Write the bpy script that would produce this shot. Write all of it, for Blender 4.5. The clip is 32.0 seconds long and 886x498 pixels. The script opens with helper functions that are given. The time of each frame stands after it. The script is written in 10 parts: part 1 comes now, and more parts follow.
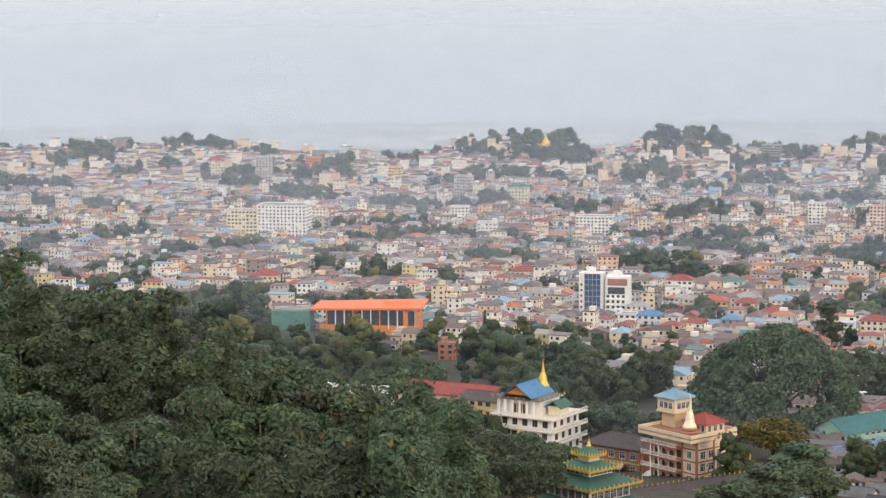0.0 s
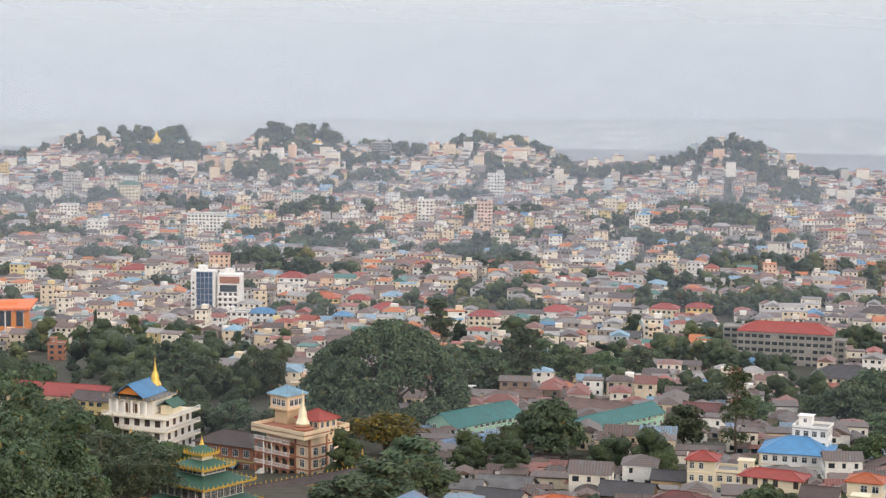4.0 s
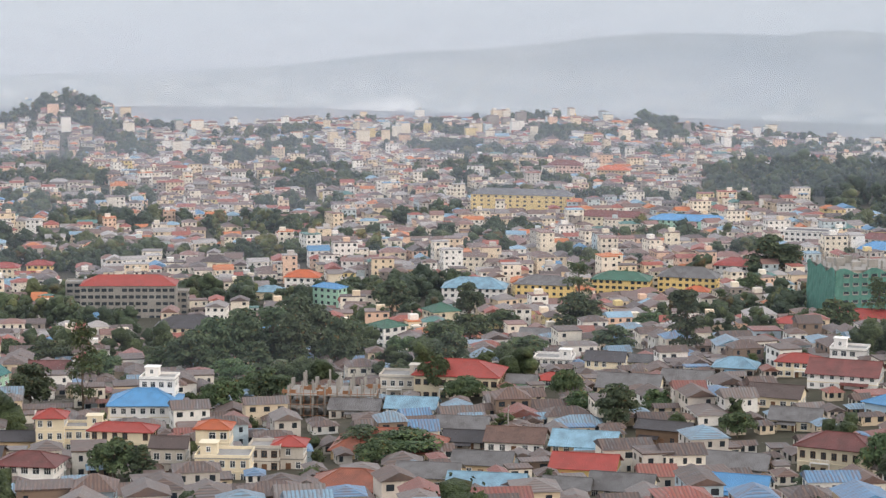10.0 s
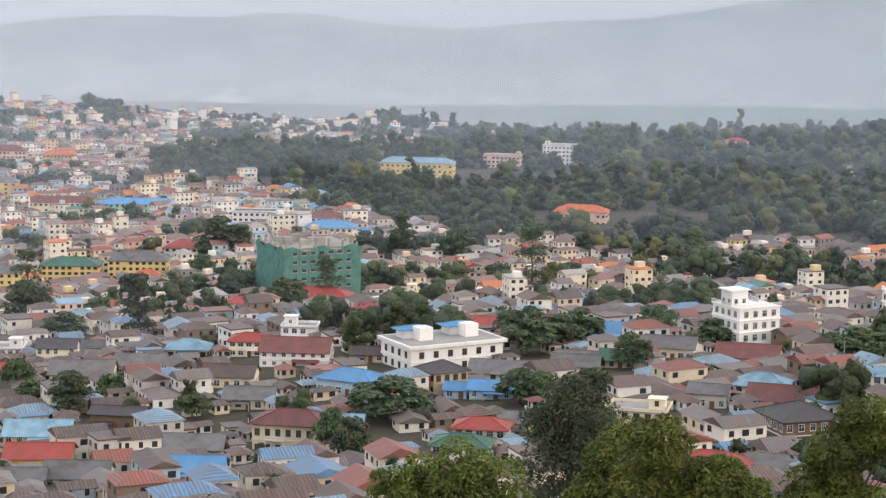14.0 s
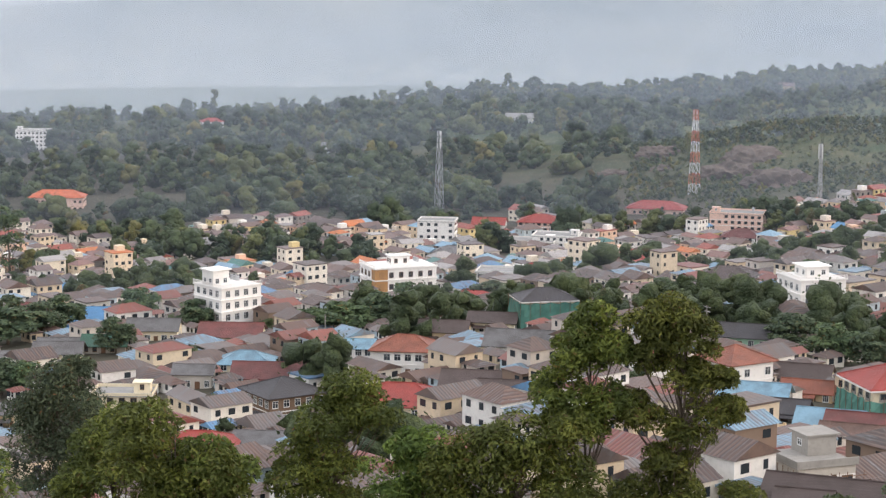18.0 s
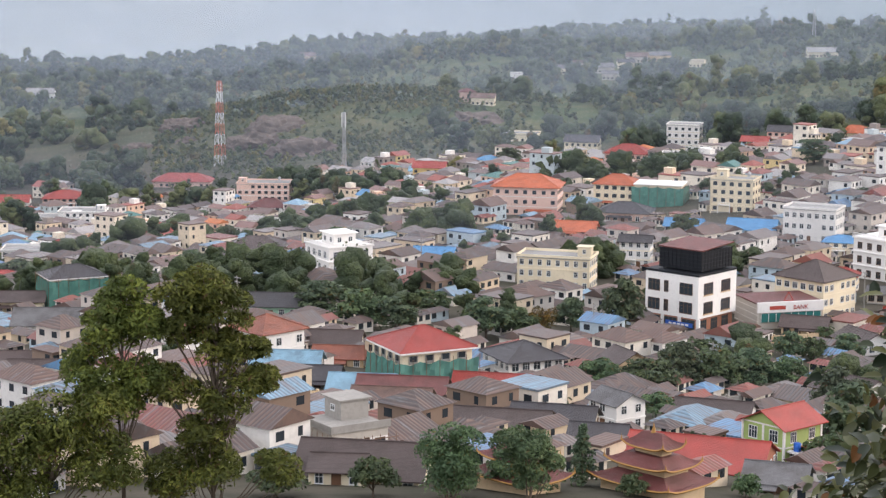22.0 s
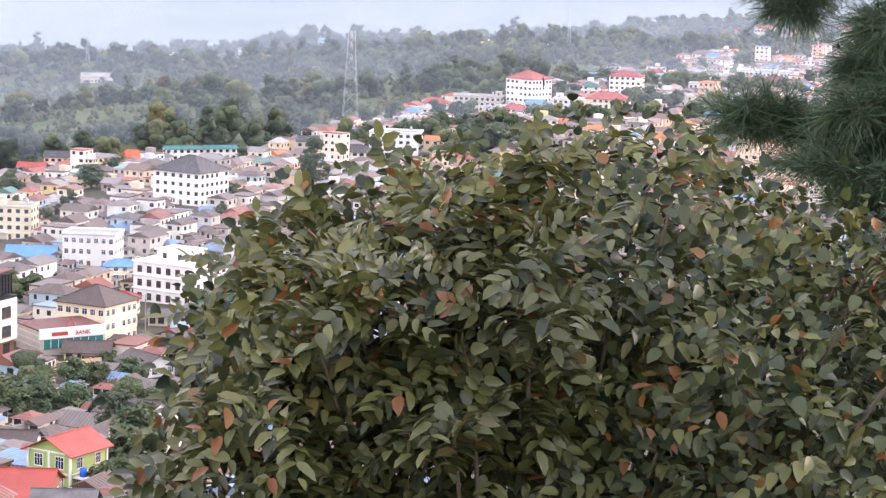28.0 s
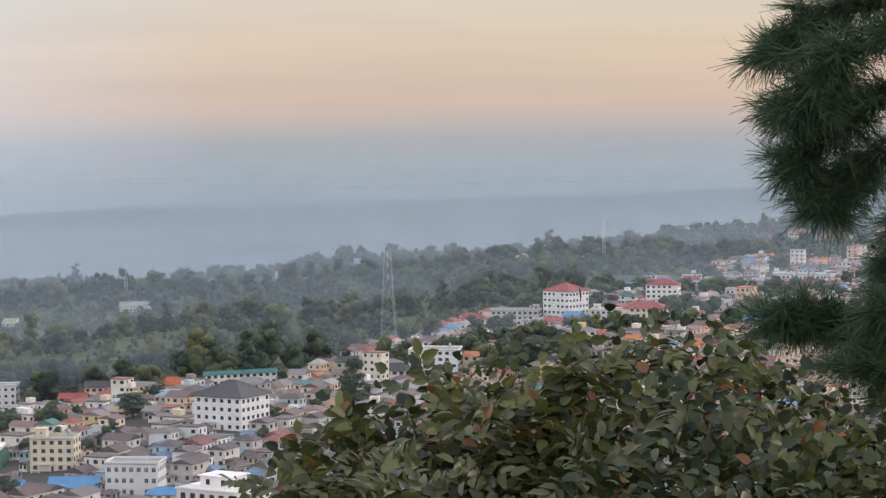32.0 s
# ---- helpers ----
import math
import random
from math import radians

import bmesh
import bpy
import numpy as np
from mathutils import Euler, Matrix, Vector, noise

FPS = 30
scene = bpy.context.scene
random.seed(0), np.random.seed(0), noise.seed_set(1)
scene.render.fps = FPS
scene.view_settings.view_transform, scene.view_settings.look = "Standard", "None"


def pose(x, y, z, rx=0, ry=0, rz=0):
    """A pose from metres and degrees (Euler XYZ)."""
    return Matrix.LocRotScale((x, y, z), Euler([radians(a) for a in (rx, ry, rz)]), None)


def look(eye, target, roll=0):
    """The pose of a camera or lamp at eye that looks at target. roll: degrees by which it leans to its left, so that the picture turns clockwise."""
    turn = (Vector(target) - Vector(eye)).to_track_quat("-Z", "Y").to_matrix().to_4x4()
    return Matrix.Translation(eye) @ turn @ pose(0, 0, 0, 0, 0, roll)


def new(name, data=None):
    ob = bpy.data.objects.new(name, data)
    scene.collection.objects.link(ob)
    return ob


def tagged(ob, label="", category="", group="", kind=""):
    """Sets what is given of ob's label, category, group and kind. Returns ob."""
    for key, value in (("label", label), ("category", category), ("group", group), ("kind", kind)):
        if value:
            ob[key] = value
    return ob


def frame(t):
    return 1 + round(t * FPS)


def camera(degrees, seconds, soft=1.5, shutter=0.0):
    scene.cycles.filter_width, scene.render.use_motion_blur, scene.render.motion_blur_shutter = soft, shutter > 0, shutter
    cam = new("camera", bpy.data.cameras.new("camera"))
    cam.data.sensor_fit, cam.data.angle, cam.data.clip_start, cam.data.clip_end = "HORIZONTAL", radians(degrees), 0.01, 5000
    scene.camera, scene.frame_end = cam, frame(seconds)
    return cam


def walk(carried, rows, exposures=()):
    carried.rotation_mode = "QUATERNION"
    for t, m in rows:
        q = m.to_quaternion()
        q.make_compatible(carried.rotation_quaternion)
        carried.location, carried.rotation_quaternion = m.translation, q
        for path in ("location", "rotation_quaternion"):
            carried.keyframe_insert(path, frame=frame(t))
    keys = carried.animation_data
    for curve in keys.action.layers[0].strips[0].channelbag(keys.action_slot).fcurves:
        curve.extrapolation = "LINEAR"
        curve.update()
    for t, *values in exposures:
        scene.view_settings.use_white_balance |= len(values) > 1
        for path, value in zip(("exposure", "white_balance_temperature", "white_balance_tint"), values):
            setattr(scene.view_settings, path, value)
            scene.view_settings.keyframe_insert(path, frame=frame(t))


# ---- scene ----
# the phone brightens, tints and darkens its picture near the end
EXPOSURES = [(0.0, 0.05, 6500, 10), (12.0, 0.08, 6500, 11), (16.0, 0.2, 6480, 12), (19.0, 0.27, 6450, 12), (23.0, 0.36, 6250, 15), (26.0, 0.48, 6000, 18), (28.5, 1.12, 6350, 23),
             (29.2, 1.05, 6400, 22), (30.0, 0.66, 6150, 16), (31.0, 0.17, 6080, 13), (32.0, -0.1, 6200, 13)]
cam = camera(22.60, 32.0, soft=1.35)
EYE = 195.0
walk(cam, [
    (0.0, pose(0, 0, EYE, 82.90, 0, -0.00) @ pose(0, 0, 0, 0, 0, -0.30)),
    (0.5, pose(0, 0, EYE, 82.81, 0, -1.71) @ pose(0, 0, 0, 0, 0, -0.04)),
    (1.0, pose(0, 0, EYE, 82.70, 0, -3.22) @ pose(0, 0, 0, 0, 0, 0.16)),
    (1.5, pose(0, 0, EYE, 82.63, 0, -4.39) @ pose(0, 0, 0, 0, 0, 0.23)),
    (2.0, pose(0, 0, EYE, 82.65, 0, -5.39) @ pose(0, 0, 0, 0, 0, 0.24)),
    (2.5, pose(0, 0, EYE, 82.68, 0, -6.42) @ pose(0, 0, 0, 0, 0, 0.33)),
    (4.5, pose(0, 0, EYE, 82.91, 0, -11.49) @ pose(0, 0, 0, 0, 0, 0.70)),
    (5.0, pose(0, 0, EYE, 82.90, 0, -12.95) @ pose(0, 0, 0, 0, 0, 0.81)),
    (5.5, pose(0, 0, EYE, 82.77, 0, -14.30) @ pose(0, 0, 0, 0, 0, 0.86)),
    (6.0, pose(0, 0, EYE, 82.63, 0, -15.55) @ pose(0, 0, 0, 0, 0, 0.87)),
    (6.5, pose(0, 0, EYE, 82.56, 0, -16.76) @ pose(0, 0, 0, 0, 0, 0.78)),
    (7.0, pose(0, 0, EYE, 82.54, 0, -17.93) @ pose(0, 0, 0, 0, 0, 0.64)),
    (7.5, pose(0, 0, EYE, 82.50, 0, -19.26) @ pose(0, 0, 0, 0, 0, 0.47)),
    (8.0, pose(0, 0, EYE, 82.31, 0, -20.80) @ pose(0, 0, 0, 0, 0, 0.37)),
    (8.5, pose(0, 0, EYE, 82.02, 0, -22.36) @ pose(0, 0, 0, 0, 0, 0.35)),
    (9.0, pose(0, 0, EYE, 81.83, 0, -24.00) @ pose(0, 0, 0, 0, 0, 0.31)),
    (9.5, pose(0, 0, EYE, 81.78, 0, -25.63) @ pose(0, 0, 0, 0, 0, 0.30)),
    (10.0, pose(0, 0, EYE, 81.80, 0, -27.17) @ pose(0, 0, 0, 0, 0, 0.29)),
    (10.5, pose(0, 0, EYE, 81.88, 0, -28.62) @ pose(0, 0, 0, 0, 0, 0.21)),
    (11.0, pose(0, 0, EYE, 81.94, 0, -30.25) @ pose(0, 0, 0, 0, 0, 0.22)),
    (11.5, pose(0, 0, EYE, 81.98, 0, -32.12) @ pose(0, 0, 0, 0, 0, 0.33)),
    (12.0, pose(0, 0, EYE, 82.02, 0, -34.04) @ pose(0, 0, 0, 0, 0, 0.47)),
    (12.5, pose(0, 0, EYE, 81.95, 0, -36.05) @ pose(0, 0, 0, 0, 0, 0.48)),
    (13.0, pose(0, 0, EYE, 81.80, 0, -38.06) @ pose(0, 0, 0, 0, 0, 0.49)),
    (13.5, pose(0, 0, EYE, 81.66, 0, -39.92) @ pose(0, 0, 0, 0, 0, 0.55)),
    (15.5, pose(0, 0, EYE, 81.13, 0, -45.88) @ pose(0, 0, 0, 0, 0, 0.68)),
    (16.0, pose(0, 0, EYE, 81.30, 0, -47.81) @ pose(0, 0, 0, 0, 0, 0.61)),
    (16.5, pose(0, 0, EYE, 81.36, 0, -49.73) @ pose(0, 0, 0, 0, 0, 0.50)),
    (17.0, pose(0, 0, EYE, 81.35, 0, -51.58) @ pose(0, 0, 0, 0, 0, 0.38)),
    (17.5, pose(0, 0, EYE, 81.27, 0, -53.34) @ pose(0, 0, 0, 0, 0, 0.40)),
    (18.0, pose(0, 0, EYE, 81.10, 0, -55.02) @ pose(0, 0, 0, 0, 0, 0.43)),
    (18.5, pose(0, 0, EYE, 80.88, 0, -56.67) @ pose(0, 0, 0, 0, 0, 0.61)),
    (19.0, pose(0, 0, EYE, 80.72, 0, -58.35) @ pose(0, 0, 0, 0, 0, 0.72)),
    (19.5, pose(0, 0, EYE, 80.59, 0, -59.94) @ pose(0, 0, 0, 0, 0, 0.82)),
    (20.0, pose(0, 0, EYE, 80.42, 0, -61.32) @ pose(0, 0, 0, 0, 0, 0.79)),
    (20.5, pose(0, 0, EYE, 80.27, 0, -62.68) @ pose(0, 0, 0, 0, 0, 0.64)),
    (21.0, pose(0, 0, EYE, 80.20, 0, -64.16) @ pose(0, 0, 0, 0, 0, 0.49)),
    (21.5, pose(0, 0, EYE, 80.28, 0, -65.76) @ pose(0, 0, 0, 0, 0, 0.42)),
    (22.0, pose(0, 0, EYE, 80.46, 0, -67.32) @ pose(0, 0, 0, 0, 0, 0.42)),
    (22.5, pose(0, 0, EYE, 80.65, 0, -68.90) @ pose(0, 0, 0, 0, 0, 0.44)),
    (23.0, pose(0, 0, EYE, 80.77, 0, -70.50) @ pose(0, 0, 0, 0, 0, 0.65)),
    (23.5, pose(0, 0, EYE, 80.80, 0, -72.04) @ pose(0, 0, 0, 0, 0, 0.71)),
    (24.0, pose(0, 0, EYE, 80.84, 0, -73.56) @ pose(0, 0, 0, 0, 0, 0.71)),
    (24.5, pose(0, 0, EYE, 80.92, 0, -75.07) @ pose(0, 0, 0, 0, 0, 0.68)),
    (25.0, pose(0, 0, EYE, 80.99, 0, -76.70) @ pose(0, 0, 0, 0, 0, 0.77)),
    (25.5, pose(0, 0, EYE, 81.03, 0, -78.34) @ pose(0, 0, 0, 0, 0, 0.88)),
    (26.0, pose(0, 0, EYE, 81.03, 0, -79.85) @ pose(0, 0, 0, 0, 0, 1.05)),
    (26.5, pose(0, 0, EYE, 81.05, 0, -81.41) @ pose(0, 0, 0, 0, 0, 1.08)),
    (28.5, pose(0, 0, EYE, 81.94, 0, -87.15) @ pose(0, 0, 0, 0, 0, 1.58)),
    (29.0, pose(0, 0, EYE, 82.73, 0, -88.01) @ pose(0, 0, 0, 0, 0, 1.29)),
    (29.5, pose(0, 0, EYE, 83.75, 0, -88.61) @ pose(0, 0, 0, 0, 0, 0.99)),
    (30.0, pose(0, 0, EYE, 84.72, 0, -88.75) @ pose(0, 0, 0, 0, 0, 0.56)),
    (30.5, pose(0, 0, EYE, 85.53, 0, -88.23) @ pose(0, 0, 0, 0, 0, 0.22)),
    (31.0, pose(0, 0, EYE, 86.11, 0, -87.21) @ pose(0, 0, 0, 0, 0, -0.03)),
    (31.5, pose(0, 0, EYE, 86.57, 0, -86.12) @ pose(0, 0, 0, 0, 0, -0.42)),
    (32.0, pose(0, 0, EYE, 87.01, 0, -84.92) @ pose(0, 0, 0, 0, 0, -0.67)),
], exposures=EXPOSURES)

# ---- sky, sun ----
SUN_AZ, SUN_EL = 150.0, 18.0
world = bpy.data.worlds.new("dusk_sky")
scene.world = world
world.use_nodes = True
wt = world.node_tree
wt.nodes.clear()


def node(tree, kind, **values):
    n = tree.nodes.new(kind)
    for key, value in values.items():
        if key in n.inputs:
            n.inputs[key].default_value = value
    return n


def ramp(tree, stops, fac=None):
    n = tree.nodes.new("ShaderNodeValToRGB")
    els = n.color_ramp.elements
    while len(els) < len(stops):
        els.new(0.5)
    for e, (p, c) in zip(els, stops):
        e.position, e.color = p, (*c, 1)
    if fac is not None:
        tree.links.new(fac, n.inputs["Fac"])
    return n


def mathn(tree, op, a, b=0.0):
    n = tree.nodes.new("ShaderNodeMath")
    n.operation = op
    for k, v in enumerate((a, b)):
        if isinstance(v, (int, float)):
            n.inputs[k].default_value = v
        else:
            tree.links.new(v, n.inputs[k])
    return n.outputs[0]


def mixc(tree, fac, a, b, blend="MIX"):
    n = tree.nodes.new("ShaderNodeMix")
    n.data_type, n.blend_type = "RGBA", blend
    for k, v in ((0, fac), (6, a), (7, b)):
        if isinstance(v, (int, float)):
            n.inputs[k].default_value = v
        elif isinstance(v, tuple):
            n.inputs[k].default_value = (*v, 1)
        else:
            tree.links.new(v, n.inputs[k])
    return n.outputs[2]


sky = wt.nodes.new("ShaderNodeTexSky")
sky.sky_type, sky.sun_disc = "NISHITA", False
sky.sun_elevation, sky.sun_rotation = radians(SUN_EL), radians(SUN_AZ)
sky.altitude, sky.dust_density = 1400, 3.0
tc = wt.nodes.new("ShaderNodeTexCoord")
sep = wt.nodes.new("ShaderNodeSeparateXYZ")
wt.links.new(tc.outputs["Generated"], sep.inputs[0])
# veil of high cloud: pale grey towards the horizon, brighter overhead
up = mathn(wt, "ADD", mathn(wt, "MULTIPLY", sep.outputs[2], 0.9), 0.1)
veil = ramp(wt, [(0.0, (0.50, 0.545, 0.60)), (0.036, (0.53, 0.57, 0.62)), (0.047, (0.605, 0.60, 0.61)), (0.062, (0.575, 0.60, 0.64)), (0.09, (0.63, 0.66, 0.70)), (0.16, (0.68, 0.70, 0.74)),
                 (0.24, (1.15, 1.16, 1.20)), (0.45, (1.25, 1.27, 1.32)), (1.0, (1.05, 1.08, 1.15))], up)
# dusk glow low on the side of the set sun
glow_up = ramp(wt, [(0.0, (0.31, 0.375, 0.425)), (0.075, (0.32, 0.38, 0.42)), (0.098, (0.41, 0.39, 0.385)), (0.113, (0.60, 0.44, 0.335)), (0.135, (0.69, 0.52, 0.355)), (0.155, (0.66, 0.56, 0.42)),
                    (0.20, (0.58, 0.54, 0.49)), (0.3, (0.85, 0.86, 0.88)), (0.5, (1.1, 1.12, 1.16)), (1.0, (1.05, 1.08, 1.15))], up)
az = mathn(wt, "ADD", mathn(wt, "MULTIPLY", sep.outputs[0], math.sin(radians(112))), mathn(wt, "MULTIPLY", sep.outputs[1], math.cos(radians(112))))
side = ramp(wt, [(0.0, (0, 0, 0)), (0.70, (0, 0, 0)), (0.84, (0.9, 0.9, 0.9)), (1.0, (1, 1, 1))], az)
base = mixc(wt, side.outputs[0], veil.outputs[0], glow_up.outputs[0])
# long flat streaks of cloud
mp = wt.nodes.new("ShaderNodeMapping")
mp.inputs["Scale"].default_value = (3.0, 3.0, 42.0)
wt.links.new(tc.outputs["Generated"], mp.inputs[0])
nz = node(wt, "ShaderNodeTexNoise", Scale=1.6, Detail=5.0, Roughness=0.55, Distortion=0.3)
wt.links.new(mp.outputs[0], nz.inputs["Vector"])
streak = ramp(wt, [(0.35, (1.07, 1.06, 1.05)), (0.52, (1.0, 1.0, 1.0)), (0.68, (0.90, 0.91, 0.93))], nz.outputs["Fac"])
clouded = mixc(wt, 0.5, base, streak.outputs[0], "MULTIPLY")
bg1 = node(wt, "ShaderNodeBackground", Strength=1.06)
wt.links.new(clouded, bg1.inputs[0])
bg2 = node(wt, "ShaderNodeBackground", Strength=0.015)
wt.links.new(sky.outputs[0], bg2.inputs[0])
addw = wt.nodes.new("ShaderNodeAddShader")
wout = wt.nodes.new("ShaderNodeOutputWorld")
wt.links.new(bg1.outputs[0], addw.inputs[0])
wt.links.new(bg2.outputs[0], addw.inputs[1])
wt.links.new(addw.outputs[0], wout.inputs[0])

sun = new("sun", bpy.data.lights.new("sun", "SUN"))
sun.data.energy, sun.data.angle, sun.data.color = 1.3, radians(14), (1.0, 0.84, 0.68)
sun_from = Vector((math.sin(radians(SUN_AZ)) * math.cos(radians(SUN_EL)), math.cos(radians(SUN_AZ)) * math.cos(radians(SUN_EL)), math.sin(radians(SUN_EL))))
sun.matrix_basis = look(Vector((0, 0, 400)) + sun_from * 100, (0, 0, 400))


# ---- materials ----
def material(name, rough=0.8, metal=0.0, spec=0.3):
    m = bpy.data.materials.new(name)
    m.use_nodes = True
    t = m.node_tree
    b = t.nodes["Principled BSDF"]
    b.inputs["Roughness"].default_value, b.inputs["Metallic"].default_value = rough, metal
    b.inputs["Specular IOR Level"].default_value = spec
    return m, t, b


def noise_n(t, scale, detail=4.0, vec=None, rough=0.55):
    n = node(t, "ShaderNodeTexNoise", Scale=scale, Detail=detail, Roughness=rough)
    if vec is None:
        g = t.nodes.new("ShaderNodeNewGeometry")
        vec = g.outputs["Position"]
    t.links.new(vec, n.inputs["Vector"])
    return n.outputs["Fac"]


def bump(t, b, height, strength=0.3, distance=0.05):
    n = node(t, "ShaderNodeBump", Strength=strength, Distance=distance)
    t.links.new(height, n.inputs["Height"])
    t.links.new(n.outputs[0], b.inputs["Normal"])


def painted(name, colour, rough=0.8, grime=0.25, fine=1.5, coarse=0.12, vary=0.0, relief=0.15, metal=0.0, spec=0.3):
    """A painted, plastered or coated surface with stains at two scales; vary: how far single objects differ in tone."""
    m, t, b = material(name, rough, metal, spec)
    dark = tuple(c * 0.55 for c in colour)
    light = tuple(min(1, c * 1.08) for c in colour)
    f1 = noise_n(t, coarse, 4)
    f2 = noise_n(t, fine, 5)
    c = mixc(t, ramp(t, [(0.38, (0, 0, 0)), (0.72, (grime * 1.6,) * 3)], f1).outputs[0], light, dark)
    c = mixc(t, ramp(t, [(0.45, (0, 0, 0)), (0.75, (grime,) * 3)], f2).outputs[0], c, dark)
    if vary:
        oi = t.nodes.new("ShaderNodeObjectInfo")
        hs = node(t, "ShaderNodeHueSaturation")
        t.links.new(mathn(t, "ADD", mathn(t, "MULTIPLY", oi.outputs["Random"], vary), 1 - vary * 0.6), hs.inputs["Value"])
        t.links.new(c, hs.inputs["Color"])
        c = hs.outputs[0]
    t.links.new(c, b.inputs["Base Color"])
    if relief:
        bump(t, b, f2, relief)
    return m


def islands(name, stops, rough=0.8, grime=0.3, coarse=0.15, metal=0.0, streaks=None):
    """Many joined pieces, each with a tone of its own out of the given palette."""
    m, t, b = material(name, rough, metal)
    g = t.nodes.new("ShaderNodeNewGeometry")
    r = ramp(t, stops, g.outputs["Random Per Island"])
    r.color_ramp.interpolation = "CONSTANT"
    f1, f2 = noise_n(t, coarse, 4), noise_n(t, 1.3, 4)
    c = mixc(t, ramp(t, [(0.4, (0, 0, 0)), (0.75, (grime,) * 3)], f1).outputs[0], r.outputs[0], (0.10, 0.09, 0.08))
    c = mixc(t, ramp(t, [(0.45, (0, 0, 0)), (0.8, (grime,) * 3)], f2).outputs[0], c, (0.12, 0.11, 0.10))
    if streaks is not None:  # rain-washed rust in long narrow runs down the slope, sheet by sheet, and the ribs of the sheets
        turned = t.nodes.new("ShaderNodeMapping")
        turned.inputs["Rotation"].default_value = (0, 0, streaks)
        t.links.new(g.outputs["Position"], turned.inputs[0])
        mp_ = t.nodes.new("ShaderNodeMapping")
        mp_.inputs["Scale"].default_value = (1.5, 0.16, 0.16)
        t.links.new(turned.outputs[0], mp_.inputs[0])
        f3 = noise_n(t, 1.0, 4, mp_.outputs[0], 0.7)
        c = mixc(t, ramp(t, [(0.42, (0, 0, 0)), (0.62, (0.6,) * 3)], f3).outputs[0], c, (0.20, 0.125, 0.095))
        c = mixc(t, ramp(t, [(0.30, (0.55,) * 3), (0.45, (0, 0, 0))], f3).outputs[0], c, (0.26, 0.25, 0.25))
        w = node(t, "ShaderNodeTexWave", Scale=0.42, Distortion=0.4)
        t.links.new(turned.outputs[0], w.inputs["Vector"])
        # the ribs' trough shade is painted in, following the wave of the relief
        c = mixc(t, ramp(t, [(0.0, (0.45,) * 3), (0.4, (0, 0, 0))], w.outputs["Fac"]).outputs[0], c, (0.045, 0.036, 0.034))
        bump(t, b, w.outputs["Fac"], 0.5, 0.1)
    t.links.new(c, b.inputs["Base Color"])
    return m


def foliage(name, dark, light, autumn=(0.16, 0.10, 0.03), dry=0.05, rough=0.6, spec=0.25, trans=0.25, patch=0.35, speck=1.0, tufts=0.0):
    m, t, b = material(name, rough, 0.0, spec)
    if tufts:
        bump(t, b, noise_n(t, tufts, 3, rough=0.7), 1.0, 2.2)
    g = t.nodes.new("ShaderNodeNewGeometry")
    oi = t.nodes.new("ShaderNodeObjectInfo")
    tone = g.outputs["Random Per Island"]
    if speck < 1:
        whole = mathn(t, "MULTIPLY", mathn(t, "SUBTRACT", noise_n(t, patch * 1.4, 1), 0.34), 3.2 * (1 - speck))
        tone = mathn(t, "ADD", mathn(t, "MULTIPLY", tone, speck), whole)
    r = ramp(t, [(0.0, dark), (0.6, light), (1.0 - dry, tuple(x * 1.25 for x in light)), (min(1.0, 1.02 - dry), autumn)], tone)
    f = noise_n(t, patch, 3)
    c = mixc(t, ramp(t, [(0.35, (0, 0, 0)), (0.62, (0.75,) * 3)], f).outputs[0], r.outputs[0], dark)
    hs = node(t, "ShaderNodeHueSaturation")
    t.links.new(mathn(t, "ADD", mathn(t, "MULTIPLY", oi.outputs["Random"], 0.05), 0.475), hs.inputs["Hue"])
    t.links.new(mathn(t, "ADD", mathn(t, "MULTIPLY", oi.outputs["Random"], 0.5), 0.75), hs.inputs["Value"])
    t.links.new(c, hs.inputs["Color"])
    if tufts:  # leaf tufts: shade of the hollows between bright tips is put into the colour
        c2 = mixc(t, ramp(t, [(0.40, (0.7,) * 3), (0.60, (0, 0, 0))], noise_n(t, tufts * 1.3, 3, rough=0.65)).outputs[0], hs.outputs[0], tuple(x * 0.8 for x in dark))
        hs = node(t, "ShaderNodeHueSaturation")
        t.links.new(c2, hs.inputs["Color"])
    t.links.new(hs.outputs[0], b.inputs["Base Color"])
    if trans:
        tr = node(t, "ShaderNodeBsdfTranslucent")
        t.links.new(hs.outputs[0], tr.inputs[0])
        mx = node(t, "ShaderNodeMixShader", Fac=trans)
        t.links.new(b.outputs[0], mx.inputs[1])
        t.links.new(tr.outputs[0], mx.inputs[2])
        t.links.new(mx.outputs[0], t.nodes["Material Output"].inputs[0])
    return m


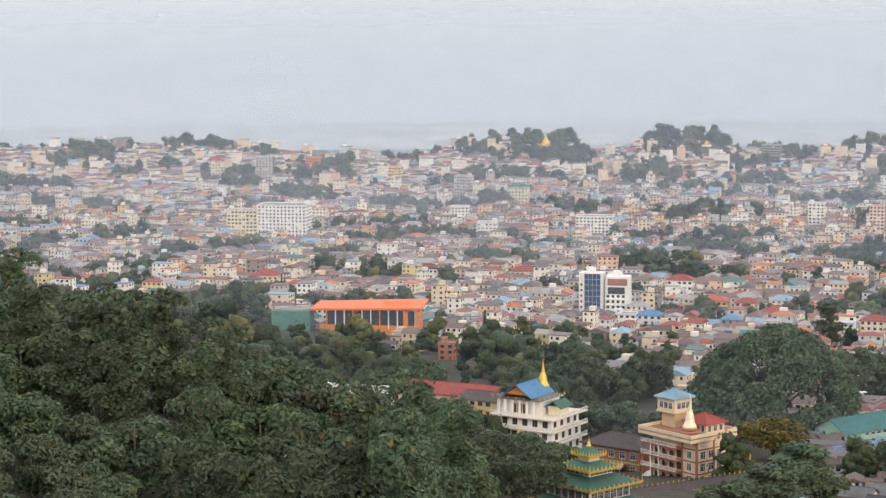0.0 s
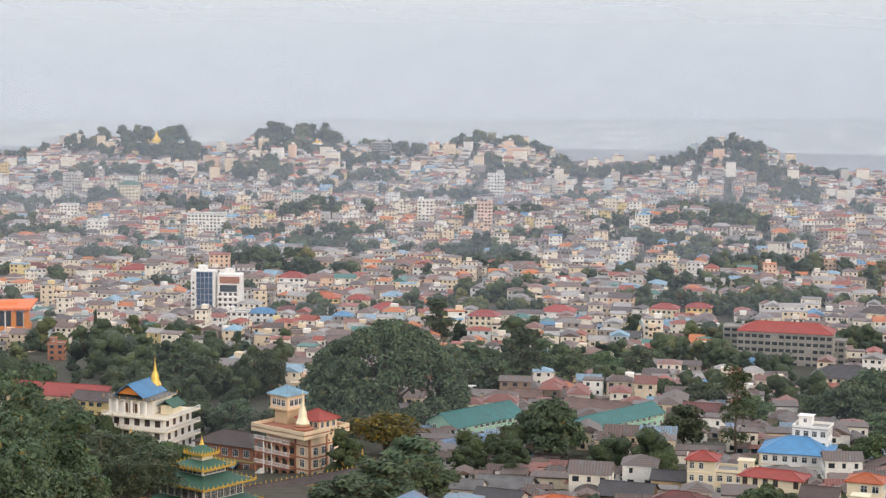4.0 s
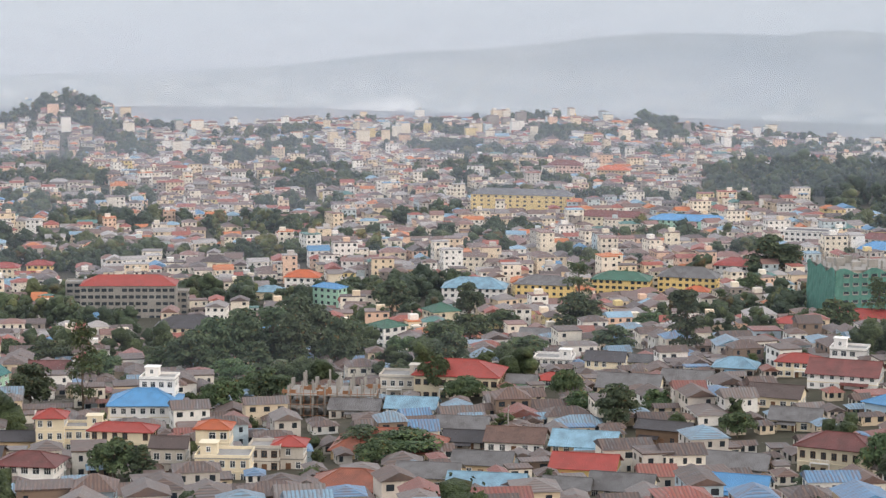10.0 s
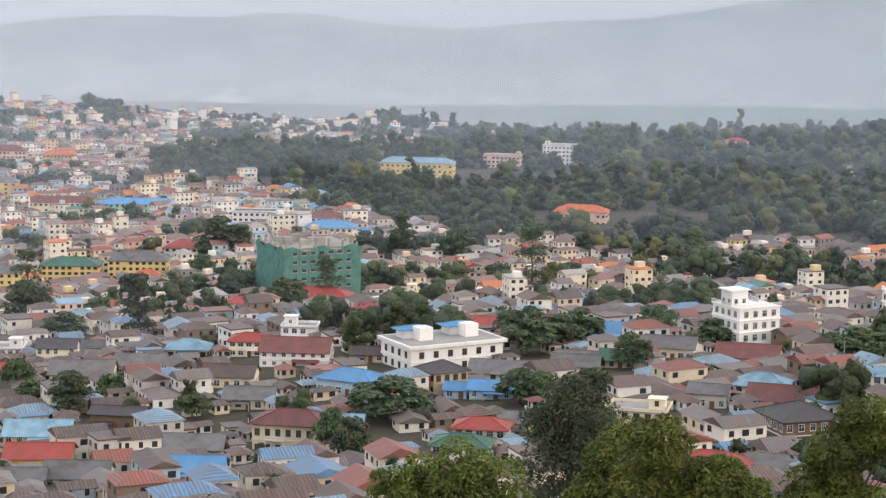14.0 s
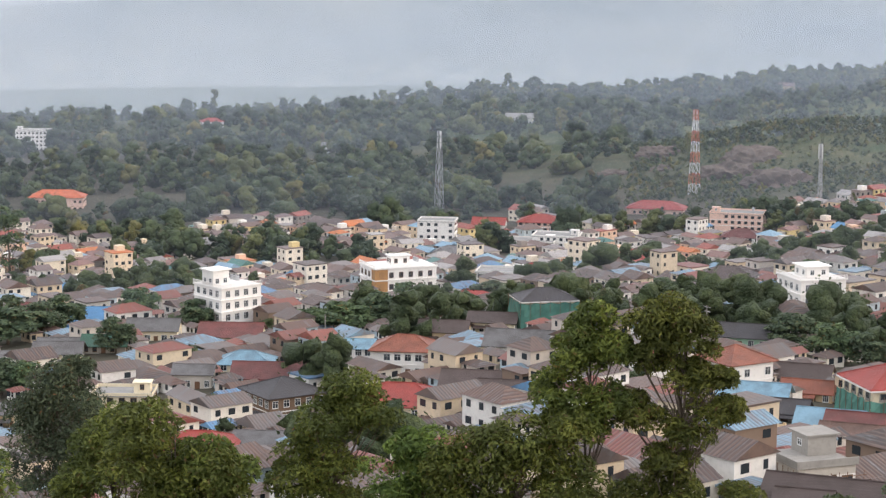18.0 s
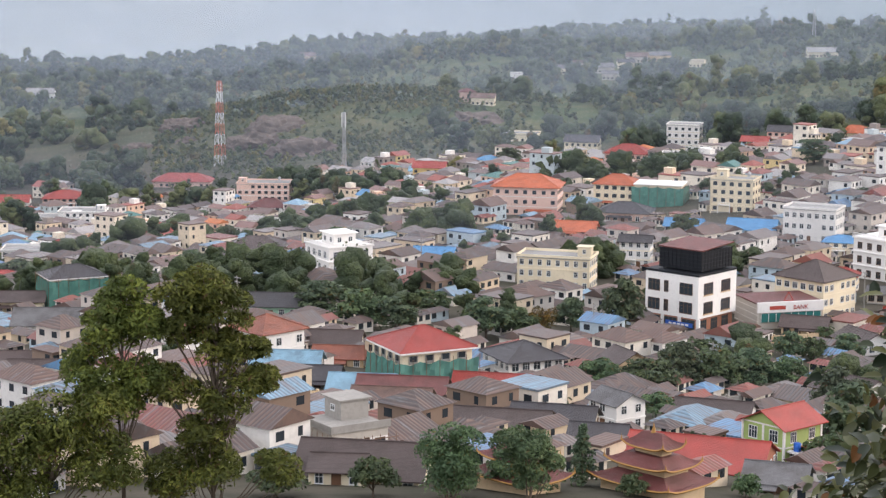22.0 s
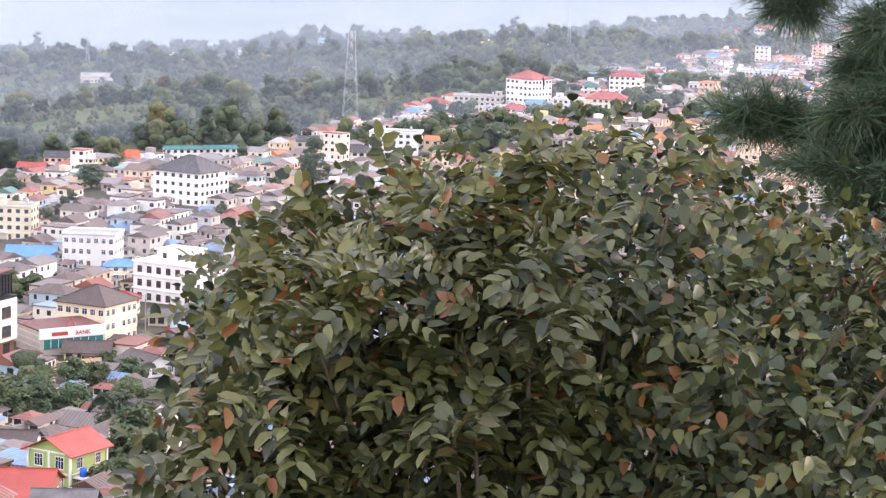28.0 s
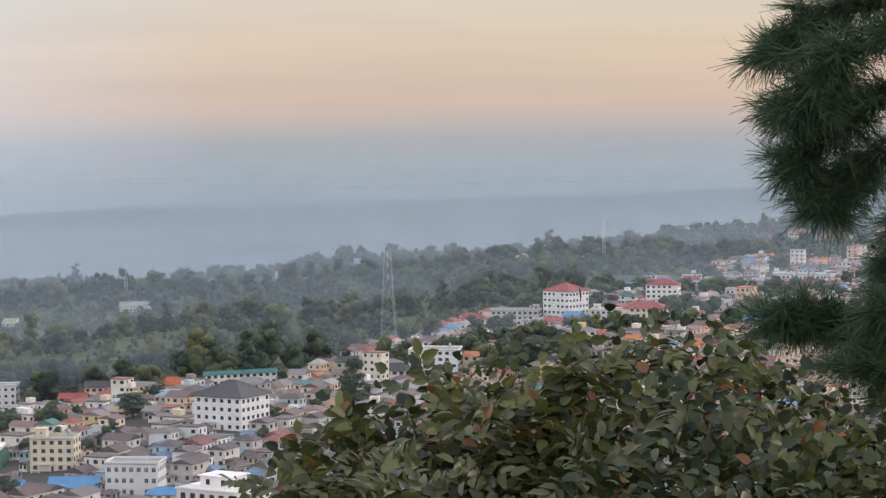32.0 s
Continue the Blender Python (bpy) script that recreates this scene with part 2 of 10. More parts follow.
WALLS = {
    "white": painted("white_paint", (0.80, 0.77, 0.73), 0.7, 0.18, vary=0.15),
    "cream": painted("cream_paint", (0.76, 0.66, 0.48), 0.75, 0.2, vary=0.2),
    "yellow": painted("yellow_paint", (0.74, 0.54, 0.22), 0.75, 0.2, vary=0.15),
    "pink": painted("pink_paint", (0.72, 0.50, 0.41), 0.75, 0.2, vary=0.15),
    "grey": painted("bare_plaster", (0.58, 0.53, 0.46), 0.85, 0.3, vary=0.25),
    "concrete": painted("raw_concrete", (0.33, 0.31, 0.28), 0.9, 0.4, vary=0.2),
    "brown": painted("brown_boards", (0.20, 0.13, 0.085), 0.8, 0.3, vary=0.25),
    "green": painted("green_paint", (0.36, 0.46, 0.16), 0.7, 0.2),
    "mint": painted("mint_paint", (0.36, 0.56, 0.42), 0.7, 0.2),
    "sky": painted("pale_blue_paint", (0.44, 0.58, 0.68), 0.7, 0.2, vary=0.15),
    "brick": painted("brick_red_wall", (0.36, 0.16, 0.10), 0.85, 0.3),
    "tan": painted("tan_plaster", (0.60, 0.45, 0.28), 0.8, 0.25),
    "orange": painted("orange_wall", (0.70, 0.24, 0.05), 0.7, 0.2),
}


def sheet_roof(name, colour, rust=0.3, rough=0.5, ribs=2.6, vary=0.25):
    """Corrugated sheet or tile rows: ribs along the roof with shade painted in their troughs, rust and faded patches.
    """
    m, t, b = material(name, rough, 0.0, 0.4)
    tc_ = t.nodes.new("ShaderNodeTexCoord")
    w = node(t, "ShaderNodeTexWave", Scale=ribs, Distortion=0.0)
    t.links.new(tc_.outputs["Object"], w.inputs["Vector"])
    f1, f2 = noise_n(t, 0.35, 5), noise_n(t, 2.2, 4)
    c = mixc(t, ramp(t, [(0.38, (0, 0, 0)), (0.66, (min(0.9, rust * 2.4),) * 3)], f1).outputs[0], colour, tuple(x * 0.42 + y for x, y in zip(colour, (0.02, 0.012, 0.008))))
    c = mixc(t, ramp(t, [(0.5, (0, 0, 0)), (0.75, (rust,) * 3)], f2).outputs[0], c, tuple(min(1, x * 1.25 + 0.03) for x in colour))
    oi = t.nodes.new("ShaderNodeObjectInfo")
    hs = node(t, "ShaderNodeHueSaturation")
    t.links.new(mathn(t, "ADD", mathn(t, "MULTIPLY", oi.outputs["Random"], vary), 1 - vary * 0.6), hs.inputs["Value"])
    t.links.new(c, hs.inputs["Color"])
    t.links.new(hs.outputs[0], b.inputs["Base Color"])
    # shade in the troughs between the ribs is put into the colour
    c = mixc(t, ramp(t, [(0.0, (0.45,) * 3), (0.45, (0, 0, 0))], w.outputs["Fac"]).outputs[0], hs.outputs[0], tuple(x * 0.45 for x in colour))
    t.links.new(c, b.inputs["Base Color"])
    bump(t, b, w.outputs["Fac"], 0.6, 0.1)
    return m


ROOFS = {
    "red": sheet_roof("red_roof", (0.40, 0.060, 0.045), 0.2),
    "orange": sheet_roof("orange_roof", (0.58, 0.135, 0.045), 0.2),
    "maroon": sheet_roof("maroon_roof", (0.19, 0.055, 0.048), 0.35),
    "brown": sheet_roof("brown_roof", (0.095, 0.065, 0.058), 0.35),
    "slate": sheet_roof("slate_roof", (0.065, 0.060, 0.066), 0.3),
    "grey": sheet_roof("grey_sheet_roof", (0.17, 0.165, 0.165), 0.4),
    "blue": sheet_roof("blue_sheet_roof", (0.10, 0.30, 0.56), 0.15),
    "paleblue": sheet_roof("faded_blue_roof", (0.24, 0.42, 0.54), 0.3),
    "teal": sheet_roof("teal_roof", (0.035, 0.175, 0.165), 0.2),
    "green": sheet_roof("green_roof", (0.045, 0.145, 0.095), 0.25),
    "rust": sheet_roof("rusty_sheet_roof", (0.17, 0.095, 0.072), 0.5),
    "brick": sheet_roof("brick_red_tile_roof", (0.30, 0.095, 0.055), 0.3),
    "cement": painted("roof_slab", (0.31, 0.30, 0.285), 0.9, 0.4),
}
GLASS = painted("dark_window_glass", (0.035, 0.045, 0.055), 0.15, 0.1, relief=0.0, spec=0.6, vary=0.5)
FRAME_W = painted("white_window_frame", (0.72, 0.72, 0.70), 0.6, 0.15, relief=0.0)
FRAME_B = painted("brown_window_frame", (0.16, 0.09, 0.05), 0.6, 0.15, relief=0.0)
WOOD = painted("brown_wood_door", (0.17, 0.09, 0.05), 0.6, 0.25)
GOLD = painted("gold_leaf", (0.78, 0.50, 0.10), 0.35, 0.15, metal=0.55, relief=0.1)
STEEL = painted("galvanised_steel", (0.45, 0.46, 0.47), 0.45, 0.25, metal=0.6)
REDPAINT = painted("red_lacquer", (0.38, 0.06, 0.04), 0.5, 0.2)
NETTING = painted("green_safety_net", (0.095, 0.235, 0.19), 0.85, 0.35, fine=0.6, coarse=0.25, relief=0.5)
BLACKNET = painted("black_shade_cloth", (0.012, 0.014, 0.018), 0.6, 0.2)
BARK = painted("tree_bark", (0.13, 0.10, 0.075), 0.9, 0.4, fine=6.0, relief=0.6)
LEAF = foliage("broad_foliage", (0.052, 0.082, 0.042), (0.132, 0.172, 0.072))
LEAF_DARK = foliage("dark_foliage", (0.050, 0.076, 0.046), (0.124, 0.156, 0.078))
LEAF_GOLD = foliage("sunlit_foliage", (0.055, 0.078, 0.020), (0.195, 0.225, 0.042), trans=0.3)
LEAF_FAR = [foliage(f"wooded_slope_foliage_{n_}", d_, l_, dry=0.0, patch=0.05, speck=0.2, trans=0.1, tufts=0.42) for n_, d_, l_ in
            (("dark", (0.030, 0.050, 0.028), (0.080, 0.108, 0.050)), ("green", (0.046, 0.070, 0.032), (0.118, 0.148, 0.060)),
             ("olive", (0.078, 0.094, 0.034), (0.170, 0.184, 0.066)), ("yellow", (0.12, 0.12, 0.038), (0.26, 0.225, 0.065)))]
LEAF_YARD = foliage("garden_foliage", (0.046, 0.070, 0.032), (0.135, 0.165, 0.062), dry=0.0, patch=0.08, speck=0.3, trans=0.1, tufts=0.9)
LEAF_YELLOW = foliage("flowering_foliage", (0.05, 0.06, 0.015), (0.28, 0.19, 0.02), dry=0.15)
LEAF_NEAR = foliage("broad_leaf", (0.018, 0.032, 0.014), (0.180, 0.194, 0.056), autumn=(0.34, 0.15, 0.030), dry=0.05, rough=0.42, spec=0.45, trans=0.2)
# rounder leaves; the shade under the pine is put into this darker colour
LEAF_ROUND_SHADED = foliage("shaded_round_leaf", (0.011, 0.022, 0.012), (0.090, 0.110, 0.036), autumn=(0.30, 0.12, 0.025), dry=0.04, rough=0.45, spec=0.35, trans=0.15)
NEEDLE = foliage("pine_needle", (0.040, 0.080, 0.050), (0.125, 0.190, 0.098), autumn=(0.20, 0.15, 0.04), dry=0.03, rough=0.5)


# ---- the lie of the land: height below the eye by bearing and distance ----
K = 1.22
LAND_R = (0, 3, 12) + tuple(K * r for r in (60, 120, 200, 300, 400, 520, 700, 900, 1150, 1450, 1800, 2150, 2600)) + (3900, 4400, 5000)
LAND_FAR = (-350, -365, -370)
LAND = {
    -15: (-28, -48, -68, -86, -98, -115, -135, -150, -168, -182, -186, -180, -205),
    5: (-28, -48, -68, -86, -98, -115, -135, -150, -168, -182, -186, -180, -205),
    20: (-28, -48, -68, -85, -97, -113, -135, -150, -166, -177, -184, -180, -205),
    30: (-28, -46, -66, -84, -97, -108, -128, -144, -160, -172, -183, -191, -215),
    40: (-28, -46, -66, -84, -97, -102, -126, -144, -150, -165, -178, -193, -220),
    50: (-27, -45, -62, -80, -90, -100, -122, -138, -146, -158, -165, -180, -215),
    60: (-26, -43, -58, -69, -80, -98, -118, -134, -142, -148, -153, -162, -210),
    70: (-26, -43, -58, -73, -85, -92, -100, -115, -126, -130, -131, -142, -195),
    80: (-26, -44, -60, -76, -87, -90, -90, -93, -104, -113, -114, -128, -185),
    90: (-26, -44, -60, -76, -87, -90, -88, -83, -88, -93, -93, -104, -165),
    112: (-26, -44, -58, -72, -80, -82, -80, -74, -72, -70, -66, -76, -130),
}
LAND_AZ = sorted(LAND)
LAND_TAB = np.array([(-1.75, -2.6, -7.5) + tuple(K * z for z in LAND[a]) + LAND_FAR for a in LAND_AZ], float)
# knolls on the far ridge and the quarried knoll: bearing, distance, height, half-widths along and across
KNOLLS = [(-11.5, 350, 36, 92, 110), (64.2, 1450, 32, 150, 90)]
# the crest that closes the view, 2.6 km out: bearing and the angle under which bare ground ends there
CREST_R = 2600
CREST_A = (-15, -8.1, -6.7, -5.7, -4.5, -3.5, -2.4, -0.7, 0.1, 1.1, 2.6, 3.2, 3.9, 4.6, 5.3, 6.2, 7.1, 7.6, 8.4, 9.3, 10.1, 11.1, 12.2, 13.5, 14.3, 15.7, 16.8, 17.5, 18.4, 19.2, 20,
           21.6, 23.5, 27.5, 30.5, 32, 34.9, 38.2, 40.1, 43.7, 47.4, 51.3, 55, 56.1, 58, 60.7, 64.2, 67.8, 71.4, 75.5, 77.3, 79.2, 82.5, 85.1, 88.3, 90.2, 94, 97, 112)
CREST_E = (-4.5, -4.50, -4.48, -4.52, -4.68, -4.80, -4.72, -4.92, -4.70, -4.52, -4.42, -4.46, -4.78, -4.72, -4.40, -4.34, -4.42, -4.70, -4.62, -4.86, -4.70, -4.48, -4.60, -5.08, -5.16, -4.98, -4.62, -4.48, -4.58, -5.06, -5.22,
           -5.22, -5.06, -5.00, -4.92, -5.06, -5.28, -5.52, -5.36, -5.80, -5.66, -5.66, -5.46, -4.96, -5.00, -4.78, -4.46, -4.32, -4.02, -3.90, -4.10, -3.84, -3.66, -3.50, -3.20, -2.92, -2.60, -2.50, -2.3)


def smooth(x):
    return x * x * (3 - 2 * x)


def land(x, y):
    """Ground height at arrays or numbers x, y."""
    x, y = np.asarray(x, float), np.asarray(y, float)
    r = np.hypot(x, y)
    az_ = np.degrees(np.arctan2(x, y))
    az_ = np.where(az_ < -130, az_ + 360, az_)
    back = np.clip(np.maximum(-15 - az_, az_ - 112) / 70, 0, 1)
    a = np.clip(az_, LAND_AZ[0], LAND_AZ[-1] - 1e-6)
    k = np.clip(np.searchsorted(LAND_AZ, a, side="right") - 1, 0, len(LAND_AZ) - 2)
    azs = np.array(LAND_AZ, float)
    fa = smooth((a - azs[k]) / (azs[k + 1] - azs[k]))
    rr = np.minimum(r, LAND_R[-1] - 1e-6)
    rs = np.array(LAND_R, float)
    j = np.clip(np.searchsorted(rs, rr, side="right") - 1, 0, len(LAND_R) - 2)
    fr = (rr - rs[j]) / (rs[j + 1] - rs[j])
    z = (LAND_TAB[k, j] * (1 - fr) + LAND_TAB[k, j + 1] * fr) * (1 - fa) + (LAND_TAB[k + 1, j] * (1 - fr) + LAND_TAB[k + 1, j + 1] * fr) * fa
    for ka, kr, kh, w1, w2 in KNOLLS:
        kx, ky = kr * math.sin(radians(ka)), kr * math.cos(radians(ka))
        ux, uy = math.cos(radians(ka)), -math.sin(radians(ka))
        across, along = (x - kx) * ux + (y - ky) * uy, -(x - kx) * uy + (y - ky) * ux
        z = z + kh * np.exp(-((across / w1) ** 2 + (along / w2) ** 2) * 1.4)
    j = int(np.searchsorted(rs, CREST_R)) - 1
    fr = (CREST_R - rs[j]) / (rs[j + 1] - rs[j])
    was = (LAND_TAB[k, j] * (1 - fr) + LAND_TAB[k, j + 1] * fr) * (1 - fa) + (LAND_TAB[k + 1, j] * (1 - fr) + LAND_TAB[k + 1, j + 1] * fr) * fa
    lift = CREST_R * np.tan(np.radians(np.interp(az_, CREST_A, CREST_E))) - was
    z = z + lift * np.where(r < CREST_R, smooth(np.clip((r - 1950) / 620, 0, 1)), 1 - smooth(np.clip((r - CREST_R) / 600, 0, 1)))
    # the wooded country rolls
    z = z + np.clip((r - 1250) / 500, 0, 1) * np.clip((2500 - r) / 300, 0, 1) * np.clip((az_ - 46) / 10, 0, 1) * 6.0 * (np.sin(x / 131 + 0.4) * np.sin(y / 97 + 1.1) + 0.6 * np.sin((x - y) / 71))
    z = z + np.clip(r / 600 - 0.3, 0, 1) * np.clip((2640 - r) / 200, 0, 1) * 2.0 * (np.sin(x / 53 + 1.3) * np.cos(y / 71) + np.sin((x + y) / 117))
    hill = -2 - 0.12 * r * (r < 400) - 48 * (r >= 400)
    return EYE + z * (1 - back) + hill * back


def at(bearing, distance):
    x, y = distance * math.sin(radians(bearing)), distance * math.cos(radians(bearing))
    return x, y, float(land(x, y))


def mesh_ob(name, verts, faces, mats, mat_ids=None, parent=None, smooth_=False):
    me = bpy.data.meshes.new(name)
    me.from_pydata(verts, [], faces)
    for m in (mats if isinstance(mats, (list, tuple)) else [mats]):
        me.materials.append(m)
    if mat_ids is not None:
        me.polygons.foreach_set("material_index", np.asarray(mat_ids, np.int32))
    if smooth_:
        me.polygons.foreach_set("use_smooth", np.ones(len(me.polygons), bool))
    me.update()
    ob = new(name, me)
    ob.parent = parent
    return ob


def ground_material():
    m, t, b = material("earth_and_scrub", 0.95, 0.0, 0.1)
    f0, f1, f2, f3 = noise_n(t, 0.004, 4), noise_n(t, 0.03, 5), noise_n(t, 0.25, 5), noise_n(t, 2.5, 4)
    c = mixc(t, ramp(t, [(0.35, (0, 0, 0)), (0.65, (1, 1, 1))], f1).outputs[0], (0.058, 0.056, 0.040), (0.100, 0.086, 0.068))
    c = mixc(t, ramp(t, [(0.42, (0, 0, 0)), (0.7, (0.8,) * 3)], f2).outputs[0], c, (0.042, 0.046, 0.030))
    c = mixc(t, ramp(t, [(0.4, (0, 0, 0)), (0.7, (0.6,) * 3)], f0).outputs[0], c, (0.078, 0.074, 0.054))
    c = mixc(t, ramp(t, [(0.45, (0, 0, 0)), (0.8, (0.5,) * 3)], f3).outputs[0], c, (0.10, 0.085, 0.06))
    # meadows and scrub on the open slopes to the east, fields on the plain
    g = t.nodes.new("ShaderNodeNewGeometry")
    s = t.nodes.new("ShaderNodeSeparateXYZ")
    t.links.new(g.outputs["Position"], s.inputs[0])
    east = ramp(t, [(0.0, (0, 0, 0)), (1.0, (1, 1, 1))], mathn(t, "DIVIDE", mathn(t, "SUBTRACT", mathn(t, "SUBTRACT", s.outputs[0], mathn(t, "MULTIPLY", s.outputs[1], 0.35)), 850), 250))
    turf = mixc(t, ramp(t, [(0.4, (0, 0, 0)), (0.62, (1, 1, 1))], f1).outputs[0], (0.058, 0.082, 0.033), (0.125, 0.122, 0.054))
    turf = mixc(t, ramp(t, [(0.45, (0, 0, 0)), (0.7, (0.8,) * 3)], f2).outputs[0], turf, (0.040, 0.065, 0.026))
    c = mixc(t, east.outputs[0], c, turf)
    vo = node(t, "ShaderNodeTexVoronoi", Scale=0.011)
    mp_ = t.nodes.new("ShaderNodeMapping")
    mp_.inputs["Rotation"].default_value = (0, 0, 0.5)
    mp_.inputs["Scale"].default_value = (1.0, 0.45, 1.0)
    t.links.new(g.outputs["Position"], mp_.inputs[0])
    t.links.new(mp_.outputs[0], vo.inputs["Vector"])
    vr = t.nodes.new("ShaderNodeSeparateColor")
    t.links.new(vo.outputs["Color"], vr.inputs[0])
    fields = ramp(t, [(0.0, (0.30, 0.29, 0.19)), (0.25, (0.12, 0.15, 0.07)), (0.5, (0.42, 0.39, 0.29)), (0.75, (0.19, 0.20, 0.11)), (0.9, (0.07, 0.09, 0.05))], vr.outputs[0])
    fields.color_ramp.interpolation = "CONSTANT"
    low = ramp(t, [(0.0, (1, 1, 1)), (1.0, (0, 0, 0))], mathn(t, "DIVIDE", mathn(t, "SUBTRACT", s.outputs[2], EYE - 352), 40))
    c = mixc(t, low.outputs[0], c, fields.outputs[0])
    t.links.new(c, b.inputs["Base Color"])
    bump(t, b, f2, 0.5, 0.4)
    return m


def build_ground():
    azs = np.concatenate([np.arange(-180, -16, 6.0), np.arange(-16, 112, 0.5), np.arange(112, 180, 6.0)])
    rs = np.concatenate([[0.0], np.geomspace(1.0, 1500, 120), np.linspace(1530, 2750, 46), np.geomspace(2800, 4990, 24)])
    A, Rr = np.meshgrid(np.radians(azs), rs, indexing="ij")
    X, Y = Rr * np.sin(A), Rr * np.cos(A)
    Z = land(X, Y)
    n, m = X.shape
    verts = np.stack([X, Y, Z], -1).reshape(-1, 3)
    i, j = np.meshgrid(np.arange(n), np.arange(m - 1), indexing="ij")
    a, b_, c, d = i * m + j, ((i + 1) % n) * m + j, ((i + 1) % n) * m + j + 1, i * m + j + 1
    faces = np.stack([a, d, c, b_], -1).reshape(-1, 4)
    ob = mesh_ob("ground", verts.tolist(), faces.tolist(), ground_material(), smooth_=True)
    return tagged(ob, "hilly ground of earth, scrub and dry grass", "ground", kind="structure")


build_ground()


# ---- mountains past the plain ----
RANGE_AZ = (-40, 4, 13, 20, 23, 25, 26.4, 28.1, 29.7, 31.2, 32.5, 34.2, 36, 36.6, 37.8, 39.1, 40.2, 42, 44.2, 46.6, 48, 49.3, 52, 57, 63, 70, 76, 84.5, 88.9, 92.5, 100, 130)
RANGE_EL = (-3.9, -3.82, -3.75, -3.63, -3.5, -3.27, -3.12, -3.06, -2.88, -2.68, -2.59, -2.58, -2.62, -2.5, -2.46, -2.62, -2.78, -2.84, -2.66, -2.55, -2.34, -2.08, -1.9, -2.1, -2.25, -2.1, -1.86, -1.71, -1.61, -1.46, -1.3, -1.2)


def build_mountains():
    m, t, b = material("distant_hillside", 0.95, 0.0, 0.1)
    f = noise_n(t, 0.003, 5)
    c = ramp(t, [(0.3, (0.06, 0.085, 0.085)), (0.5, (0.15, 0.16, 0.145)), (0.7, (0.28, 0.265, 0.21))], f)
    # fields and villages scattered on the lower slopes
    g = t.nodes.new("ShaderNodeNewGeometry")
    sp = t.nodes.new("ShaderNodeSeparateXYZ")
    t.links.new(g.outputs["Position"], sp.inputs[0])
    low_ = ramp(t, [(0.0, (1, 1, 1)), (1.0, (0, 0, 0))], mathn(t, "DIVIDE", mathn(t, "SUBTRACT", sp.outputs[2], EYE - 345), 75))
    plots = ramp(t, [(0.36, (0.07, 0.09, 0.06)), (0.46, (0.24, 0.23, 0.16)), (0.56, (0.46, 0.43, 0.33)), (0.64, (0.80, 0.76, 0.68))], noise_n(t, 0.022, 5, rough=0.7))
    c = mixc(t, low_.outputs[0], c.outputs[0], plots.outputs[0])
    t.links.new(c, b.inputs["Base Color"])
    for name, r0, el, amp, seed in (("foothills", 4330, -1.35, 0.22, 5.0), ("mountain_range", 4560, -0.62, 0.22, 3.0), ("mountain_range", 4800, 0.0, 0.03, 9.0)):
        verts, faces = [], []
        azs = np.arange(-40, 130, 0.2)
        steps = (0.0, 0.12, 0.3, 0.5, 0.68, 0.84, 0.94, 1.0, 0.8)
        for a in azs:
            e = np.interp(a, RANGE_AZ, RANGE_EL) + el + amp * (0.5 * math.sin(a * 0.23 + seed) + 0.30 * math.sin(a * 0.61 + seed * 2) + 0.16 * math.sin(a * 1.7 + seed) + 0.09 * math.sin(a * 4.1) + 0.05 * math.sin(a * 9.3 + seed))
            for k, f in enumerate(steps):
                rr = r0 - 360 * (1 - f) if k < 8 else r0 + 80
                x, y = rr * math.sin(radians(a)), rr * math.cos(radians(a))
                low, top = EYE - 374, EYE + r0 * math.tan(radians(e))
                spur = noise.noise(Vector((a * 0.9, f * 1.3, seed))) + 0.5 * noise.noise(Vector((a * 2.4, f * 2.2, seed + 4)))
                verts.append((x, y, low + (top - low) * (f ** 1.15 + 0.16 * spur * f * (1 - f) * 4)))
        n, m_ = len(azs), len(steps)
        for i in range(n - 1):
            for k in range(m_ - 1):
                a = i * m_ + k
                faces.append((a, a + m_, a + m_ + 1, a + 1))
        tagged(mesh_ob(name, verts, faces, m, smooth_=True), "hazy blue-grey mountain range beyond the plain", "mountains", kind="structure")
    # a pale raised patch far out on the plain
    bare, bt, bb = material("pale_patch_surface", 0.9, 0.0, 0.2)
    bt.links.new(ramp(bt, [(0.35, (0.60, 0.58, 0.52)), (0.6, (0.86, 0.83, 0.76))], noise_n(bt, 0.02, 4)).outputs[0], bb.inputs["Base Color"])
    verts, faces, n = [], [], 36
    for i in range(n):
        a = 23.3 + 3.6 * i / (n - 1)
        e = np.interp(a, (23.3, 24.3, 25.3, 25.9, 26.5, 26.9), (-5.3, -4.62, -4.38, -4.24, -4.3, -5.3)) + 0.03 * math.sin(i * 1.9)
        for rr, f in ((3640, 0.0), (3700, 0.6), (3760, 1.0), (3830, 0.0)):
            low, top = EYE - 385, EYE + 3760 * math.tan(radians(e))
            verts.append((rr * math.sin(radians(a)), rr * math.cos(radians(a)), low + (top - low) * f))
    for i in range(n - 1):
        for k in range(3):
            q = i * 4 + k
            faces.append((q, q + 4, q + 5, q + 1))
    tagged(mesh_ob("bare_hill", verts, faces, bare, smooth_=True), "pale raised patch far out on the plain", "hill", kind="structure")


build_mountains()


